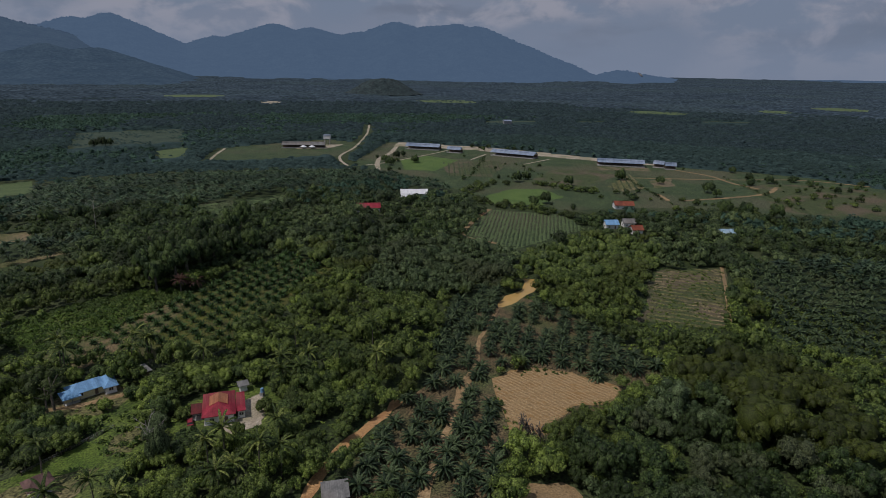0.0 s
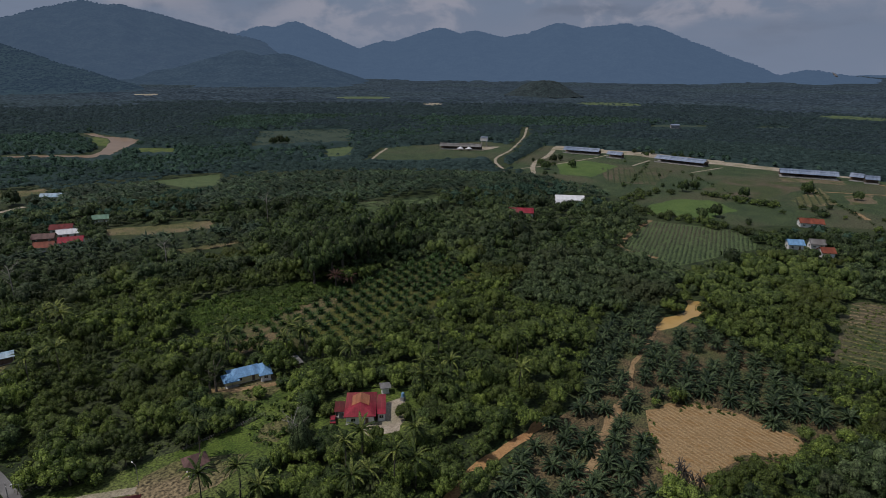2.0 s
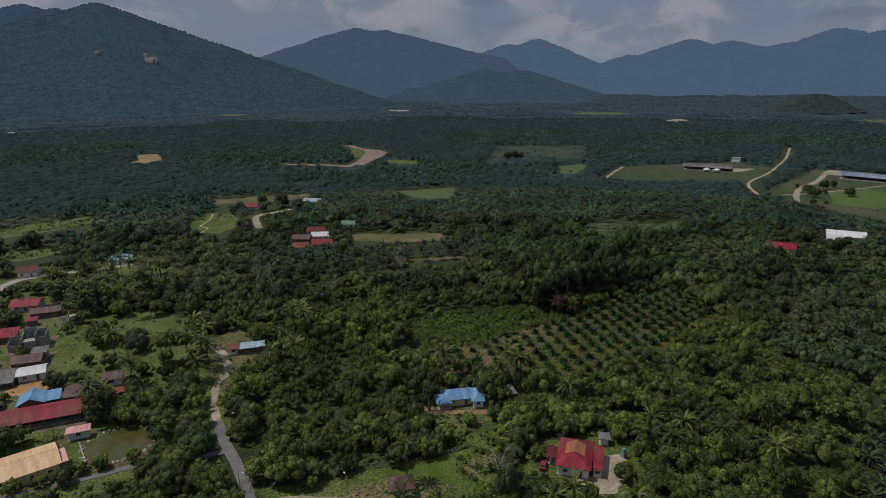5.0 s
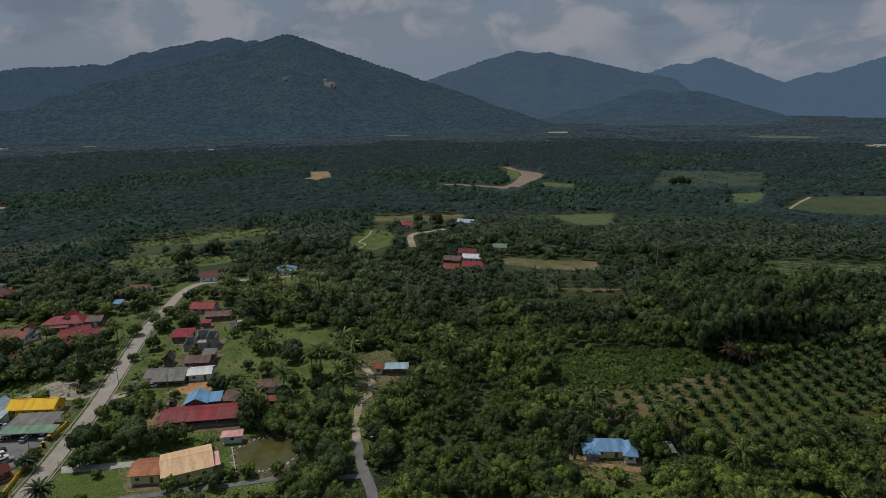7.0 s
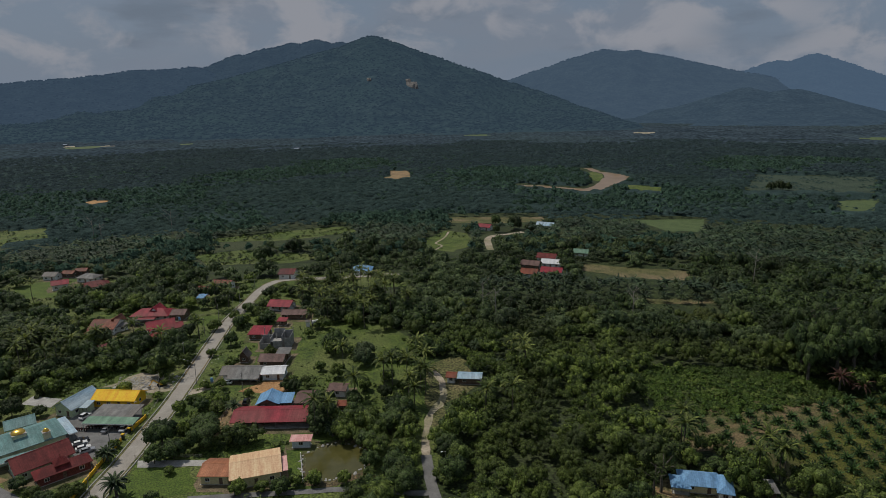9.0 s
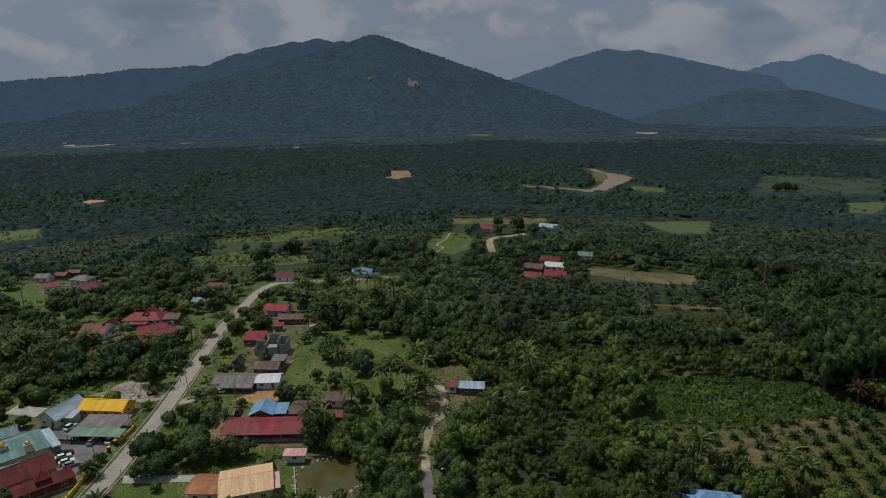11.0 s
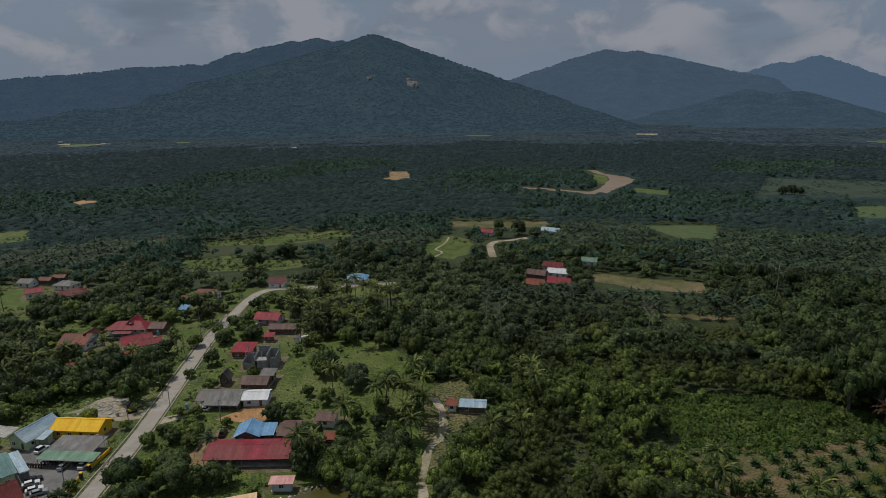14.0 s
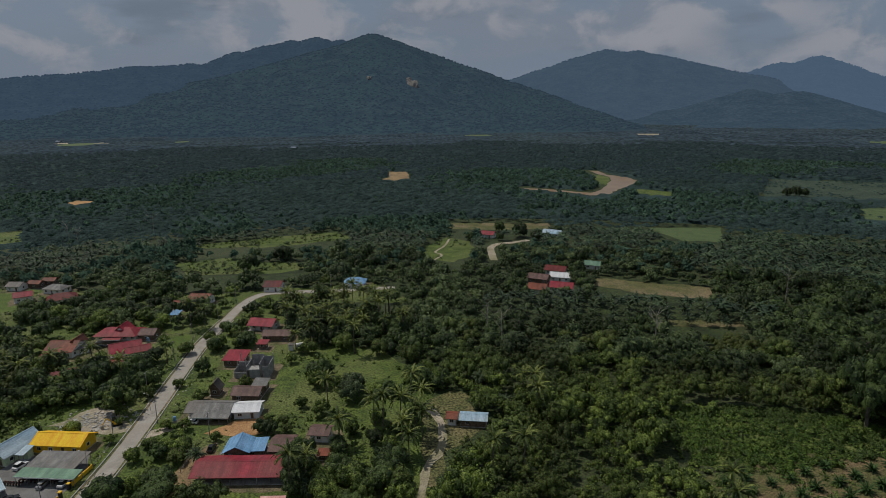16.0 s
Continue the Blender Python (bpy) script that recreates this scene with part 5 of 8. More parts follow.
W_ISLES = [
    [(-132, 276), (-128, 318), (-96, 300), (-84, 284), (-68, 280), (-62, 264), (-64, 247), (-84, 244), (-120, 246)],
    [(-50, 229), (-45, 247), (-43, 272), (-54, 286), (-64, 276), (-62, 250)],
    [(-24, 186), (-8, 180), (-6, 174), (-27, 179)],
    [(-30, 330), (-34, 350), (-58, 348), (-56, 326), (-40, 318)],
    [(-112, 330), (-104, 362), (-92, 360), (-94, 330)],
    [(-126, 352), (-112, 366), (-106, 352), (-118, 340)],
    [(4, 240), (14, 250), (22, 240), (14, 232)],
    [(0, 330), (40, 329), (58, 300), (52, 262), (34, 268), (18, 276), (4, 290)],
    [(-93, 331), (-94, 355), (-88, 393), (-53, 391), (-47, 353), (-57, 326), (-80, 324)],
    [(-172, 424), (-150, 400), (-160, 376), (-150, 342), (-135, 290), (-103, 270), (-100, 300), (-112, 330), (-140, 360)],
    [(6.8, 146), (19, 170), (30, 156), (24, 137), (22, 122), (20, 109), (0, 128), (5, 136)],
    [(1, 193), (8, 192), (6, 174), (-0.5, 173)],
    [(10, 190), (20, 184), (26, 175), (32, 170), (29, 158), (20, 150), (17, 152), (16, 162), (8, 174)],
    [(-26, 186), (-8, 178.5), (-8, 174.5), (-27, 178.5)],
    [(48, 240), (44, 262), (60, 262), (60, 236)],
    [(-20, 330), (-6, 352), (-12, 326)],
    [(33.5, 140), (35, 166), (40, 180), (46, 184), (48, 168), (40, 146)],
    [(20, 150), (27, 158), (31, 172), (24, 178), (18, 172)],
]


def free(p, margin=0.0):
    ok = np.ones(len(p), bool)
    base = np.array((-8.0, -5.0))
    for reach in (1.0, 1.035, 1.07):     # crowns lean out over the near side of open ground
        q = base + (p - base) * reach
        for poly in OPEN:
            ok &= ~inside(q, poly)
        if reach < 1.05:
            for line, w in LINES:
                ok &= ~near_line(q, line, w + margin)
    return ok


def in_any(p, polys):
    hit = np.zeros(len(p), bool)
    for poly in polys:
        hit |= inside(p, poly)
    return hit


# ---- buildings ----
FOOT = []      # ground plans that trees keep clear of


def frame_of(a, b):
    """Pose with its origin at a, x towards b, y to the left of that line."""
    ang = math.degrees(math.atan2(b[1] - a[1], b[0] - a[0]))
    return pose(a[0], a[1], 0, 0, 0, ang), math.hypot(b[0] - a[0], b[1] - a[1])


def claim(m, w, d, pad=1.5):
    FOOT.append([tuple((m @ Vector((x, y, 0)))[:2]) for x, y in ((-pad, -pad), (w + pad, -pad), (w + pad, d + pad), (-pad, d + pad))])


def window(parent, x, y, z, w, h, facing):
    """A framed window on a wall; facing: the axis and sign in which it looks."""
    f, p = Shape(), Shape()
    t = 0.06
    if facing in ("-y", "+y"):
        s = -1 if facing == "-y" else 1
        y0, y1 = sorted((y, y + s * t))
        for x0, x1, z0, z1 in ((x - w / 2, x + w / 2, z, z + 0.08), (x - w / 2, x + w / 2, z + h - 0.08, z + h), (x - w / 2, x - w / 2 + 0.08, z + 0.08, z + h - 0.08), (x + w / 2 - 0.08, x + w / 2, z + 0.08, z + h - 0.08), (x - 0.03, x + 0.03, z + 0.08, z + h - 0.08)):
            f.box(x0, x1, y0, y1, z0, z1)
        y0, y1 = sorted((y + s * 0.005, y + s * 0.03))
        p.box(x - w / 2 + 0.08, x + w / 2 - 0.08, y0, y1, z + 0.08, z + h - 0.08)
    else:
        s = -1 if facing == "-x" else 1
        x0, x1 = sorted((x, x + s * t))
        for y0, y1, z0, z1 in ((y - w / 2, y + w / 2, z, z + 0.08), (y - w / 2, y + w / 2, z + h - 0.08, z + h), (y - w / 2, y - w / 2 + 0.08, z + 0.08, z + h - 0.08), (y + w / 2 - 0.08, y + w / 2, z + 0.08, z + h - 0.08)):
            f.box(x0, x1, y0, y1, z0, z1)
        x0, x1 = sorted((x + s * 0.005, x + s * 0.03))
        p.box(x0, x1, y - w / 2 + 0.08, y + w / 2 - 0.08, z + 0.08, z + h - 0.08)
    win = part("window", f, M["white"], parent)
    part("pane", p, M["glass"], win)


def roof_part(parent, x0, x1, y0, y1, ze, rise, style, mat, th=0.14, name="roof", label=""):
    s = Shape()
    ym, xm = (y0 + y1) / 2, (x0 + x1) / 2
    if style == "x":        # ridge along x
        s.extrude([(y0, ze), (ym, ze + rise), (y1, ze), (y1, ze - th), (ym, ze + rise - th), (y0, ze - th)], x0, x1, "x")
    elif style == "y":
        s.extrude([(x0, ze), (xm, ze + rise), (x1, ze), (x1, ze - th), (xm, ze + rise - th), (x0, ze - th)], y0, y1, "y")
    elif style == "hip":
        r = min(x1 - x0, y1 - y0) / 2 * 0.85
        if x1 - x0 >= y1 - y0:
            a, b = (x0 + r, ym), (x1 - r, ym)
        else:
            a, b = (xm, y0 + r), (xm, y1 - r)
        v = [(x0, y0, ze), (x1, y0, ze), (x1, y1, ze), (x0, y1, ze), (*a, ze + rise), (*b, ze + rise)]
        v += [(p[0], p[1], p[2] - th) for p in v[:4]]
        f = ([(0, 1, 5, 4), (1, 2, 5), (2, 3, 4, 5), (3, 0, 4)] if x1 - x0 >= y1 - y0 else [(0, 1, 4), (1, 2, 5, 4), (2, 3, 5), (3, 0, 4, 5)])
        f += [(6, 7, 1, 0), (7, 8, 2, 1), (8, 9, 3, 2), (9, 6, 0, 3), (9, 8, 7, 6)]
        s.add(v, f)
    elif style == "mono":   # falls towards y0
        s.extrude([(y0, ze), (y1, ze + rise), (y1, ze + rise - th), (y0, ze - th)], x0, x1, "x")
    ob = part(name, s, mat, parent, label)
    cap = Shape()
    if style == "x":
        cap.extrude([(ym - 0.25, ze + rise - 0.03), (ym, ze + rise + 0.07), (ym + 0.25, ze + rise - 0.03), (ym, ze + rise + 0.01)], x0 - 0.03, x1 + 0.03, "x")
    elif style == "y":
        cap.extrude([(xm - 0.25, ze + rise - 0.03), (xm, ze + rise + 0.07), (xm + 0.25, ze + rise - 0.03), (xm, ze + rise + 0.01)], y0 - 0.03, y1 + 0.03, "y")
    if cap.v:
        part("ridge_cap", cap, mat, ob)
    return ob


def wall_part(parent, x0, x1, y0, y1, ze, rise, style, mat, over):
    """Walls under a roof, with gable ends that follow it."""
    s = Shape()
    top = ze - 0.10
    if style in ("x", "y"):
        half = ((y1 - y0) if style == "x" else (x1 - x0)) / 2
        lift = rise * over / (half + over) if half > 0 else 0
        a, b = (y0, y1) if style == "x" else (x0, x1)
        sec = [(a, -0.1), (b, -0.1), (b, top + lift - 0.08), ((a + b) / 2, top + rise - 0.10), (a, top + lift - 0.08)]
        s.extrude(sec, *((x0, x1) if style == "x" else (y0, y1)), style)
    elif style == "mono":
        s.extrude([(y0, -0.1), (y1, -0.1), (y1, top + rise * 0.85 - 0.08), (y0, top - 0.02)], x0, x1, "x")
    else:
        s.box(x0, x1, y0, y1, -0.1, top - 0.06)
    return part("wall", s, mat, parent)


def house(name, label, a, b, depth, ze, rise, style, roof, wall, category="house", windows=True, over=0.7, open_front=0.0, porch=0, roof_label="", group="village houses"):
    """A house whose roof has front corners a and b. open_front: depth of a posted veranda under the roof."""
    m, w = frame_of(a, b)
    ze, rise = ze * 0.88, rise * 1.22
    claim(m, w, depth)
    h = thing(name, m, label, category, group)
    roof_part(h, 0, w, 0, depth, ze, rise, style, M[roof], label=roof_label)
    y0 = max(over, open_front)
    x0, x1, y1 = over, w - over, depth - over
    wall_part(h, x0, x1, y0, y1, ze, rise, style if not open_front else "box", M[wall], over)
    part("plinth", Shape().box(x0 - 0.25, x1 + 0.25, over - 0.2, y1 + 0.25, -0.1, 0.18), M["concrete"], h)
    if open_front:
        n = max(2, int(w / 3.2))
        for i in range(n + 1):
            x = 0.4 + (w - 0.8) * i / n
            part("post", Shape().box(x - 0.07, x + 0.07, 0.35, 0.49, 0, ze - 0.12), M["pole"], h)
    if windows:
        n = max(1, int((x1 - x0) / 3.4))
        door = n // 2
        for i in range(n):
            x = x0 + (x1 - x0) * (i + 0.5) / n
            if i == door and n > 1:
                d = part("door", Shape().box(x - 0.45, x + 0.45, y0 - 0.05, y0 + 0.02, 0.18, 2.15), M["wood"], h)
                part("handle", Shape().box(x + 0.30, x + 0.36, y0 - 0.09, y0 - 0.05, 1.05, 1.2), M["pole"], d)
            else:
                window(h, x, y0, 1.0, 1.3, 1.1, "-y")
        k = max(1, int((y1 - y0) / 3.6))
        for i in range(k):
            y = y0 + (y1 - y0) * (i + 0.5) / k
            window(h, x0, y, 1.0, 1.2, 1.1, "-x")
            window(h, x1, y, 1.0, 1.2, 1.1, "+x")
    return h


def carport(name, label, a, b, depth, ze, rise, roof, group="yard roofs"):
    m, w = frame_of(a, b)
    claim(m, w, depth)
    h = thing(name, m, label, "carport", group)
    roof_part(h, 0, w, 0, depth, ze, rise, "mono", M[roof])
    n = max(2, int(w / 3.0))
    for i in range(n + 1):
        x = 0.3 + (w - 0.6) * i / n
        for y, z in ((0.3, ze - 0.12), (depth - 0.3, ze + rise - 0.15)):
            part("post", Shape().box(x - 0.06, x + 0.06, y - 0.06, y + 0.06, 0, z), M["pole"], h)
    part("fascia", Shape().box(0, w, -0.04, -0.003, ze - 0.32, ze - 0.02), M["white"], h)
    return h


# mosque compound
house("assembly_hall", "yellow assembly hall with a bright yellow metal roof", (-72.3, 219.4), (-57.2, 213.8), 8.5, 3.3, 1.7, "x", "roof_yellow", "yellowpaint", "hall")
house("hall", "pale green hall with a light blue gabled roof", (-83.2, 217.2), (-76.2, 212.8), 13.0, 3.3, 2.2, "y", "roof_paleblue", "lime", "hall")
house("hall_porch", "small pale blue roofed porch of the green hall", (-75.4, 215.6), (-72.0, 214.2), 4.5, 3.0, 0.5, "mono", "roof_paleblue", "lime", "porch", windows=False, over=0.4, open_front=2.0)
carport("carport", "open car shelter with a weathered grey sheet roof", (-69.6, 205.6), (-56.0, 201.1), 9.0, 2.9, 0.5, "roof_grey")
carport("carport", "open car shelter with a green sheet roof", (-70.7, 203.0), (-54.5, 197.2), 4.0, 2.7, 0.4, "roof_green")
mosque = house("mosque", "mosque with a wide teal metal roof and gold domes", (-88.4, 186.1), (-72.2, 195.2), 14.5, 4.2, 2.0, "hip", "roof_teal", "lime", "mosque")
for dx, dy, dz, half, r, tall, words in ((7.2, 6.1, 6.2, 1.75, 1.9, 1.05, "wide flat gold dome"), (13.4, 1.5, 6.0, 0.95, 0.85, 0.95, "small gold dome on a square turret")):
    drum = part("drum", Shape().box(dx - half, dx + half, dy - half, dy + half, dz - 2.6, dz), M["lime"], mosque, "square grey drum")
    part("cornice", Shape().box(dx - half - 0.15, dx + half + 0.15, dy - half - 0.15, dy + half + 0.15, dz + 0.003, dz + 0.12), M["concrete"], drum)
    part("dome", Shape().dome((dx, dy, dz + 0.12), r, tall, 20, 7), M["gold"], drum, words)
    part("finial", Shape().tube((dx, dy, dz + tall), (dx, dy, dz + tall + 0.9), 0.07, 0.02, 5), M["gold"], drum)
carport("veranda", "posted veranda beside the mosque with a pale blue sheet roof", (-72.0, 195.3), (-69.9, 196.5), 13.6, 3.3, 0.15, "roof_paleblue")
house("prayer_annex", "low annex with a teal metal roof", (-92.5, 204.0), (-84.5, 207.2), 8.0, 3.3, 1.4, "x", "roof_teal", "lime", "hall")
house("school_hall", "long timber hall with a dark red metal roof", (-80.2, 176.0), (-67.2, 184.1), 10.4, 3.2, 2.3, "x", "roof_maroon", "lime", "hall")
pav = house("pavilion", "dark wooden pavilion with a maroon hipped roof", (-73.8, 171.6), (-61.2, 178.2), 6.2, 3.0, 1.4, "hip", "roof_maroon", "red_wood", "pavilion")
roof_part(pav, 5.1, 8.9, 1.2, 5.0, 4.2, 1.6, "hip", M["roof_maroon"], name="lantern_roof")
part("lantern", Shape().box(5.6, 8.4, 1.7, 4.5, 3.2, 4.1), M["red_wood"], pav)
part("finial", Shape().tube((7.0, 3.1, 5.7), (7.0, 3.1, 6.6), 0.10, 0.03, 6), M["roof_rust"], pav)
part("lantern_wall", Shape().box(5.4, 8.7, 1.9, 5.1, 3.4, 4.48), M["red_wood"], pav)

# east side of the road
beige = house("bungalow", "cream bungalow with a broad beige sheet roof", (-23.2, 155.4), (-9.4, 155.8), 12.8, 3.7, 1.2, "x", "roof_beige", "cream")
house("bungalow_wing", "cream wing on stilts with a rusty orange roof", (-31.8, 160.6), (-23.4, 158.0), 9.0, 3.4, 1.0, "x", "roof_orange", "cream", "house")
roof_part(beige, 13.9, 15.4, 0.8, 7.6, 2.9, 0.5, "mono", M["roof_pink"], name="side_roof")
house("pink_shed", "pale blue shed with a pink sheet roof", (-7.2, 172.0), (-0.9, 170.4), 3.4, 3.0, 0.3, "mono", "roof_pink", "paleblue", "shed")
# dark board walls put in for the shaded inside of this open shed
house("red_shed", "long open shed with a red metal roof", (-25.2, 189.0), (-0.5, 182.5), 11.0, 3.0, 1.3, "x", "roof_red", "wood", "shed", open_front=3.5)
house("blue_house", "small house with a blue gabled sheet roof", (-17.6, 199.0), (-9.6, 197.2), 8.5, 3.0, 1.6, "y", "roof_blue", "wood", "house")
house("lean_to", "lean-to with a blue sheet roof beside the house", (-9.4, 198.2), (-5.6, 197.4), 7.0, 2.9, 0.4, "mono", "roof_blue", "wood", "shed", windows=False)
house("brown_house", "old house with a dark brown roof", (-5.0, 196.4), (1.6, 194.4), 9.5, 3.1, 1.2, "x", "roof_brown", "wood", "house")
house("brown_hut", "old timber hut with a brown sheet roof", (6.6, 202.6), (12.8, 200.1), 6.6, 3.0, 1.0, "x", "roof_brown", "white", "hut")
house("old_shack", "tiny weathered shack with a rusty roof", (8.5, 191.5), (12.0, 190.4), 3.4, 2.3, 0.4, "mono", "roof_rust", "wood", "shack")
house("grey_house", "long low house with a dark grey sheet roof", (-31.2, 227.8), (-16.6, 223.2), 9.0, 3.0, 1.4, "x", "roof_grey", "white", "house", open_front=2.4)
house("white_wing", "house wing with a white sheet roof", (-16.3, 223.4), (-7.4, 221.4), 8.0, 3.1, 1.1, "x", "roof_white", "paleblue", "house")
house("timber_house", "old timber house with rusty brown roof sheets", (-17.6, 236.4), (-7.8, 233.0), 8.0, 3.0, 1.4, "x", "roof_brown", "wood", "house")
house("grey_shack", "shack with a pale grey sheet roof", (-10.6, 242.0), (-5.4, 240.2), 5.0, 3.2, 0.6, "mono", "roof_grey", "wood", "shack")
house("dark_hut", "steep dark timber hut", (-25.2, 243.2), (-21.0, 242.0), 5.0, 2.6, 2.4, "y", "roof_dark", "wood", "hut")
house("red_cottage", "cottage with a bright red roof", (-22.4, 268.3), (-13.9, 265.5), 8.5, 3.1, 0.9, "mono", "roof_red", "wood", "house")
house("red_house", "house with a red roof and white walls by the road", (-14.5, 306.2), (-3.3, 300.8), 9.5, 3.1, 1.8, "x", "roof_red", "white", "house", open_front=2.0)
house("small_red_roof", "small red-roofed outbuilding", (-9.8, 282.4), (-5.4, 281.0), 4.0, 2.8, 0.5, "mono", "roof_red", "wood", "shed")
house("timber_house", "old timber house with a brown roof", (-8.0, 291.0), (4.0, 287.5), 8.0, 2.9, 1.2, "x", "roof_brown", "wood", "house")
house("corner_house", "house with a red roof where the road turns", (-8.4, 365.0), (1.1, 362.0), 11.0, 3.4, 1.7, "x", "roof_maroon", "white", "house")
house("blue_bungalow", "bungalow with a bright blue roof", (34.1, 359.0), (46.0, 355.5), 10.0, 3.2, 2.0, "hip", "roof_blue", "white", "house")

# unfinished block house
m, w = frame_of((-17, 256), (-4, 253.0))
claim(m, w, 11)
shell = thing("unfinished_house", m, "roofless unfinished house of grey cement blocks", "house", "village houses")
for x0, x1, y0, y1, h in ((0, 4.4, 0, 0.2, 2.4), (5.6, 9.5, 0, 0.2, 3.4), (10.4, 13, 0, 0.2, 4.6), (4.5, 4.7, 0.2, 8, 4.6), (4.7, 9.3, 7.8, 8.0, 6.2), (9.3, 9.5, 0.2, 7.8, 5.6), (0, 0.2, 0.2, 6, 3.2), (12.8, 13.0, 0.2, 7, 5.2), (0.2, 4.5, 5.8, 6.0, 4.2), (9.5, 12.8, 6.8, 7.0, 5.8)):
    part("wall", Shape().box(x0, x1, y0, y1, -0.1, h), M["block"], shell)
for i in range(5):
    for j in range(2):
        part("column", Shape().box(0.3 + i * 3.05, 0.55 + i * 3.05, 3.4 + j * 4.8, 3.65 + j * 4.8, 0, 5.6 + 0.9 * ((i + j) % 2)), M["concrete"], shell)
part("slab", Shape().box(4.7, 9.3, 0.2, 4.0, 3.0, 3.2), M["concrete"], shell)

# west side of the road
faded = house("red_bungalow", "large bungalow with a faded red roof and white walls", (-93.0, 297.6), (-81.0, 294.0), 13.0, 3.3, 2.2, "x", "roof_rust", "white", "house")
roof_part(faded, 0.6, 6.4, -3.4, 0.5, 2.2, 0.7, "mono", M["roof_red"], name="porch_roof")
for px in (0.9, 3.5, 6.1):
    part("post", Shape().box(px - 0.08, px + 0.08, -3.2, -3.04, 0, 2.1), M["white"], faded)
roof_part(faded, 7.4, 11.4, 5.0, 13.4, 3.4, 2.6, "y", M["roof_rust"], name="cross_roof")
house("bungalow_wing", "grey-roofed wing of the red bungalow", (-81.0, 296.4), (-75.6, 299.8), 8.0, 3.0, 1.0, "mono", "roof_grey", "white", "house")
villa = house("red_villa", "wide bungalow with a bright red hipped roof", (-78.0, 310.6), (-60.0, 305.6), 11.0, 3.3, 2.0, "hip", "roof_red", "white", "house", open_front=2.2)
roof_part(villa, 7.4, 13.4, 3.2, 11.2, 3.3, 3.0, "y", M["roof_red"], name="cross_roof")
part("gable_wall", Shape().extrude([(7.8, 3.0), (13.0, 3.0), (10.4, 5.6)], 3.6, 10.8, "y"), M["white"], villa)
house("brown_annex", "brown-roofed annex beside the red bungalow", (-59.6, 307.0), (-52.5, 305.0), 8.5, 3.2, 1.4, "x", "roof_brown", "wood", "house")
stepped = house("red_house", "house with stepped bright red roofs and white walls", (-66.0, 287.2), (-54.0, 290.2), 9.5, 3.4, 2.0, "x", "roof_red", "white", "house")
roof_part(stepped, 5.6, 15.4, -2.4, 4.2, 2.5, 1.7, "x", M["roof_red"], name="lower_roof")
part("lower_wall", Shape().box(6.2, 14.8, -1.8, 0.6, -0.1, 2.4), M["white"], stepped)
roof_part(stepped, 0.8, 5.0, -1.6, 4.6, 2.5, 1.6, "y", M["roof_red"], name="porch_roof")
for px in (1.1, 4.7):
    part("post", Shape().box(px - 0.09, px + 0.09, -1.4, -1.22, 0, 2.45), M["white"], stepped)
house("red_annex", "small annex with a crimson roof", (-62.2, 276.0), (-57.6, 279.6), 6.0, 3.0, 1.0, "x", "roof_red", "white", "shed")
house("red_hut", "low hut with a crimson roof", (-81.6, 270.6), (-73.4, 273.8), 4.6, 2.8, 0.9, "x", "roof_red", "wood", "hut")
house("red_house", "house with a red roof half hidden by trees", (-45.0, 353.0), (-34.6, 348.6), 9.0, 3.6, 1.8, "x", "roof_rust", "white", "house")
house("red_hut", "small house with an orange red roof", (-51.6, 348.4), (-45.4, 345.6), 5.0, 3.2, 1.2, "x", "roof_rust", "wood", "hut")
house("blue_hut", "small hut with a blue sheet roof", (-50.6, 333.0), (-46.4, 331.4), 5.0, 2.8, 0.8, "mono", "roof_blue", "wood", "hut")
house("grey_house", "small pale house with a grey roof", (-146, 409.6), (-137.6, 406.6), 8.0, 3.1, 1.5, "x", "roof_grey", "white", "house")
house("white_house", "white house with a crimson roof on a lawn", (-132.6, 382.2), (-123.8, 384.6), 8.0, 3.6, 1.6, "x", "roof_red", "white", "house")
house("red_bungalow", "wide bungalow with a dull red roof", (-114.0, 371.2), (-100.2, 375.4), 11.0, 3.2, 2.0, "hip", "roof_maroon", "white", "house")
house("grey_bungalow", "bungalow with a grey brown roof", (-124.6, 398.6), (-113.6, 393.0), 9.0, 3.1, 1.6, "hip", "roof_grey", "white", "house")
house("red_shed", "low shed with an orange red roof", (-136.6, 413.0), (-129.0, 410.0), 6.0, 3.0, 1.2, "x", "roof_rust", "wood", "shed")
house("red_shed", "low shed with an orange red roof", (-130.0, 416.0), (-122.6, 414.4), 6.0, 3.0, 1.2, "x", "roof_rust", "wood", "shed")

# along the eastern lane
hut = house("lane_hut", "small hut with a long pale blue sheet roof", (52.6, 198.4), (61.0, 195.0), 6.0, 2.9, 0.7, "x", "roof_paleblue", "wood", "hut")
house("rust_hut", "rusty-roofed end of the small hut", (48.8, 200.6), (52.4, 198.9), 5.2, 2.9, 0.8, "x", "roof_rust", "white", "hut")
gaz = thing("gazebo", pose(57.2, 94.8, 0, 0, 0, -25), "open garden gazebo with a dark brown hipped roof", "gazebo")
roof_part(gaz, -3.1, 3.1, -2.9, 2.9, 2.5, 2.0, "hip", M["roof_brown"])
for x in (-2.2, 2.2):
    for y in (-2.0, 2.0):
        part("post", Shape().box(x - 0.1, x + 0.1, y - 0.1, y + 0.1, 0, 2.4), M["wood"], gaz)
part("floor_slab", Shape().box(-2.5, 2.5, -2.3, 2.3, -0.05, 0.2), M["concrete"], gaz)
house("garden_hall", "house with a deep red hipped roof beside the lane", (31.4, 95.6), (37.6, 89.6), 6.5, 3.2, 1.6, "hip", "roof_maroon", "white", "house")

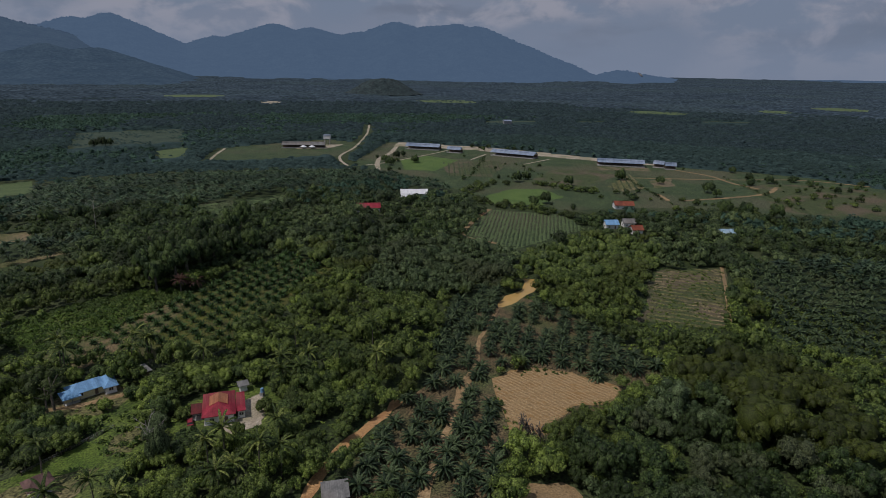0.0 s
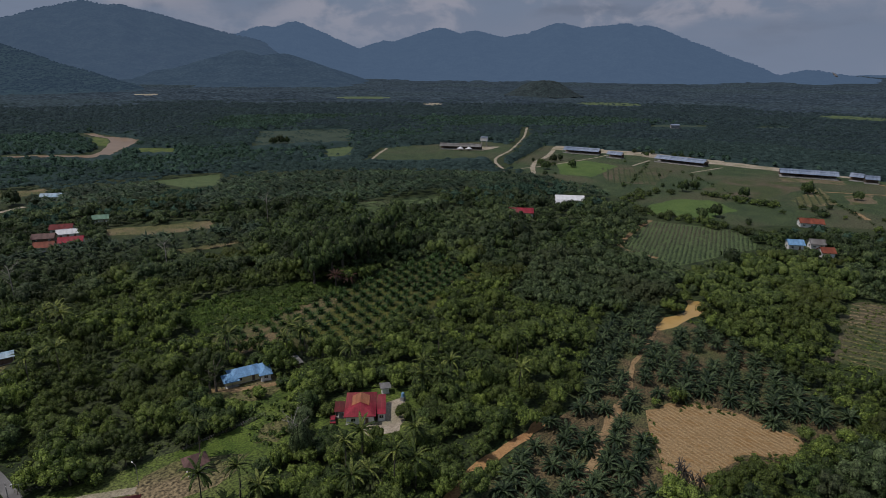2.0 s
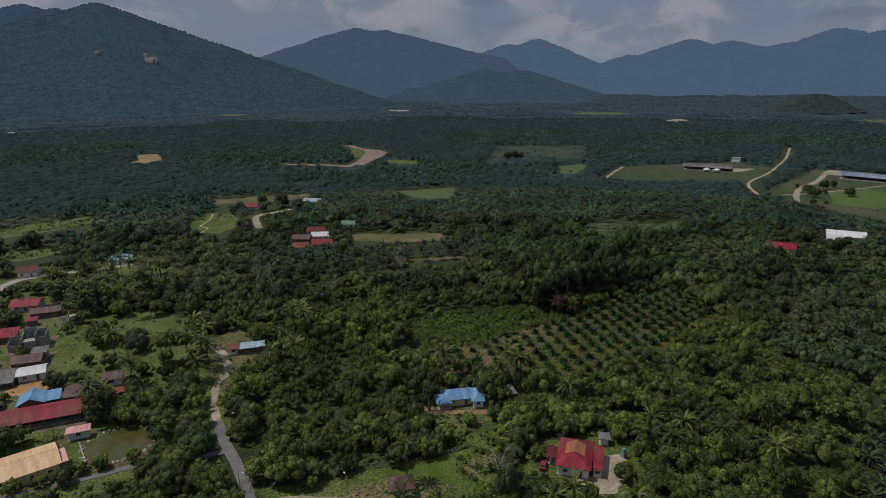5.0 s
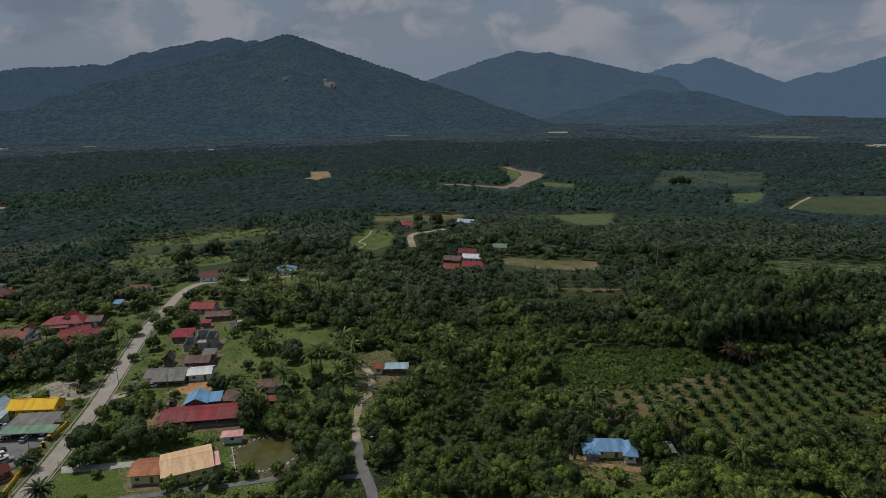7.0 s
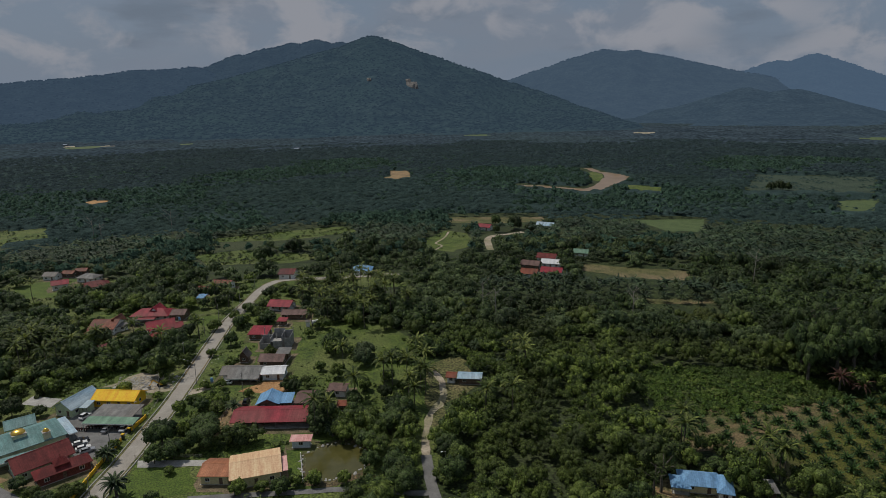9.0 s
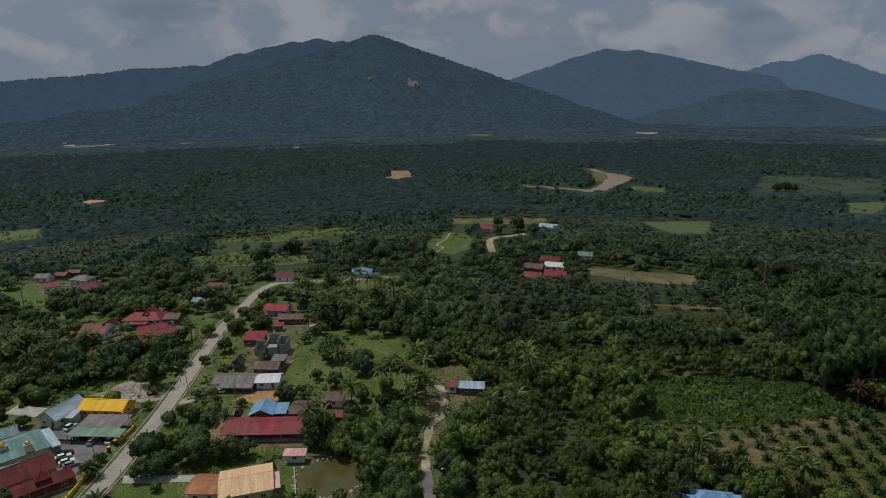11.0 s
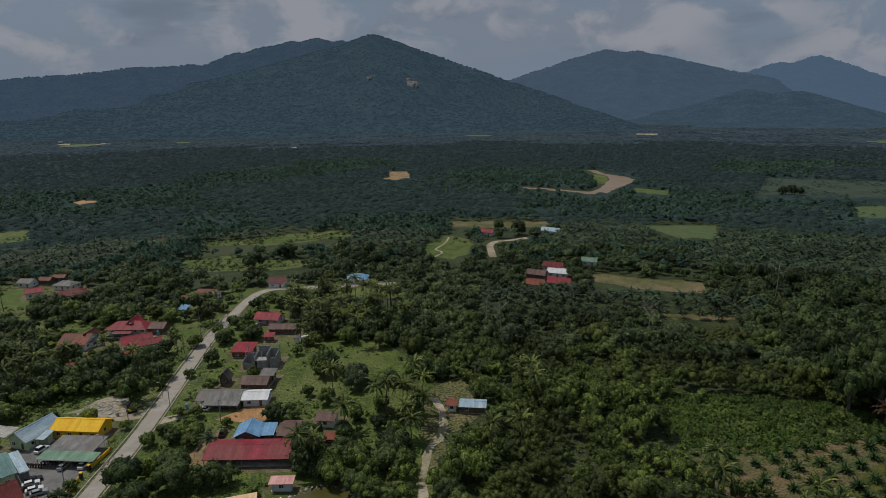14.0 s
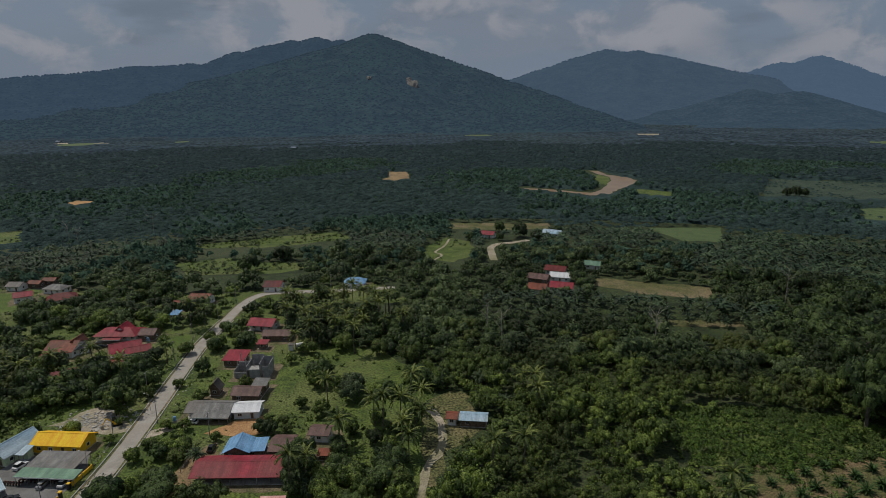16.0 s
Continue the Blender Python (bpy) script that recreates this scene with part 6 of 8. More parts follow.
# the red-roofed house and the blue-roofed house
fa, fb = (92.0, 76.0), (97.4, 68.6)
fe, fr = 3.4 * 0.88, 1.9 * 1.22
rh = house("farmhouse", "white farmhouse with a red and orange metal roof", fa, fb, 13.6, 3.4, 1.9, "hip", "roof_red", "white", "house")
w = math.hypot(fb[0] - fa[0], fb[1] - fa[1])
s = Shape()
s.extrude([(w * 0.22, fe + fr * 0.515), (w * 0.5, fe + fr + 0.06), (w * 0.78, fe + fr * 0.515), (w * 0.78, fe + fr * 0.49), (w * 0.5, fe + fr + 0.02), (w * 0.22, fe + fr * 0.49)], 4.1, 9.6, "y")
part("roof_panel", s, M["roof_orange"], rh, "faded orange upper roof sheets")
house("farmhouse_wing", "side wing with a lower red metal roof", (98.9, 69.4), (100.4, 67.4), 10.4, 3.0, 0.3, "mono", "roof_red", "white", "house", over=0.35)
house("house_porch", "dark red roofed side porch", (93.4, 80.8), (95.2, 78.4), 5.0, 2.7, 0.4, "mono", "roof_maroon", "white", "porch", windows=False, over=0.3, open_front=3.0)
house("tool_shed", "small grey-roofed tool shed", (111.2, 77.6), (113.6, 75.2), 3.2, 2.6, 0.3, "mono", "roof_grey", "white", "shed", windows=False)
house("blue_farmhouse", "pale bungalow with a bright blue metal roof", (89.4, 120.3), (98.8, 115.6), 7.2, 3.0, 1.5, "hip", "roof_blue", "cream", "house", over=1.0)
house("blue_wing", "front wing with a blue metal roof", (87.0, 120.6), (91.4, 118.2), 6.0, 2.6, 0.9, "hip", "roof_blue", "cream", "house", open_front=2.0)
house("blue_wing", "end wing with a blue hipped roof", (96.2, 114.8), (99.8, 112.4), 8.4, 2.9, 1.2, "hip", "roof_blue", "white", "house")
house("tin_shed", "small shed with a pale tin roof", (109.0, 111.4), (111.6, 110.4), 5.2, 2.4, 0.5, "mono", "roof_grey", "wood", "shed", windows=False)
house("lane_shed", "shed with a grey sheet roof by the dirt road", (73.4, 28.4), (76.8, 22.8), 5.6, 2.8, 0.8, "mono", "roof_grey", "wood", "shed", windows=False)

# far houses
for a, b, d, roof in (((150.5, 352.6), (160.5, 344.6), 9, "roof_maroon"), ((134.6, 340.0), (143.6, 332.2), 8, "roof_brown"), ((147.4, 338.2), (157.4, 331.6), 7, "roof_white"), ((126.6, 321.0), (135.0, 315.0), 9, "roof_rust"), ((138.6, 320.0), (149.0, 312.4), 10, "roof_red"), ((146.6, 459.8), (155.0, 452.4), 8, "roof_red"), ((192.6, 450.2), (203.0, 440.0), 9, "roof_paleblue"), ((178, 356), (186, 350), 6, "roof_green")):
    house("farm_house", {"roof_red": "far farmhouse with a bright red roof", "roof_maroon": "far farmhouse with a dull red roof", "roof_rust": "far farmhouse with a rusty red roof", "roof_brown": "far farmhouse with a brown roof", "roof_white": "far shed with a white sheet roof", "roof_paleblue": "far house with a pale blue roof", "roof_green": "far hut with a green roof"}[roof], a, b, d, 3.1, 1.8, "x", roof, "wood" if roof == "roof_brown" else "white", "house", group="far farmhouses")
for a, b, d, roof in (((340.5, 147.0), (348.5, 131.6), 12, "roof_red"), ((396.5, 136.0), (405.6, 116.6), 14, "roof_white"), ((386, 132), (390, 124), 7, "roof_white"), ((359.6, -17.6), (363.2, -26.0), 8, "roof_blue"), ((352, -34), (355, -41), 8, "roof_rust"), ((368, -28), (371, -36), 7, "roof_grey"), ((363, -86), (366.6, -94.4), 8, "roof_paleblue"), ((420, -20), (424, -34), 10, "roof_rust")):
    house("farm_house", {"roof_red": "far house with a bright red roof among trees", "roof_white": "far hall with a broad white roof", "roof_blue": "far house with a blue roof", "roof_rust": "far shed with a rusty roof", "roof_grey": "far hut with a grey roof", "roof_paleblue": "far house with a pale blue roof"}[roof], a, b, d, 3.4, 1.9, "x", roof, "white", "house", group="far farmhouses")


def barn(a, b, depth, roof="roof_barn", label="long open livestock barn with a pale blue metal roof"):
    m, w = frame_of(a, b)
    claim(m, w, depth, 4)
    h = thing("barn", m, label, "barn", "livestock barns")
    roof_part(h, 0, w, 0, depth, 4.0, 2.2, "x", M[roof])
    roof_part(h, 0, w, depth * 0.38, depth * 0.62, 6.0, 1.1, "x", M[roof], name="ridge_vent")
    n = int(w / 6)
    for i in range(n + 1):
        x = 0.3 + (w - 0.6) * i / n
        for y in (0.4, depth - 0.4):
            part("post", Shape().box(x - 0.12, x + 0.12, y - 0.12, y + 0.12, 0, 3.9), M["pole"], h)
    # dark board added at the back for the shade inside the open barn
    part("back_wall", Shape().box(0.3, w - 0.3, depth - 0.62, depth - 0.55, 0, 3.6), M["wood"], h)
    part("low_wall", Shape().box(0.3, w - 0.3, 0.5, 0.65, -0.1, 1.1), M["concrete"], h)
    part("floor_slab", Shape().box(0.2, w - 0.2, 0.3, depth - 0.3, -0.1, 0.12), M["concrete"], h)


barn((648, 229.5), (652, 189), 14)
barn((642, 126), (634, 75.5), 15)
barn((619, 7), (625, -40), 15)
barn((632, -47), (630, -58), 8, label="short barn with a pale blue metal roof")
barn((623, -59), (624, -70), 8, label="short barn with a pale blue metal roof")
barn((642, 177), (641, 160), 9, label="short barn with a pale blue metal roof")
barn((593, 361), (611, 315), 11, label="long low farm building with a grey metal roof", roof="roof_grey")
tower = thing("water_tower", pose(646, 330, 0, 0, 0, 20), "pale water tower on a tall frame", "tower")
for x in (-3, 3):
    for y in (-3, 3):
        part("leg", Shape().box(x - 0.3, x + 0.3, y - 0.3, y + 0.3, 0, 7), M["concrete"], tower)
part("tank", Shape().box(-4, 4, -4, 4, 7, 11), M["white"], tower)
part("tank_roof", Shape().box(-4.3, 4.3, -4.3, 4.3, 11.003, 11.4), M["roof_barn"], tower)
for x, y in ((599, 336), (603, 327)):
    t = thing("tent", pose(x, y, 0), "white peaked tent beside the farm building", "tent", "farm tents")
    roof_part(t, -3, 3, -3, 3, 2.4, 2.0, "hip", M["roof_white"], name="canopy")
    for px in (-2.7, 2.7):
        for py in (-2.7, 2.7):
            part("pole", Shape().box(px - 0.05, px + 0.05, py - 0.05, py + 0.05, 0, 2.35), M["pole"], t)


# ---- planting ----
def clear_of_houses(p):
    ok = np.ones(len(p), bool)
    for reach in ((1.0, 1.02) if len(p) > 1 else (1.0,)):
        q = (-8.0, -5.0) + (p + (8.0, 5.0)) * reach
        for poly in FOOT:
            ok &= ~inside(q, poly)
    return ok


wood = grid(-420, 760, -520, 900, 4.9, 1.7)
wood = wood[overlooked(wood, 84, 560)]
wood = wood[free(wood) & clear_of_houses(wood)]
palmy = in_any(wood, [PALM_NEAR, PALM_STRIP, PALM_EAST, PALM_MID, PALM_FARM, YOUNG])
dist = np.hypot(wood[:, 0] + 8, wood[:, 1] + 5)
mix = lows(wood, 95.0, 3.0)
wild_palm = (dist > 440) & (mix > 0.16 - (dist - 440) / 330)
in_village = inside(wood, VILLAGE) & ~in_any(wood, W_ISLES)
keep = ~palmy & ~wild_palm & ~in_village
thin = rng.uniform(size=len(wood)) < np.where(dist > 330, 0.62, 0.86)
trees = wood[keep & thin]
tdist = dist[keep & thin]
kind = np.zeros(len(trees), int)
tone = lows(trees, 42.0, 12.0) + rng.normal(0, 0.16, len(trees))
tone[inside(trees, LUSH)] += 0.22
kind[tone < -0.14] = 1
kind[(tone > 0.24)] = 2
deep = inside(trees, TALLWOOD)
south = inside(trees, SOUTHWOOD)
kind[south] = 5
kind[south & (rng.uniform(size=len(trees)) < 0.45)] = 3
kind[inside(trees, BRIGHT)] = 2
kind[inside(trees, GREYWOOD)] = 3
kind[deep] = 5
kind[inside(trees, BAMBOO)] = 4
kind[(tdist > 300) & (kind == 2) & ~inside(trees, BRIGHT)] = 0
KINDS = ["leaf", "leaf_dark", "leaf_bright", "leaf_grey", "leaf_olive", "leaf_deep"]
size = rng.gamma(7.0, 0.40, len(trees)) * 0.92 + 0.6
size = np.clip(size, 1.9, 6.4)
size[kind == 4] *= 1.35
size[deep] *= 1.5
size[south] *= 1.15
giant = (rng.uniform(size=len(trees)) < 0.035)
size[giant] *= 1.35
size[tdist > 265] = np.clip(size[tdist > 265], 1.9, 6.2)
lift = size * rng.uniform(0.15, 0.55, len(trees)) + 0.2
tall = rng.uniform(0.85, 1.35, len(trees))

# the nearest stand of single trees, each with its trunk
stand = np.argsort(np.hypot(trees[:, 0] - 60, trees[:, 1] - 95))[:50]
single = np.zeros(len(trees), bool)
single[stand] = True
TREE_LABELS = ["broad-leaved tree with a dense green crown", "dark green broad-leaved tree with a rounded crown", "bright green young tree with a loose crown", "grey green tree with a thin crown", "olive green feathery tree", "tall dark green forest tree"]
crown_mesh = {}
for k, m in enumerate(KINDS):
    for i, (v, q, t) in enumerate(CROWN_NEAR):
        crown_mesh[k, i] = mesh_np("crown", v, q, t, mats=(M[m],))
dense_mesh = {(k, i): mesh_np("crown", v, q, t, mats=(M["leaf_deep" if m == "leaf_dark" else m],)) for k, m in enumerate(KINDS) for i, (v, q, t) in enumerate(CROWN_DENSE)}
trunk_mesh = [trunk_shape(1.0, 0.06, i).mesh("trunk", M["bark"]) for i in range(3)]


def plant(name, label, x, y, r, z, squash, crown_me, trunk_me, category="tree", group="broad-leaved trees", turn=0.0, trunk_h=None):
    t = thing(name, pose(x, y, 0, 0, 0, turn), label, category, group)
    c = part("crown", crown_me, None, t)
    c.location, c.scale = (0, 0, z), (r, r, r * squash)
    k = part("trunk", trunk_me, None, t)
    h = trunk_h or (z + r * 0.55)
    k.scale = (h, h, h)
    return t


for i in np.where(single)[0]:
    plant("tree", TREE_LABELS[kind[i]], trees[i, 0], trees[i, 1], size[i], lift[i], tall[i], crown_mesh[kind[i], int(rng.integers(0, 6))], trunk_mesh[int(rng.integers(0, 3))], turn=float(rng.uniform(0, 360)))

# trees of the village, one by one
LAWNS = [[(-51, 168), (-49, 175), (-35, 170.5), (-32, 158), (-50, 158)], [(-80, 210), (-78, 187), (-70, 180), (-63, 184), (-57, 195), (-54, 206), (-55, 214), (-72, 218)], [(-27, 205), (-6, 223), (-7, 211), (-20, 186), (-31, 188)], POND, [(-73, 236), (-61, 246), (-46, 240), (-46, 222), (-66, 232)], [(-52, 309), (-38, 308), (-36, 297), (-40, 292), (-50, 300)], [(-158, 400), (-139, 408), (-118, 380), (-124, 368), (-145, 370)], [(-97, 230), (-86, 224), (-84, 230), (-95, 236)], [(-50, 180), (-28, 174), (-28, 169), (-50, 174)], [(-8, 172), (-4, 171), (-4, 155), (-8, 156)], HUTYARD]
NAMED = [(-44.5, 186, 5.6, 1), (-32, 181, 5.6, 1), (-40, 177, 4.0, 1), (-29, 264, 3.4, 1), (-25, 289, 4.0, 0), (-14, 287, 4.4, 1), (2, 181, 4.2, 1), (13, 244, 4.8, 1), (23, 226, 4.4, 3), (-30, 221, 2.3, 0), (-4, 211, 3.0, 1), (-34, 210, 2.8, 0), (-39, 213, 2.2, 2), (-29, 208, 2.0, 0), (-10, 150.5, 2.9, 1), (-21, 153.5, 2.6, 0), (-15, 153, 2.2, 0), (-1, 152, 2.4, 0), (6.6, 150, 2.2, 0), (21, 175, 3.2, 1), (-42, 206, 2.6, 0), (-88, 236, 3.4, 0), (-100, 216, 3.0, 1), (-106, 222, 2.6, 0), (-62, 166, 2.2, 0), (-68, 163, 2.4, 1), (-57, 159, 2.0, 0), (-80.5, 175.5, 2.6, 1), (-40, 169, 1.7, 2), (-74, 306, 3.2, 1), (-96, 306, 4.2, 0), (-100, 322, 4.6, 1), (-108, 358, 4.8, 1), (-118, 352, 4.0, 0), (-45, 330, 5.0, 1), (-40, 340, 4.4, 1), (-33, 336, 4.0, 0), (-48, 300, 2.6, 0), (-54, 318, 3.2, 0), (-37, 286, 3.6, 0), (4, 264, 2.6, 0), (12, 272, 3.0, 0), (40, 110, 2.2, 0), (49, 103, 1.8, 0), (68, 92, 2.0, 0), (72, 96, 1.8, 2), (80, 92, 1.8, 0), (54, 86, 2.6, 0), (47, 94, 1.8, 1), (86, 128, 2.6, 0), (90, 108, 2.4, 0), (98, 106, 2.8, 1), (-12, 246, 2.0, 0), (0, 216, 2.2, 0), (6, 226, 2.4, 2), (30, 240, 3.0, 0), (36, 226, 3.2, 1), (20, 204, 2.8, 0), (26, 196, 3.0, 1), (-36, 254, 2.2, 0), (-3, 330, 3.6, 0), (8, 344, 3.2, 1), (24, 346, 3.4, 0)]
NAMED += [(93, 91, 4.2, 1), (98, 93, 3.6, 1), (89, 92, 3.2, 0), (75.5, 76, 3.6, 3), (83, 70, 3.6, 1), (95, 84.5, 2.2, 2), (72, 80, 2.4, 0), (79, 106, 3.0, 0), (71, 112, 3.6, 1), (70, 104, 3.2, 0), (105, 64, 3.0, 0), (92, 64, 2.4, 0), (110, 90, 3.4, 1), (116, 86, 3.0, 0), (85, 63, 3.0, 0), (89, 60, 2.6, 1), (75, 90, 1.6, 0), (112, 96, 3.4, 0), (105, 126, 3.0, 1), (110, 122, 3.2, 1), (100, 130, 3.0, 0)]
NAMED += [(-98, 227, 2.8, 1), (-92, 238, 3.6, 0), (-76, 233, 2.6, 0), (-73.6, 167.6, 2.4, 0), (-70.4, 165.2, 2.2, 1), (-45, 176, 3.2, 1), (6, 186, 3.6, 1), (14, 186, 3.4, 1), (16, 178, 3.4, 0), (22, 176, 3.2, 1), (30, 192, 2.6, 0), (30, 174, 3.2, 1), (24, 157, 3.0, 1), (-30, 190, 2.4, 0), (-35, 195, 2.6, 2), (-38, 190, 3.0, 0), (-6, 153, 2.2, 0)]
NAMED += [(-109, 343, 4.2, 1), (-116, 348, 4.4, 1), (-105, 349, 4.2, 0), (-92, 341, 4.4, 1), (-86, 333, 4.0, 0), (-82, 351, 4.6, 1), (-75, 353, 4.2, 0), (-60, 338, 4.2, 1), (-60, 352, 4.0, 1), (-52, 324, 4.0, 0), (-69, 288, 2.6, 0), (-51, 273, 4.2, 1), (-48, 281, 4.0, 1), (-49, 254, 4.0, 1), (-53, 247, 4.0, 0), (-59, 248, 4.0, 1), (-21, 304, 3.6, 1), (-14, 290, 3.6, 1), (-29, 297, 3.0, 0), (-24, 311, 2.8, 2), (12, 218, 3.2, 0), (29, 209, 3.4, 0), (37, 226, 3.0, 0), (32, 228, 3.2, 0), (9, 273, 2.8, 0), (0, 327, 3.6, 1), (-6, 340, 3.4, 0), (56, 232, 3.4, 1), (-43, 360, 4.4, 1), (-32, 362, 4.0, 1), (-24, 366, 3.6, 0), (14, 370, 4.0, 1), (26, 368, 3.8, 0), (-62, 366, 4.2, 1), (-70, 372, 4.0, 0), (-86, 380, 3.6, 0)]
NAMED += [(77.8, 120.5, 3.4, 1), (78.7, 114.4, 3.0, 1), (72.4, 108.2, 3.2, 1), (69, 114, 3.4, 1), (75, 127, 3.6, 0), (72, 120, 3.2, 1), (66, 119, 3.0, 0), (64, 108, 2.8, 1), (114.2, 120.7, 3.4, 0), (110.2, 119.9, 3.0, 1), (117, 126, 2.6, 1), (108, 104, 3.4, 1), (104, 101, 3.2, 1), (108, 97, 3.0, 0), (101, 98, 3.4, 1), (88.3, 87.5, 3.0, 3), (82.3, 84, 3.4, 3), (84.5, 88.5, 2.6, 1), (75.9, 79.6, 2.2, 0), (81.1, 72.1, 3.2, 1), (76.9, 66, 3.0, 0), (91.6, 57.7, 2.8, 0), (90.6, 52.7, 3.0, 1), (101.2, 55.7, 3.0, 0), (90.4, 45.7, 2.6, 0), (107, 58, 2.8, 1), (113, 62, 3.0, 0), (119, 68, 3.0, 1), (122, 78, 3.2, 0), (120, 84, 3.0, 1), (95, 50, 2.8, 0), (84, 44, 2.4, 0), (121.7, -29, 3.4, 0), (116.4, -31.1, 3.2, 1), (121.1, -36.7, 3.6, 0), (120.5, -42.6, 3.2, 3), (118.6, -48.3, 3.4, 0), (112, -24, 3.4, 1), (114, -20, 3.0, 1), (108, -22, 2.8, 0), (130.4, -47, 3.4, 3), (104.4, -31.9, 2.6, 0)]
ISLE_TREES = grid(-172, 60, 108, 424, 6.6, 2.2, 0.5)
ISLE_TREES = ISLE_TREES[in_any(ISLE_TREES, W_ISLES) & free(ISLE_TREES) & clear_of_houses(ISLE_TREES) & overlooked(ISLE_TREES, 84, 480)]
NAMED += [(x, y, 2.9 + 2.9 * random.random() ** 1.6, random.choice((0, 1, 1))) for x, y in ISLE_TREES[rng.permutation(len(ISLE_TREES))[:95]]]
LOOSE = grid(-125, 52, 145, 370, 8.0, 3.6, 0.2)
LOOSE = LOOSE[inside(LOOSE, VILLAGE) & free(LOOSE, 1.0) & clear_of_houses(LOOSE) & (lows(LOOSE, 30.0, 61.0) > 0.0) & ~in_any(LOOSE, LAWNS)]
NAMED += [(x, y, random.uniform(1.5, 3.2), random.choice((0, 0, 1, 2))) for x, y in LOOSE[:110]]
BIG = [(-118, 359, 5), (-106.6, 342, 5), (-96, 359, 5), (-93, 373, 5), (-68, 376, 6), (-59, 373, 6), (-50, 350, 5), (-27.5, 342.5, 6.2), (-17, 410, 7), (-16, 377, 6), (4, 435, 7), (-29.6, 264.7, 4.5), (-19.8, 301, 4), (-14, 285, 4), (-26.5, 285.4, 3.5), (-51, 263, 5.5), (-50.7, 274, 5), (-53.4, 256, 5), (-46.5, 256, 4.6), (-29.6, 220, 2.8), (-4, 210.7, 3.4), (13, 246, 4.5), (-52, 325, 4), (-42.6, 331, 4), (-67, 259, 4.5), (-88, 266, 5), (-102, 295, 5), (-76, 255, 4.5), (-76, 234, 4.2), (-45, 195.8, 4.4), (-32, 187.8, 5), (-39, 211, 3.2), (-35, 206, 2.8), (-28, 206.6, 2.8), (-96, 220, 4), (-21, 179, 3.5), (3.3, 185, 5), (14.3, 181.6, 4.6), (13, 195, 3), (15.6, 166.8, 3.8), (14.6, 155.8, 3.2), (28, 182, 5), (23.7, 174, 4.6), (25, 157, 4.4), (21, 149, 5), (21, 142.3, 5), (11.7, 139, 4.6), (38.7, 168, 5), (37, 154, 4.6), (35, 143, 4.6)]
BIG = [b for b in BIG if min(math.hypot(b[0] - n[0], b[1] - n[1]) for n in NAMED) > 2.6 and not near_line(np.array([b[:2]]), ROAD, 5.0)[0]]
NAMED += [(x, y, r, 1) for x, y, r in BIG]
GROUNDS = [(36, 98), (47, 109), (58, 107), (80, 98), (90, 94), (86, 86), (70, 86), (62, 80), (50, 80)]
NAMED = [n for n in NAMED if not in_any(np.array([n[:2]]), [GROUNDS, MEADOW_B, MEADOW_C, TRACK_STRIP])[0]]
NAMED += [(24.3, 233, 4.6, 3), (12.5, 246, 4.2, 1), (48.2, 229.7, 4.8, 1), (53, 227, 4.2, 1), (15, 196.4, 2.8, 1), (27.3, 179, 4.4, 1), (25.4, 271.7, 4.6, 0), (35.5, 297, 5, 1), (38.3, 262, 4.2, 0), (48, 276, 4.6, 1)]
NAMED += [(x, y, r, k) for x, y, r, k in ((78.2, 71, 3.6, 1), (83.7, 74, 3.2, 1), (65, 79.5, 2.8, 1), (70, 78.2, 3, 0), (68, 67.3, 3, 0), (66.7, 62, 2.8, 1), (58.4, 73.6, 2.6, 1), (63.5, 66.5, 2.6, 0), (72, 61.7, 3, 1), (86.8, 59, 3, 0), (93.7, 84, 2.4, 2), (75.4, 105, 3.2, 1), (70, 107, 3.4, 1), (65.3, 106, 3, 1), (97, 92, 3.4, 1), (120.5, 80, 3, 2), (131, 89, 3.2, 2), (147, 98, 3.6, 2))]
NAMED.sort(key=lambda p: math.hypot(p[0] + 8, p[1] + 5))
back = np.array(NAMED[240:])
for k, words in enumerate(("rounded green trees among the village houses", "dark rounded trees among the village houses", "bright young trees among the village houses", "grey green trees among the village houses")):
    b = back[back[:, 3] == k]
    b = b[clear_of_houses(b[:, :2])]
    scatter("village_trees", words, "trees", b[:, :2], CROWN_DENSE, b[:, 2], M[("leaf", "leaf_deep", "leaf_bright", "leaf_grey")[k]], b[:, 2] * 0.28, rng.uniform(0.95, 1.3, len(b)))
for x, y, r, k in NAMED[:240]:
    if not clear_of_houses(np.array([(x, y)]))[0]:
        x, y = x + 2.0, y - 2.5
    plant("tree", TREE_LABELS[k], x, y, r, r * 0.28, random.uniform(0.95, 1.3), dense_mesh[k, random.randrange(4)], trunk_mesh[random.randrange(3)], turn=random.uniform(0, 360))
for x, y, r in ((520, 547, 7.5), (525, 541, 5.5), (514, 552, 6), (497, 22, 6), (545, -18.6, 6.5), (497, 67, 6), (538.6, -53, 5), (513.6, -90.5, 6.5), (496, -95.3, 5), (582.5, -147, 5), (631, -122, 4.4), (534, 201.6, 6), (551.6, 214.6, 5), (579.6, 212.8, 5), (560, 185, 5), (420, 30, 6), (437, -95, 7), (434, -108, 7), (435, -128, 7)):
    r *= 0.82
    plant("lone_tree", "tall lone tree standing over open ground", x, y, r, r * 0.12, 1.5, dense_mesh[1, random.randrange(4)], trunk_mesh[1], group="")

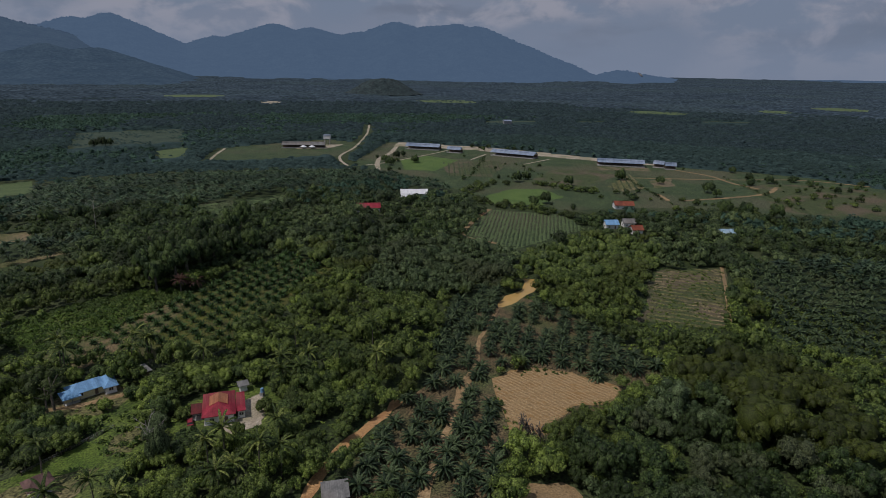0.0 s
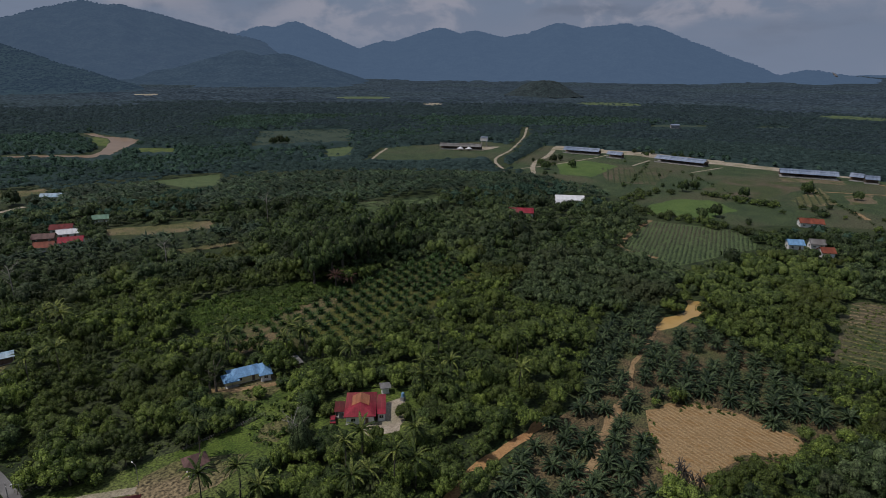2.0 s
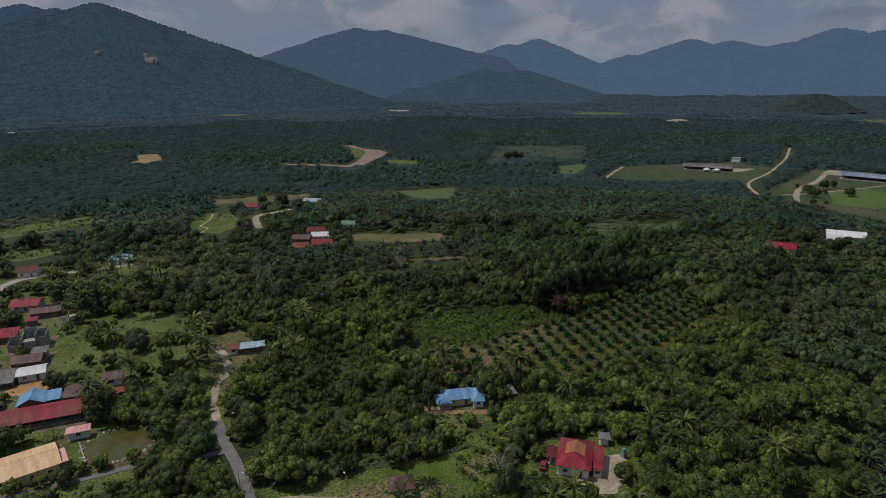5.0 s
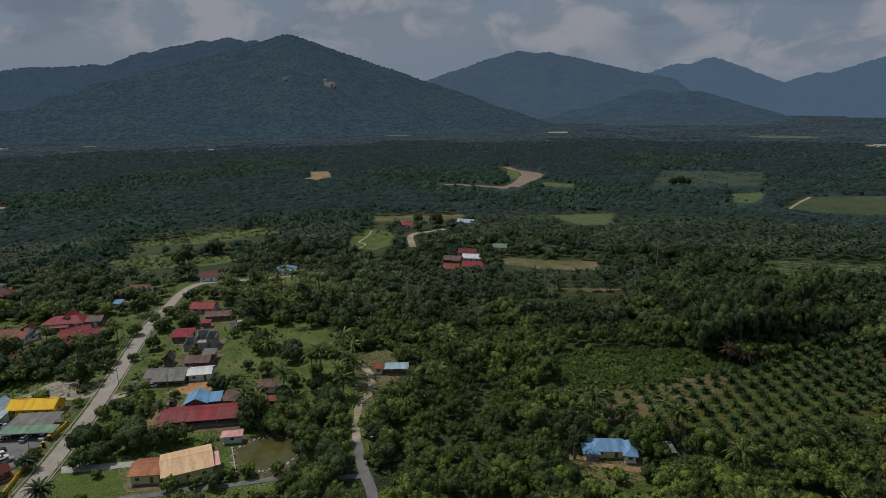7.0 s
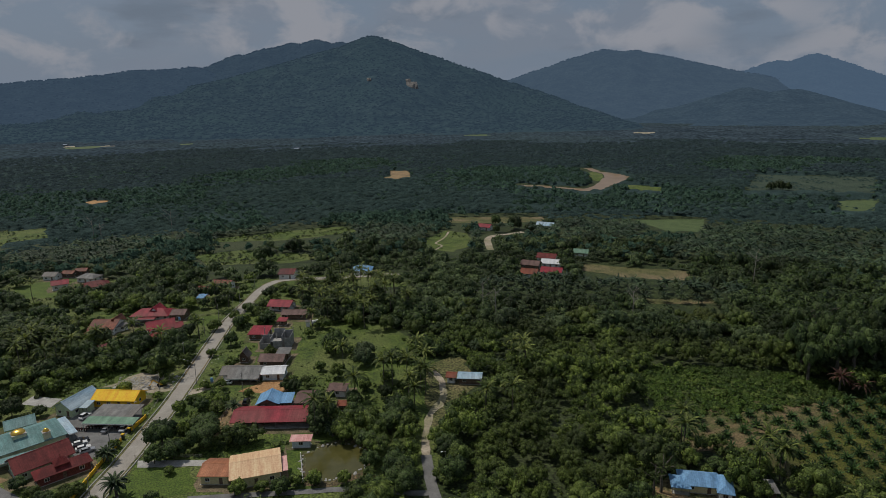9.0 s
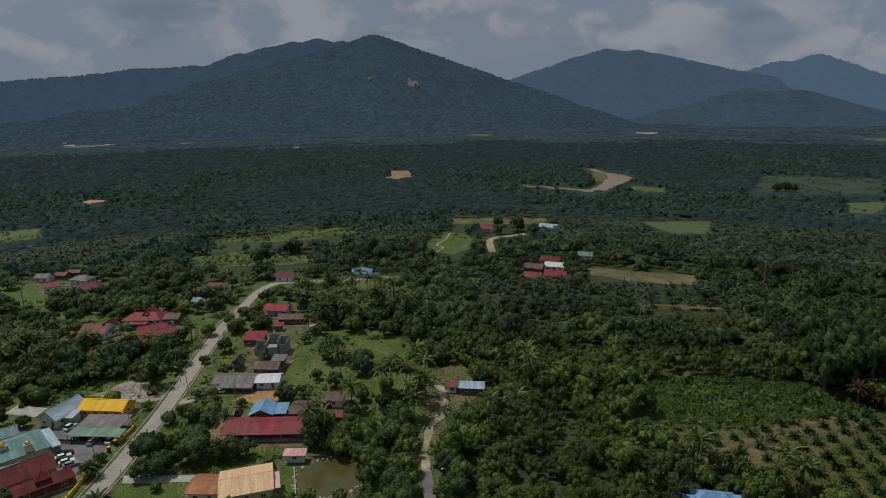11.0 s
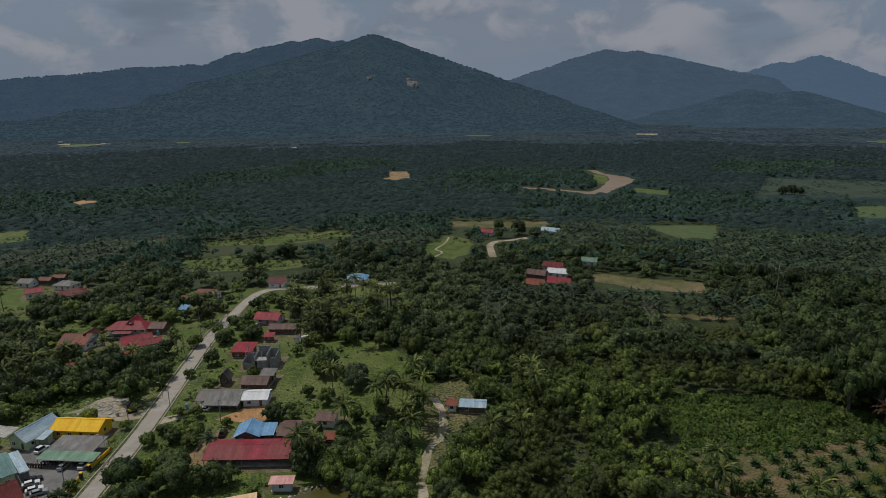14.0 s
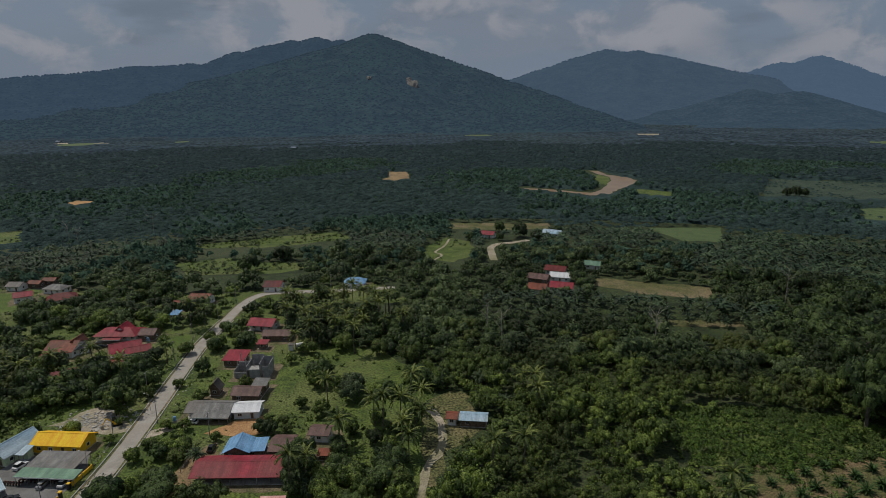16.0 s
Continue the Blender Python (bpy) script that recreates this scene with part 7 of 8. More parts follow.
for x, y, r, z in ((173, 163, 5.4, 6.0), (181, 160, 6.0, 8.5), (189, 159, 6.2, 9.5), (198, 160, 5.6, 8.0), (208, 160, 5.8, 7.0), (219, 157, 5.6, 7.5), (231, 154, 5.2, 6.5), (178, 171, 6.2, 9.0), (188, 170, 6.6, 11.0), (199, 171, 6.4, 10.0), (211, 171, 6.2, 9.0), (224, 167, 6.0, 8.5), (186, 183, 6.2, 10.0), (198, 184, 6.4, 10.5), (212, 184, 6.2, 9.5), (228, 181, 6.2, 9.5), (243, 176, 6.0, 9.0), (258, 180, 6.2, 9.0), (272, 188, 6.2, 9.0)):
    plant("tall_tree", "tall dark forest tree with a high rounded crown", x, y, r, z, 1.55, dense_mesh[5, random.randrange(4)], trunk_mesh[random.randrange(3)], group="tall forest trees", turn=random.uniform(0, 360), trunk_h=z + r * 0.8)
for x, y, r in ((142, 306, 4.2), (132, 309, 3.6), (151, 303, 4.2), (160, 322, 4.6), (123, 316, 4.0), (166, 336, 4.2), (134, 327, 3.2), (127, 331, 3.6), (144, 345, 3.4), (170, 350, 4.4), (118, 327, 4.2), (138, 450, 4.0), (158, 446, 3.6), (184, 440, 5.0), (176, 452, 6.5), (168, 474, 5.0), (206, 452, 4.6), (330, 134, 4.6), (340, 124, 4.2), (352, 152, 5.0), (380, 122, 4.6), (392, 110, 4.8), (410, 142, 5.0), (350, -30, 4.0), (345, -20, 3.8), (356, -48, 4.4), (366, -14, 4.0), (356, -90, 4.2), (376, -36, 4.6)):
    if clear_of_houses(np.array([(x, y)]))[0]:
        plant("tree", TREE_LABELS[1], x, y, r, r * 0.08, random.uniform(1.0, 1.5), dense_mesh[1, random.randrange(4)], trunk_mesh[random.randrange(3)], turn=random.uniform(0, 360))

rest = ~single
for k, m in enumerate(KINDS):
    # with distance woods take duller leaf, then one with haze in its colour
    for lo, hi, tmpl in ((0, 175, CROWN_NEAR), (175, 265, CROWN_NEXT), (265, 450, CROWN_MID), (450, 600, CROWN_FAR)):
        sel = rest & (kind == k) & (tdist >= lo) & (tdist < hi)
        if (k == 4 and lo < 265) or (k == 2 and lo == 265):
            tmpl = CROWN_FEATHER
        scatter("woods", {0: "dense green broad-leaved woods", 1: "dense dark green woods", 2: "bright green young woods", 3: "grey green rubber trees", 4: "olive green feathery bamboo thicket", 5: "tall dark green forest"}[k], "woods", trees[sel], tmpl, size[sel] * (1.0 if lo < 265 else 1.06), M[("leaf_hazed" if k in (0, 1, 5) and lo >= 400 else "leaf_mid" if k == 0 and lo >= 265 else "leaf_deep" if k == 1 and lo >= 265 else m)], lift[sel], tall[sel])

# far broad-leaved woods and plantations
far = grid(-900, 1250, -1000, 1250, 7.4, 2.7, 0.3)
far = far[overlooked(far, 330, 1140)]
far = far[free(far, 2.0) & clear_of_houses(far)]
fd = np.hypot(far[:, 0] + 8, far[:, 1] + 5)
fmix = lows(far, 95.0, 3.0)
is_palm = (fd > 440) & (fmix > 0.16 - (fd - 440) / 330)
forced = in_any(far, [PALM_MID, PALM_FARM, PALM_STRIP, PALM_EAST])
gap = in_any(far, [VILLAGE, YOUNG])
blocks = lows(far, 210.0, 21.0)
blocks += rng.normal(0, 0.09, len(far))
is_palm &= rng.uniform(size=len(far)) > 0.10
palms = far[(is_palm | forced) & ~gap & ~((fd > 560) & (blocks < -0.10) & ~forced)]
pd = np.hypot(palms[:, 0] + 8, palms[:, 1] + 5)
ph = 3.2 + 2.2 * (lows(palms, 160.0, 6.0) > 0) + rng.normal(0, 0.9, len(palms))
# farther palm bands take bluer fronds, haze painted into their colour
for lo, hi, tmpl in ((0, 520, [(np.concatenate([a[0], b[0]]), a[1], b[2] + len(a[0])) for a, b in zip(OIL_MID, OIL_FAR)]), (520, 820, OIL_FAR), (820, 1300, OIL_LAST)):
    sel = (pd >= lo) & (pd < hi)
    scatter("oil_palms", "mature oil palm plantation in rows", "plantation", palms[sel], tmpl, rng.uniform(0.92, 1.15, sel.sum()), M["palm_mid" if lo == 0 else "palm_hazed" if lo < 800 else "palm_last_hazed"], ph[sel] + (0 if lo == 0 else 1.2))
outer = grid(-1100, 1800, -1500, 1800, 11.5, 4.0, 0.3)
outer = outer[overlooked(outer, 1140, 1560) & free(outer)]
scatter("oil_palms", "far oil palm plantations", "plantation", outer, OIL_LAST, rng.uniform(1.4, 1.75, len(outer)), M["palm_last_hazed"], rng.uniform(3.5, 6.5, len(outer)))
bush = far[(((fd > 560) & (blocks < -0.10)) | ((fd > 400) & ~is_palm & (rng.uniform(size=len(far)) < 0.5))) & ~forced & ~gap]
scatter("far_woods", "far mixed woods between plantations", "woods", bush, [crown(10, 2, 0.4, seed=70 + i, tall=0.6, spread=0.4, heart=1.1, full=False) for i in range(4)], rng.uniform(3.2, 5.6, len(bush)), M["leaf_hazed"], rng.uniform(0.5, 2.5, len(bush)))

infill = grid(460, 720, 400, 690, 7.0, 2.2, 0.2)
infill = infill[in_any(infill, [NORTH_FIELD, EAST_FIELD]) & (lows(infill, 38.0, 91.0) + rng.normal(0, 0.12, len(infill)) > 0.02)]
scatter("oil_palms", "young oil palms scattered over the far fields", "plantation", infill, OIL_LAST, rng.uniform(0.35, 0.75, len(infill)), M["palm_hazed"], rng.uniform(0.6, 1.6, len(infill)))
scrub = grid(-250, 140, 400, 605, 6.0, 2.4, 0.4)
scrub = scrub[in_any(scrub, [GLADE_MID, GLADE_FAR, GLADE_NORTH, GLADE_LEFT]) & (lows(scrub, 24.0, 93.0) + rng.normal(0, 0.14, len(scrub)) > 0.10)]
scatter("shrubs", "low bushes dotted over the glades", "bush", scrub, CROWN_FAR, rng.uniform(0.9, 2.4, len(scrub)), M["leaf_mid"], np.full(len(scrub), -0.2))

farm = grid(400, 720, -250, 300, 15.0, 7.0, 0.35)
farm = farm[in_any(farm, [FARM, FARM_B]) & (lows(farm, 60.0, 97.0) + rng.normal(0, 0.16, len(farm)) > 0.30) & clear_of_houses(farm)]
for line, w in LINES:
    farm = farm[~near_line(farm, line, w + 2.0)]
scatter("farm_trees", "small dark trees dotted over the farmland", "trees", farm, CROWN_MID, np.clip(rng.gamma(4.0, 0.75, len(farm)), 1.2, 5.5), M["leaf_deep"], np.full(len(farm), -0.2), rng.uniform(1.0, 1.6, len(farm)))
bund = np.concatenate([np.column_stack([np.linspace(a[0], b[0], 46), np.linspace(a[1], b[1], 46)]) for a, b in (((455, -60), (560, -20)), ((470, 10), (600, 90)), ((500, 110), (640, 130)), ((470, -150), (600, -110)))])
bund = bund + rng.normal(0, 1.3, bund.shape)
bund = bund[rng.uniform(size=len(bund)) < 0.6]
bund = bund[clear_of_houses(bund) & inside(bund, FARM)]
scatter("hedges", "scrubby growth along the ditches between farm plots", "hedge", bund, CROWN_FAR, rng.uniform(0.8, 2.4, len(bund)), M["leaf_deep"], np.full(len(bund), -0.2))

# near oil palms, single
near = np.array([(60 + i * 5.6 + random.uniform(-0.9, 0.9) - j * 0.4, -54 + j * 6.3 + i * 0.42 + random.uniform(-0.8, 0.8)) for i in range(34) for j in range(18)])
near = near[inside(near, PALM_NEAR) & free(near) & (rng.uniform(size=len(near)) < 0.95) & clear_of_houses(near)]
palm_mesh = [mesh_np("fronds", v, q, t, mats=(M["palm"],)) for v, q, t in OIL_NEAR]
stub_mesh = Shape().tube((0, 0, -0.2), (0, 0, 1.0), 0.42, 0.34, 8).mesh("trunk", M["bark"])


def palm(name, label, x, y, s, h, head, stem, group, mat_h=1.0):
    t = thing(name, pose(x, y, 0, 0, 0, random.uniform(0, 360)), label, "palm tree", group)
    c = part("fronds", head, None, t)
    c.location, c.scale = (0, 0, h), (s, s, s)
    k = part("trunk", stem, None, t)
    k.scale = (mat_h, mat_h, h)
    return t


near = near[np.argsort(np.hypot(near[:, 0] - 80, near[:, 1] - 5))]
scatter("oil_palms", "far end of the near palm rows", "plantation", near[290:], OIL_NEAR, rng.uniform(0.8, 1.05, len(near[290:])), M["palm"], rng.uniform(1.2, 2.2, len(near[290:])))
for x, y in near[:290]:
    palm("oil_palm", "mature oil palm with dark arching fronds", x, y, random.uniform(0.82, 1.22), random.uniform(1.2, 2.4), palm_mesh[random.randrange(3)], stub_mesh, "oil palm rows")
east = grid(100, 380, -240, 40, 8.2, 0.8, radians(12))
east = east[inside(east, PALM_EAST)]
scatter("oil_palms", "mature oil palm plantation beside the fallow field", "plantation", east, OIL_NEXT, rng.uniform(0.9, 1.12, len(east)), M["palm"], rng.uniform(3.0, 4.4, len(east)))
strip = grid(60, 260, 220, 330, 8.2, 0.8, radians(-30))
strip = strip[inside(strip, PALM_STRIP)]
scatter("oil_palms", "band of oil palms among the woods", "plantation", strip, OIL_NEXT, rng.uniform(0.85, 1.1, len(strip)), M["palm"], rng.uniform(2.6, 4.4, len(strip)))
young = np.array([(86 + (i + 0.5 * (j % 2)) * 6.6 - (j * 5.6) * math.sin(YOUNG_AXIS) + random.uniform(-0.6, 0.6), 62 + j * 5.6 + i * 7.0 * math.sin(YOUNG_AXIS) + random.uniform(-0.6, 0.6)) for i in range(28) for j in range(26)])
young = young[inside(young, YOUNG) & ~in_any(young, OPEN) & clear_of_houses(young)]
grow = np.clip((young[:, 0] - 105) / 130, 0, 1)
young_mesh = [mesh_np("fronds", v * (0.86, 0.86, 1.35) + (0, 0, 0.3), q, t, mats=(M["young_palm"],)) for v, q, t in OIL_BUSH]
for (x, y), u in zip(young, grow):
    palm("young_oil_palm", "young oil palm with short spreading fronds", x, y, 0.88 + 0.42 * u + random.uniform(-0.12, 0.12), 0.25 + 0.5 * u, young_mesh[random.randrange(3)], stub_mesh, "young palm rows", 0.7)

# coconut palms
COCO = [(-14, 186), (-9, 188), (-6, 191), (-135, 362), (-43, 277), (-55, 258), (-100, 281), (-91, 270), (-117, 299), (-84, 280), (-69, 276), (-33, 316), (-39, 318), (-4, 313), (104.4, 140.4), (112.4, 119), (118, 117.5), (116.7, 65.5), (118, 95), (90, 121), (82, 207), (80, 214), (151, 50), (60.6, 98.0), (49.8, 83.2), (55.7, 76.8), (55.1, 68.9), (75.2, 61.0), (82.2, 61.4), (77.3, 46.9), (80.9, 43.7), (72.7, 51.4), (68.1, 52.6), (120.2, 67.5), (138.8, 73.7), (119.5, 117.6), (119.4, 123.8), (101.2, 134.8), (14.3, 222.2), (15.7, 199.6), (27.4, 206.6), (29.9, 203.7), (35.6, 204.1), (41.9, 216.4), (38.6, 196.8), (34.3, 186.4), (40.0, 194.4), (33.3, 190.4), (42.3, 204.4), (62.7, 198.3), (79.1, 210.4), (78.1, 196.0), (62.6, 169.3), (54.2, 170.2), (13.9, 282.4), (23.9, 310.7), (11.1, 291.6), (18.5, 298.1), (7.0, 292.8), (-3.8, 305.0), (28.9, 266.2)]
for i in range(26):
    COCO.append((random.uniform(2, 56), random.uniform(272, 328)))
for i in range(16):
    COCO.append((random.uniform(-122, -94), random.uniform(258, 300)))
for i in range(5):
    COCO.append((random.uniform(84, 136), random.uniform(36, 62)))
for i in range(22):
    COCO.append((random.uniform(2, 52), random.uniform(284, 326)))
for i in range(4):
    COCO.append((random.uniform(-4, 8), random.uniform(176, 192)))
coco_mesh = [mesh_np("fronds", v, q, t, mats=(M["coconut"],)) for v, q, t in COCO_NEAR]
coco_stem = [Shape().tube((0, 0, -0.05), (b, 0, 0.5), 0.19, 0.15, 6).tube((b, 0, 0.5), (0, 0, 1.0), 0.15, 0.12, 6).mesh("trunk", M["bark"]) for b in (0.3, -0.4)]
for i, (x, y) in enumerate(COCO):
    if clear_of_houses(np.array([(x, y)]))[0]:
        palm("coconut_palm", "tall coconut palm with drooping fronds", x, y, random.uniform(0.95, 1.35), random.uniform(7.5, 12.5), coco_mesh[i % 3], coco_stem[i % 2], "coconut palms")
red_mesh = [mesh_np("fronds", v, q, t, mats=(M["leaf_red"],)) for v, q, t in COCO_NEAR]
for x, y, s, h in ((176, 153, 1.25, 6.0), (180, 148, 1.0, 4.6)):
    palm("withered_palm", "large palm with dry reddish brown fronds", x, y, s, h, red_mesh[int(x) % 3], stub_mesh, "withered palms")
dead_mesh = [mesh_np("fronds", v * (0.42, 0.42, 1.5) - (0, 0, 0.6), q, t, mats=(M["withered"],)) for v, q, t in COCO_NEAR]
for x, y, h in ((115.4, -10.2, 6.6), (115.2, -12.0, 4.4), (114.8, -13.6, 4.0), (115.6, -15.2, 4.2), (116.6, -11.2, 4.6)):
    palm("dead_palm", "dead palm with grey hanging fronds beside the clearing", x, y, 0.9, h, dead_mesh[int(h * 10) % 3], stub_mesh, "dead palms", 0.8)
palm("date_palm", "large date palm with stiff grey green fronds by the road", -52, 162, 1.15, 4.2, palm_mesh[1], stub_mesh, "")
for x, y in ((68.6, 225.2), (102.8, 262), (71, 206), (-58.5, 181), (-24, 200), (6, 176)):
    palm("low_palm", "low palm with broad fronds", x, y, 0.9, 3.2, palm_mesh[0], stub_mesh, "")

# shrubs over rough grass
sh = grid(-180, 260, 85, 520, 2.5, 1.2)
shn = lows(sh, 14.0, 40.0)
zone = (inside(sh, VILLAGE) | inside(sh, GLADE) | inside(sh, GLADE_FAR) | inside(sh, GLADE_NORTH) | inside(sh, SLOPE) | inside(sh, YARD_GREEN)) & overlooked(sh, 84, 620)
zone &= clear_of_houses(sh) & ~in_any(sh, LAWNS + [TRACK_STRIP]) & ~(in_any(sh, [MEADOW_B, MEADOW_C]) & (rng.uniform(size=len(sh)) < 0.7))
for line, w in LINES:
    zone &= ~near_line(sh, line, w)
dense = inside(sh, GLADE) | inside(sh, SLOPE) | inside(sh, YARD_GREEN) | inside(sh, MEADOW)
sel = zone & (shn + rng.uniform(-0.4, 0.4, len(sh)) > np.where(dense, -0.35, -0.02))
sr = rng.gamma(3.0, 0.20, sel.sum()) * np.where(dense[sel], 1.7, 1.0) + 0.35
scatter("shrubs", "low green shrubs and weeds over rough grass", "shrubs", sh[sel], [crown(14, 2, 0.34, seed=90 + i, tall=0.36, full=False) for i in range(5)], sr, M["shrub"], np.full(sel.sum(), -0.15))
gl = grid(105, 190, 140, 200, 1.55, 0.75)
gl = gl[inside(gl, GLADE) & (rng.uniform(size=len(gl)) < 0.8)]
scatter("thicket", "bright green thicket over the old clearing", "thicket", gl, [crown(40, 4, 0.17, seed=170 + i, tall=0.5, full=False) for i in range(5)], np.clip(rng.gamma(5.0, 0.27, len(gl)), 0.7, 2.8), M["thicket"], np.full(len(gl), -0.2))

yw = grid(100, 245, 95, 160, 2.2, 1.1)
yw = yw[inside(yw, YOUNG) & clear_of_houses(yw) & (lows(yw, 16.0, 71.0) + rng.uniform(-0.3, 0.3, len(yw)) > -0.2)]
scatter("weeds", "low weeds and brush between the young palms", "weeds", yw, [crown(20, 3, 0.24, seed=140 + i, tall=0.4, full=False) for i in range(4)], rng.uniform(0.4, 1.2, len(yw)), M["shrub"], np.full(len(yw), -0.12))
fw = grid(212, 305, -84, -38, 2.0, 0.9, radians(-3))
fw = fw[inside(fw, FIELD_R) & (rng.uniform(size=len(fw)) < 0.4)]
scatter("weeds", "scattered weeds over the fallow field", "weeds", fw, [crown(18, 2, 0.3, seed=150 + i, tall=0.4, full=False) for i in range(4)], rng.uniform(0.4, 1.2, len(fw)), M["shrub"], np.full(len(fw), -0.1))
cw = grid(110, 165, -42, 8, 2.0, 1.0)
rim = inside(cw, CLEARING)
core = inside((cw - (138, -14)) * 1.25 + (138, -14), CLEARING)
cw = cw[rim & ~core & (lows(cw, 7.0, 77.0) > 0.12)]
scatter("weeds", "weeds along the edge of the cleared plot", "weeds", cw, [crown(26, 3, 0.24, seed=160 + i, tall=0.5, full=False) for i in range(4)], rng.uniform(0.4, 1.1, len(cw)), M["leaf"], np.full(len(cw), -0.1))

# brush in the gaps of the near woods
fill = grid(-60, 300, -170, 300, 2.9, 1.4)
fill = fill[overlooked(fill, 84, 290)]
fill = fill[~in_any(fill, OPEN + [VILLAGE, YOUNG, PALM_NEAR]) & clear_of_houses(fill)]
for line, w in LINES:
    fill = fill[~near_line(fill, line, w + 0.6)]
near_tree = trees[tdist < 310]
gap_to = np.array([np.min(np.hypot(*(near_tree - p).T)) for p in fill])
fill = fill[gap_to > 3.1]
scatter("brush", "low green brush filling gaps between the trees", "brush", fill, [crown(26, 3, 0.20, seed=180 + i, tall=0.6, full=False) for i in range(4)], rng.uniform(0.9, 1.9, len(fill)), M["leaf"], np.full(len(fill), -0.2))
thin_crown = mesh_np("crown", *crown(150, 9, 0.12, seed=191, tall=0.7, spread=0.8, heart=0.35), mats=(M["leaf_dark"],))
plant("tall_tree", "tall dark feathery tree standing alone", 74.5, 75, 3.0, 2.0, 2.6, mesh_np("crown", *CROWN_DENSE[1], mats=(M["leaf_grey"],)), trunk_mesh[2], group="", trunk_h=7.0)
for x, y, r, h in ((85.2, 122.0, 2.6, 7.0), (82.0, 120.5, 2.0, 6.0)):
    plant("thin_tree", "tall thin tree with a sparse flat crown", x, y, r, h, 0.8, thin_crown, trunk_mesh[1], group="", trunk_h=h + 0.8)

for i, poly in enumerate(FOOT):
    cx, cy = sum(p[0] for p in poly) / len(poly), sum(p[1] for p in poly) / len(poly)
    if inside(np.array([(cx, cy)]), VILLAGE)[0] and not inside(np.array([(cx, cy)]), LAWNS[1])[0]:
        grow_by = [((x - cx) * 1.02 + cx + (0.3 if x > cx else -0.3), (y - cy) * 1.02 + cy + (0.0 if y > cy else -1.2)) for x, y in poly]
        patch("house_yard", grow_by, M["lived"], 0.047 + 0.0007 * i, "trodden earth yard round a village house", "soil", 1.3)


# ---- small things ----
def car(x, y, turn, paint, label, van=False):
    c = thing("car", pose(x, y, 0.1, 0, 0, turn), label, "car", "parked cars")
    L, H = 4.2, 1.45 if not van else 1.8
    sec = [(-0.5 * L, 0.3), (0.5 * L, 0.3), (0.5 * L, 0.72), (0.47 * L, 0.84), (0.25 * L, 0.95), (-0.47 * L, 0.98), (-0.5 * L, 0.85)]
    body = Shape()
    body.v = [(u, s * (0.84 if z < 0.9 else 0.78), z) for s in (-1, 1) for u, z in sec]
    n = len(sec)
    body.f = [tuple(range(n)), tuple(range(2 * n - 1, n - 1, -1))] + [(i, n + i, n + (i + 1) % n, (i + 1) % n) for i in range(n)]
    b = part("body", body, M[paint], c)
    cab = Shape()
    lo = [(-0.40 * L, -0.76), (0.22 * L, -0.76), (0.22 * L, 0.76), (-0.40 * L, 0.76)]
    hi = [(-0.32 * L, -0.60), (0.06 * L, -0.60), (0.06 * L, 0.60), (-0.32 * L, 0.60)]
    cab.add([(*p, 0.93) for p in lo] + [(*p, H - 0.06) for p in hi], [(3, 2, 1, 0), (4, 5, 6, 7), (0, 1, 5, 4), (1, 2, 6, 5), (2, 3, 7, 6), (3, 0, 4, 7)])
    part("glass", cab, M["glass"], c)
    part("roof", Shape().box(-0.33 * L, 0.07 * L, -0.61, 0.61, H - 0.055, H), M[paint], c)
    for sx in (-0.31, 0.31):
        for sy in (-0.80, 0.80):
            w = part("wheel", Shape().tube((sx * L, sy - 0.1, 0.31), (sx * L, sy + 0.1, 0.31), 0.31, 0.31, 12), M["tyre"], c)
            part("rim", Shape().tube((sx * L, sy - 0.11, 0.31), (sx * L, sy + 0.11, 0.31), 0.18, 0.18, 10), M["carsilver"], w)
    for sy in (-0.6, 0.6):
        part("headlight", Shape().box(0.49 * L, 0.505 * L, sy - 0.18, sy + 0.18, 0.66, 0.8), M["white"], c)
        part("tail_light", Shape().box(-0.505 * L, -0.49 * L, sy - 0.14, sy + 0.14, 0.7, 0.84), M["roof_red"], c)


for x, y, turn, paint, label, van in ((-69.0, 193.6, 20, "carwhite", "white hatchback parked in the mosque yard", False), (-67.2, 190.4, 20, "carwhite", "white saloon parked in the mosque yard", False), (-68.6, 191.9, 20, "carblack", "black saloon parked in the mosque yard", False), (-65.6, 188.6, 20, "carsilver", "silver saloon parked in the mosque yard", False), (-69.0, 195.6, 20, "carblack", "dark hatchback beside the mosque wing", False), (-72.2, 212.2, 60, "carwhite", "white van beside the pale green hall", True), (-57.6, 199.6, 70, "carwhite", "white van under the green shelter", True), (-63, 200.6, 70, "carsilver", "grey saloon under the green shelter", False), (-48.6, 191.6, 74, "carblack", "dark car parked at the roadside", False), (-20.8, 206.5, 75, "carblack", "dark pickup beside the blue house", True), (-28.4, 224.9, 160, "carwhite", "white car under the grey veranda", False), (-76.8, 304.6, 15, "carblack", "black car in the red bungalow's yard", False), (-72.6, 303.6, 15, "carblack", "black saloon in the red bungalow's yard", False), (-51, 289, 60, "carblack", "dark car beside the red house", False), (92.2, 80.2, 40, "carsilver", "red car under the side porch", False)):
    car(x, y, turn, "roof_red" if label.startswith("red") else paint, label, van)


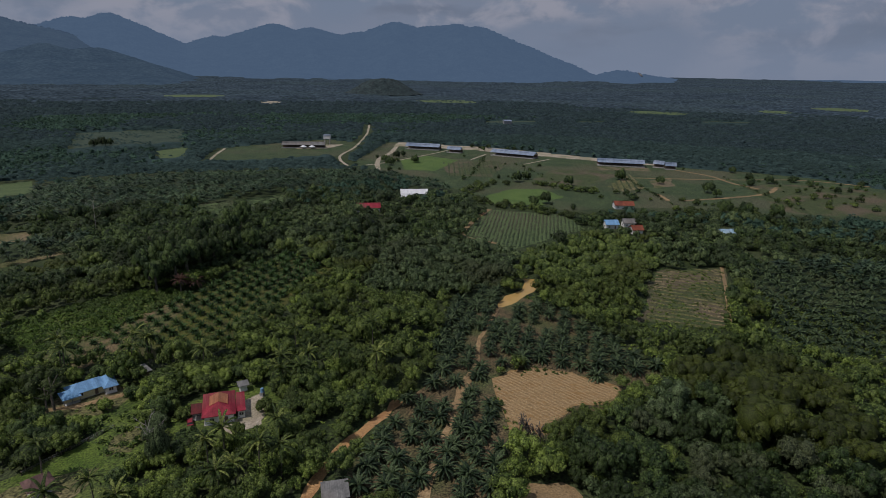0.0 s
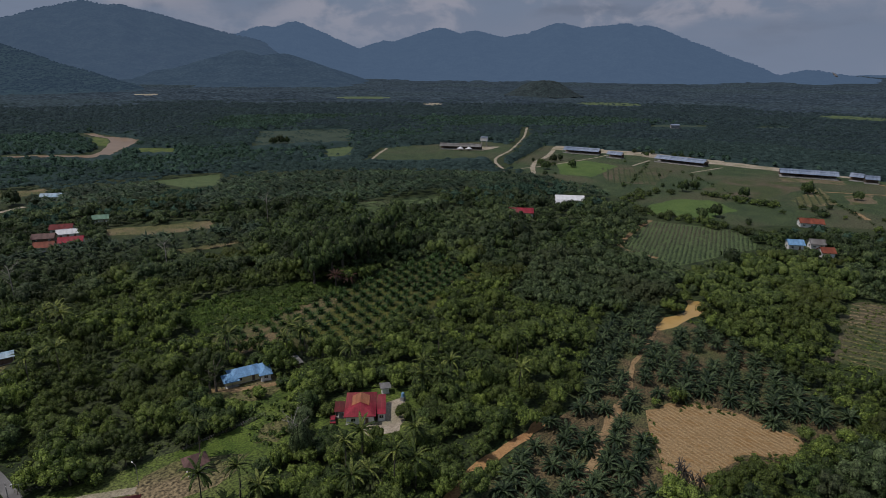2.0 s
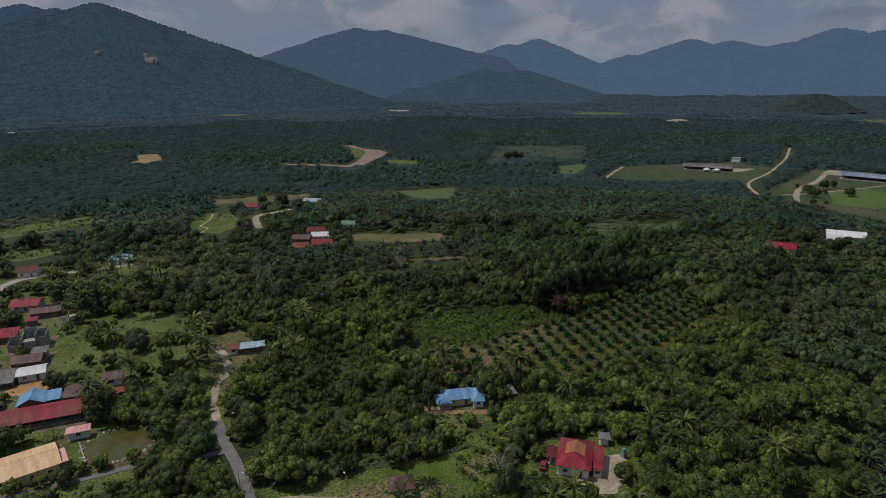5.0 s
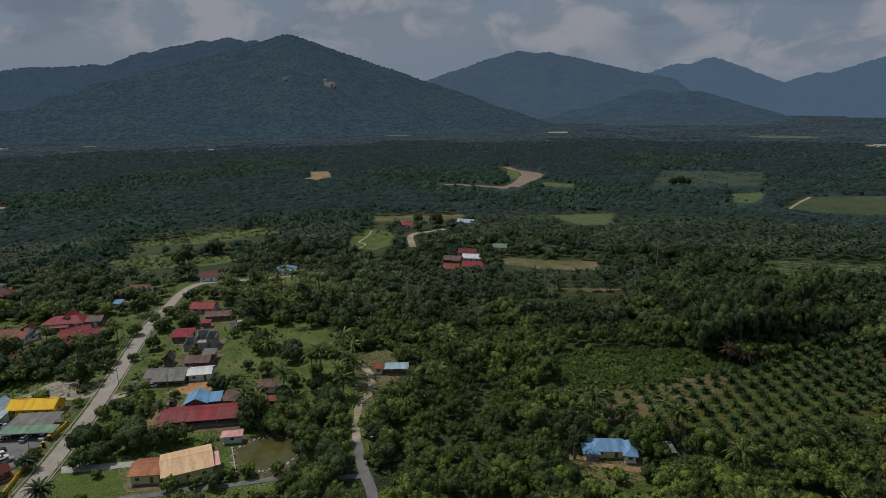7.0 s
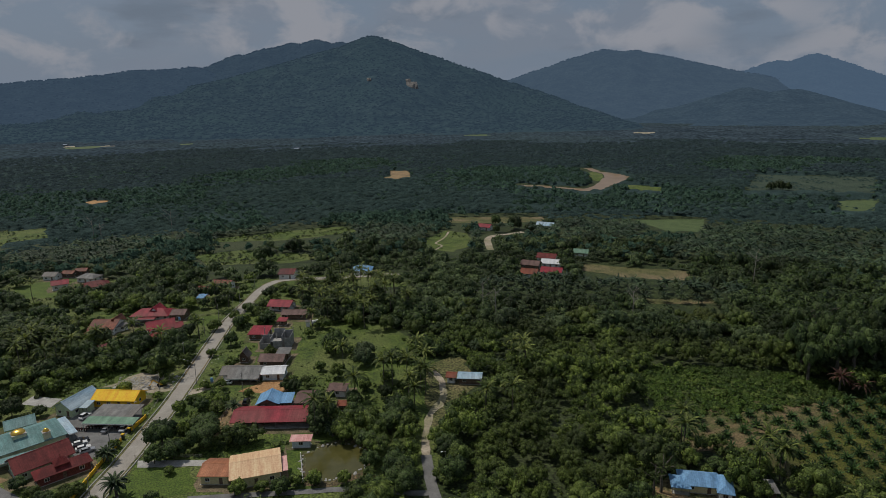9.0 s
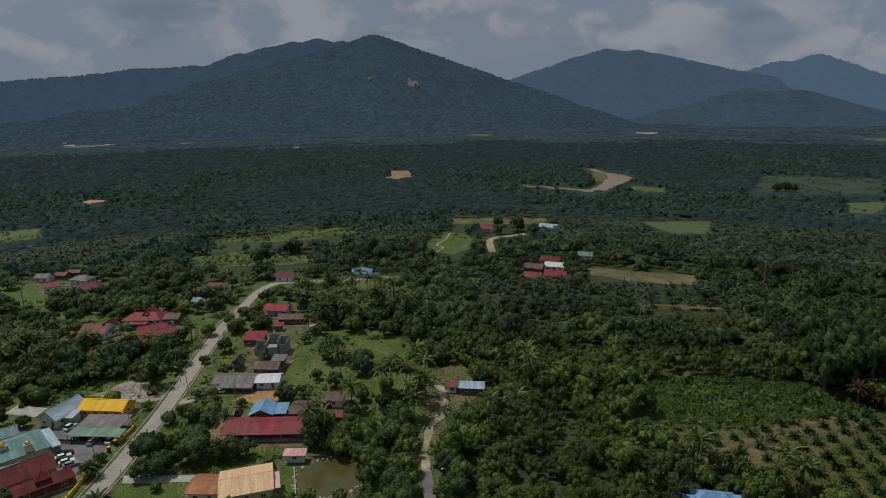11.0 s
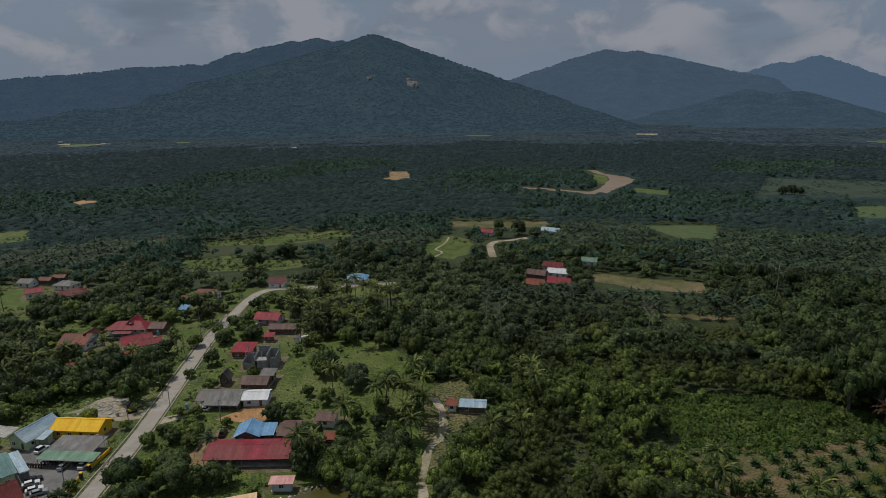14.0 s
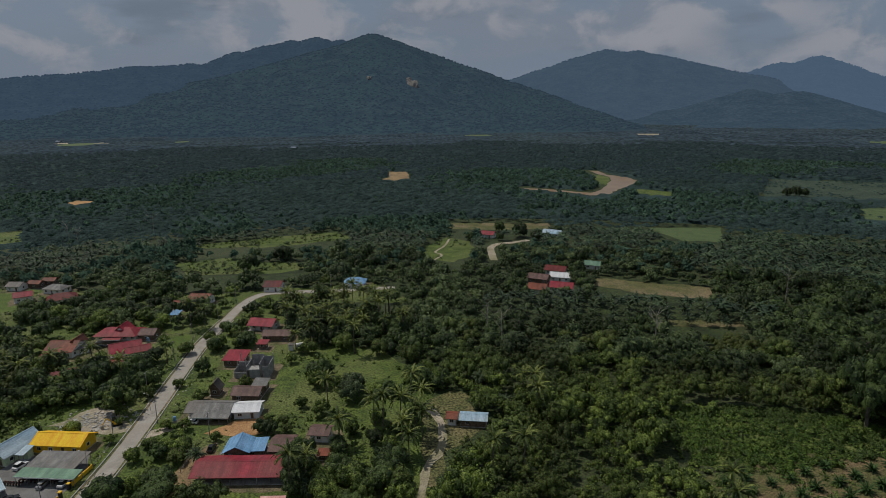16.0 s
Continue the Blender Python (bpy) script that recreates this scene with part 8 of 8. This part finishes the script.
def power_pole(x, y, h=9.0, turn=0.0):
    p = thing("power_pole", pose(x, y, 0, 0, 0, turn), "slender grey power pole with a cross arm", "pole", "power poles")
    part("shaft", Shape().tube((0, 0, -0.2), (0, 0, h), 0.14, 0.09, 8), M["pole"], p)
    part("cross_arm", Shape().box(-0.9, 0.9, -0.05, 0.05, h - 0.7, h - 0.58), M["pole"], p)
    for u in (-0.8, 0.0, 0.8):
        part("insulator", Shape().tube((u, 0, h - 0.58), (u, 0, h - 0.35), 0.05, 0.04, 6), M["white"], p)


for x, y in ((-59, 187.5), (-50.5, 222), (-39, 228), (-57.5, 160), (-46, 252), (-41, 280), (-36.5, 300), (-28, 326), (-21, 350), (28, 361), (-29, 266), (24, 116), (-22, 214)):
    power_pole(x, y, 8.5, 75)


def street_lamp(x, y, turn):
    p = thing("street_lamp", pose(x, y, 0, 0, 0, turn), "thin street lamp with a curved arm", "street lamp", "street lamps")
    part("post", Shape().tube((0, 0, -0.2), (0, 0, 6.0), 0.08, 0.05, 8), M["pole"], p)
    part("arm", Shape().tube((0, 0, 5.9), (1.2, 0, 6.3), 0.04, 0.03, 6), M["pole"], p)
    part("lamp_head", Shape().box(1.1, 1.7, -0.12, 0.12, 6.26, 6.38), M["white"], p)


for x, y, a in ((26.8, 117, 150), (34.5, 148, 200), (45.4, 101, 90), (-42.8, 238, 160), (-31, 318, 160), (-53.6, 206, 190)):
    street_lamp(x, y, a)

# yellow compound wall
for i, (a, b) in enumerate((((-66, 150), (-60.6, 177)), ((-60.4, 178), (-57.2, 192)), ((-55.4, 198.5), (-52.6, 206)))):
    m, w = frame_of(a, b)
    t = thing("compound_wall", m, "low bright yellow wall along the road", "wall", "yellow wall")
    part("panel", Shape().box(0, w, -0.08, 0.08, -0.1, 1.1), M["yellowpaint"], t)
    part("coping", Shape().box(0, w, -0.14, 0.14, 1.103, 1.2), M["yellowpaint"], t)
    n = max(2, int(w / 3))
    for k in range(n + 1):
        x = w * k / n
        part("pillar", Shape().box(x - 0.17, x + 0.17, -0.17, 0.17, -0.1, 1.4), M["yellowpaint"], t)
for x, y in ((-56.8, 193.4), (-55.8, 197.0)):
    t = thing("gate_pillar", pose(x, y, 0, 0, 0, 70), "black gate pillar with a yellow cap", "pillar", "gate pillars")
    part("shaft", Shape().box(-0.35, 0.35, -0.35, 0.35, -0.1, 1.7), M["carblack"], t)
    part("cap", Shape().box(-0.45, 0.45, -0.45, 0.45, 1.703, 1.95), M["yellowpaint"], t)
# drain kerbs along the road
for side, nm in ((3.4, "kerb"), (-3.4, "kerb")):
    pts = smooth_line(ROAD[:10], 4.0)
    s = Shape()
    for i in range(len(pts) - 1):
        d = (pts[i + 1] - pts[i]).normalized()
        n = Vector((-d.y, d.x, 0))
        a, b = pts[i] + n * side, pts[i + 1] + n * side
        q = n * 0.14
        s.add([(p.x, p.y, z) for z in (0.0, 0.30) for p in (a - q, a + q, b + q, b - q)], [(0, 3, 2, 1), (4, 5, 6, 7), (0, 1, 5, 4), (1, 2, 6, 5), (2, 3, 7, 6), (3, 0, 4, 7)])
    tagged(new(nm, s.mesh(nm, M["concrete"])), "pale concrete drain kerb along the road", "kerb", kind="structure")


def dead_tree(x, y, h, seed):
    g = random.Random(seed)
    t = thing("dead_tree", pose(x, y, 0, 0, 0, seed * 50), "tall bare dead tree with pale branches", "tree", "dead trees")
    part("trunk", Shape().tube((0, 0, -0.2), (0.3, 0.1, h * 0.6), 0.28, 0.18, 7).tube((0.3, 0.1, h * 0.6), (0.1, 0.3, h), 0.18, 0.06, 6), M["dead_wood"], t)
    for i in range(9):
        z = h * g.uniform(0.45, 0.92)
        a = g.uniform(0, 6.28)
        L = h * g.uniform(0.12, 0.26)
        e = (0.25 + math.cos(a) * L, 0.15 + math.sin(a) * L, z + L * g.uniform(0.5, 0.9))
        s = Shape().tube((0.25, 0.15, z), e, 0.09, 0.05, 5)
        for k in range(3):
            b = a + g.uniform(-0.9, 0.9)
            s.tube(e, (e[0] + math.cos(b) * L * 0.5, e[1] + math.sin(b) * L * 0.5, e[2] + L * g.uniform(0.2, 0.6)), 0.05, 0.02, 4)
        part("branch", s, M["dead_wood"], t)


for i, (x, y, h) in enumerate(((86, 267, 17), (89, 257, 15), (-143, 519, 18), (-139, 523, 16), (-89, 531, 20), (236, 262, 19), (150, 240, 14), (74, 77, 13))):
    dead_tree(x, y, h, i + 1)

# rubble beside the road
s = Shape()
for i in range(420):
    x, y = random.gauss(-59, 6), random.gauss(236, 4)
    a = random.uniform(0.1, 0.34) * random.choice((1, 1, 1, 2.2))
    b, c = a * random.uniform(0.4, 0.9), random.uniform(0.06, 0.22)
    rot = Matrix.Rotation(random.uniform(0, 6.28), 3, "Z") @ Matrix.Rotation(random.uniform(-0.4, 0.4), 3, "X")
    v = [rot @ Vector((sx * a, sy * b, sz * c)) + Vector((x, y, c * 0.6)) for sz in (-1, 1) for sy in (-1, 1) for sx in (-1, 1)]
    s.add(v, [(0, 2, 3, 1), (4, 5, 7, 6), (0, 1, 5, 4), (1, 3, 7, 5), (3, 2, 6, 7), (2, 0, 4, 6)])
tagged(new("rubble", s.mesh("rubble", M["concrete"])), "heap of broken concrete slabs and rubble", "rubble", kind="stuff")
dig = thing("excavator", pose(-51.5, 231, 0, 0, 0, 200), "small yellow excavator standing on rubble ground", "excavator")
for sy in (-0.9, 0.9):
    part("track", Shape().box(-1.5, 1.5, sy - 0.25, sy + 0.25, 0, 0.7), M["tyre"], dig)
part("body", Shape().box(-1.4, 0.9, -1.0, 1.0, 0.703, 1.5), M["yellowpaint"], dig)
part("cab", Shape().box(0.1, 1.2, -1.0, 0.1, 1.503, 2.6), M["glass"], dig)
part("boom", Shape().tube((0.9, 0.4, 1.3), (2.8, 0.4, 3.2), 0.2, 0.16, 6), M["yellowpaint"], dig)
part("arm", Shape().tube((2.8, 0.4, 3.2), (4.2, 0.4, 1.2), 0.15, 0.12, 6), M["yellowpaint"], dig)
part("bucket", Shape().box(3.8, 4.6, 0.0, 0.8, 0.4, 1.2), M["pole"], dig)
tank = thing("storage_tank", pose(7.4, 279, 0, 0, 0, 10), "white cylindrical storage tank on a frame", "tank")
part("barrel", Shape().tube((-1.6, 0, 1.5), (1.6, 0, 1.5), 0.9, 0.9, 14), M["white"], tank)
for sx in (-1.2, 1.2):
    part("leg", Shape().box(sx - 0.1, sx + 0.1, -0.7, 0.7, -0.05, 0.75), M["pole"], tank)
t = thing("gate_post", pose(4.2, 278, 0, 0, 0, -10), "small white shrine-like kiosk", "kiosk")
part("wall", Shape().box(-0.9, 0.9, -0.8, 0.8, -0.05, 2.4), M["white"], t)
roof_part(t, -1.2, 1.2, -1.1, 1.1, 2.5, 0.7, "hip", M["roof_grey"])

# furrows and crop rows
def rows(name, label, poly, step, angle, mat, height, width, wob=0.3, seg=3.0):
    c, sn = math.cos(angle), math.sin(angle)
    xs, ys = [p[0] for p in poly], [p[1] for p in poly]
    cx, cy, half = (min(xs) + max(xs)) / 2, (min(ys) + max(ys)) / 2, max(max(xs) - min(xs), max(ys) - min(ys)) * 0.75
    s = Shape()
    for k in range(int(-half / step), int(half / step)):
        us = np.arange(-half, half, seg)
        p = np.stack([cx + us * c - k * step * sn, cy + us * sn + k * step * c], -1)
        ok = inside(p, poly)
        for (x0, y0), (x1, y1), a, b in zip(p, p[1:], ok, ok[1:]):
            if a and b and random.random() < 0.93:
                j = random.uniform(-wob, wob)
                w = width * random.uniform(0.7, 1.2)
                h = height * random.uniform(0.6, 1.2)
                ox, oy = -sn, c
                s.add([(x0 + ox * (j - w), y0 + oy * (j - w), 0.05), (x0 + ox * j, y0 + oy * j, h), (x0 + ox * (j + w), y0 + oy * (j + w), 0.05), (x1 + ox * (j - w), y1 + oy * (j - w), 0.05), (x1 + ox * j, y1 + oy * j, h), (x1 + ox * (j + w), y1 + oy * (j + w), 0.05)], [(0, 1, 4, 3), (1, 2, 5, 4)])
    tagged(new(name, s.mesh(name, mat)), label, "rows", kind="stuff")


rows("furrows", "raked ridges of dry tan soil", CLEARING, 1.5, radians(62), M["furrow"], 0.22, 0.34, 0.25, 2.0)
rows("crop_rows", "low rows of cassava plants", CASSAVA, 2.4, radians(8), M["field"], 0.5, 0.8, 0.3)
rows("grass_rows", "rows of green weeds in the fallow field", FIELD_R, 4.5, radians(86), M["drygrass"], 0.3, 1.0, 0.8)
rows("crop_rows", "planted rows on the farm", [(573, 159), (609, 118), (597, 96), (513, 93), (501, 131)], 5.0, radians(18), M["field"], 0.5, 0.8, 0.3, 4.0)
rows("crop_rows", "planted rows on the farm", [(510, -10), (580, -26), (511, -41), (485, -19)], 5.0, radians(8), M["field"], 0.6, 0.9, 0.3, 4.0)
rows("crop_rows", "planted rows on the pale field", FIELD_2, 4.0, radians(-35), M["field"], 0.7, 1.0, 0.3, 4.0)

# hedges and scattered trees over the farmland
def along(line, n, spread):
    pts = smooth_line(line, 4.0)
    return [(p.x + random.gauss(0, spread), p.y + random.gauss(0, spread)) for p in (random.choice(pts) for _ in range(n))]


fh = np.array(along([(492, 52), (484, 22), (476, 0)], 34, 2.5) + along([(407, 78), (397, 53), (400, 35), (387, 19), (384, 5), (387, -11)], 60, 4.0) + along([(485, 75), (470, 92), (430, 92)], 26, 4.0) + [(470 + u * 110 + random.uniform(-12, 12), -150 - u * 60 + random.uniform(-25, 25)) for u in np.random.default_rng(3).uniform(size=26)])
fh = np.concatenate([fh, np.array([(425 + random.gauss(0, 10), random.uniform(-135, -60)) for _ in range(70)]), np.array([(462 + random.gauss(0, 8), -60 + random.gauss(0, 40)) for _ in range(16)]), np.array([(350 + random.gauss(0, 8), random.uniform(-110, -5)) for _ in range(46)])])
fh = fh[clear_of_houses(fh)]
scatter("hedges", "ragged hedge of small trees between fields", "hedge", fh, CROWN_MID, rng.uniform(1.6, 4.2, len(fh)), M["leaf_dark"], np.full(len(fh), 0.1))

# distant bare ground, roofs and rock
for a, b in (((970, 182), (976, 170)), ((-560, 1920), (-548, 1916)), ((37, 1400), (48, 1396))):
    m, w = frame_of(a, b)
    t = thing("distant_shed", m @ pose(0, 0, 5), "distant white-roofed shed on the plain", "shed", "distant sheds")
    roof_part(t, 0, w, 0, 10, 3.5, 1.6, "x", M["roof_barn"])
    part("wall", Shape().box(0.5, w - 0.5, 0.5, 9.5, -6, 3.4), M["block"], t)


def rock(x, y, z, w, h, seed):
    v, q = [], []
    n, k = 14, 9
    for i in range(n + 1):
        for j in range(k + 1):
            u, s = i / n * 2 - 1, j / k * 2 - 1
            d = max(0.0, 1 - u * u - s * s * 0.9)
            nn = noise.noise((u * 2.2, s * 2.2, seed)) * 0.5
            v.append((x + u * w, y - (d ** 0.5) * w * 0.5 - nn * w * 0.4 + s * h * 0.9 + w * 0.3, z + s * h + nn * h * 0.2))
    q = [(i * (k + 1) + j, (i + 1) * (k + 1) + j, (i + 1) * (k + 1) + j + 1, i * (k + 1) + j + 1) for i in range(n) for j in range(k)]
    tagged(new("rock_face", mesh_np("rock_face", v, quads=q, mats=(M["stone"],))), "bare pale rock face on the wooded mountain", "rock", kind="structure")


def on_slope(name, bearing, rise):
    """The place on a mountain's face that is seen under a bearing and a rise in degrees from the middle of the flight."""
    v = MOUNTAIN[name][0].reshape(-1, 3)
    az = np.degrees(np.arctan2(v[:, 0], v[:, 1]))
    el = np.degrees(np.arctan2(v[:, 2] - 99, np.hypot(v[:, 0], v[:, 1])))
    return v[np.argmin((az - bearing) ** 2 + (el - rise) ** 2)]


for bearing, rise, w, h, seed in ((12.45, 1.40, 24, 19, 4.0), (8.62, 2.1, 9, 7, 9.0), (12.1, 1.75, 11, 9, 6.0)):
    x, y, z = on_slope("mountain_main", bearing, rise)
    rock(x, y - 9, z + 4, w, h, seed)
# sandy scar at the end of the far range, shaped like the rock faces
rock(4330, 9, 36, 30, 16, 14.0)


def motorbike():
    b = thing("motorbike", pose(0, 0, 0.1), "small dark motorbike parked in the yard", "motorbike", "parked motorbikes")
    for x in (-0.6, 0.6):
        part("wheel", Shape().tube((x, -0.05, 0.28), (x, 0.05, 0.28), 0.28, 0.28, 10), M["tyre"], b)
    part("body", Shape().extrude([(-0.7, 0.5), (0.35, 0.42), (0.55, 0.75), (0.3, 0.72), (-0.2, 0.62), (-0.75, 0.72)], -0.12, 0.12, "y"), M["roof_maroon"], b)
    part("seat", Shape().box(-0.7, 0.1, -0.13, 0.13, 0.72, 0.82), M["tyre"], b)
    part("handlebar", Shape().tube((0.45, -0.32, 0.98), (0.45, 0.32, 0.98), 0.025, 0.025, 5).tube((0.6, 0, 0.3), (0.45, 0, 0.98), 0.04, 0.03, 5), M["pole"], b)
    return b


bike = motorbike()
bike.matrix_basis = pose(-73.6, 204.4, 0.1, 0, 0, 70)
for k in range(17):
    if k < 6:
        x, y = -73.6 + 0.75 * (k + 1), 204.4 - 0.28 * (k + 1)
    else:
        x, y = -69.6 + 1.05 * (k - 6), 204.6 - 0.38 * (k - 6)
    copy_thing(bike, pose(x, y, 0.1, 0, 0, 70 + random.uniform(-8, 8)))

# pale stones and litter along the verges
s = Shape()
verge = smooth_line(ROAD[2:11], 3.0)
for i in range(170):
    p = verge[random.randrange(len(verge))]
    side = random.choice((-1, 1)) * random.uniform(4.0, 7.5)
    x, y, r = p.x + side, p.y + random.uniform(-2, 2), random.uniform(0.12, 0.45)
    if clear_of_houses(np.array([(x, y)]))[0]:
        s.dome((x, y, -0.02), r, r * 0.6, 5, 2)
for i in range(60):
    a = random.uniform(0, 6.28)
    x, y = 5 + 9.6 * math.cos(a) + random.uniform(-0.6, 0.6), 162 + 9.4 * math.sin(a) + random.uniform(-0.6, 0.6)
    r = random.uniform(0.2, 0.6)
    s.dome((x, y, -0.02), r, r * 0.6, 6, 2)
tagged(new("stones", s.mesh("stones", M["concrete"])), "pale loose stones along verges and pond bank", "stones", kind="stuff")
wall = thing("garden_wall", pose(-4.2, 154.5, 0, 0, 0, 90), "low white garden wall beside the pond", "wall")
part("panel", Shape().box(0, 14, -0.1, 0.1, -0.1, 0.55), M["white"], wall)
part("coping", Shape().box(0, 14, -0.15, 0.15, 0.553, 0.62), M["concrete"], wall)
for x in (0.2, 4.7, 9.2, 13.7):
    part("pillar", Shape().box(x - 0.16, x + 0.16, -0.16, 0.16, -0.1, 0.8), M["white"], wall)


def wire_fence(a, b, label="thin wire fence on wooden posts"):
    m, w = frame_of(a, b)
    f = thing("fence", m, label, "fence", "yard fences")
    n = max(2, int(w / 2.4))
    for i in range(n + 1):
        x = w * i / n
        part("post", Shape().box(x - 0.05, x + 0.05, -0.05, 0.05, -0.2, 1.25), M["wood"], f)
    for z in (0.45, 0.8, 1.1):
        part("rail", Shape().box(0, w, -0.015, 0.015, z, z + 0.04), M["pole"], f)


for a, b in (((-52.4, 206.8), (-50.2, 219)), ((-51, 180.5), (-32, 175.2)), ((-31, 187), (-26, 204)), ((-86, 291), (-70, 285)), ((-68, 305), (-66, 292)), ((-38, 292), (-36, 306)), ((-50, 309), (-39, 309.5)), ((60, 104), (84, 99)), ((28, 122), (44, 113))):
    wire_fence(a, b)

# porches and water tanks
for nm, lab, a, b, d, ze, roof in (("porch_roof", "low grey sheet porch in front of the grey house", (-28.6, 224.6), (-17.0, 221.0), 2.4, 2.3, "roof_grey"), ("porch_roof", "low grey sheet porch of the red villa", (-74.0, 307.2), (-66.0, 305.0), 2.6, 2.2, "roof_red"), ("porch_roof", "narrow teal lean-to along the mosque front", (-88.0, 183.4), (-74.4, 188.4), 2.6, 2.7, "roof_teal")):
    carport(nm, lab, a, b, d, ze, 0.35, roof)
for x, y in ((-33.5, 226), (3.6, 199), (-98, 206), (-54.5, 303), (112.5, 70), (101, 121)):
    t = thing("water_tank", pose(x, y, 0), "small blue plastic water tank on a stand", "tank", "water tanks")
    part("stand", Shape().box(-0.6, 0.6, -0.6, 0.6, -0.05, 1.4), M["block"], t)
    part("barrel", Shape().tube((0, 0, 1.4), (0, 0, 2.6), 0.55, 0.5, 12), M["roof_blue"], t)
    part("lid", Shape().dome((0, 0, 2.6), 0.5, 0.2, 12, 3), M["roof_blue"], t)
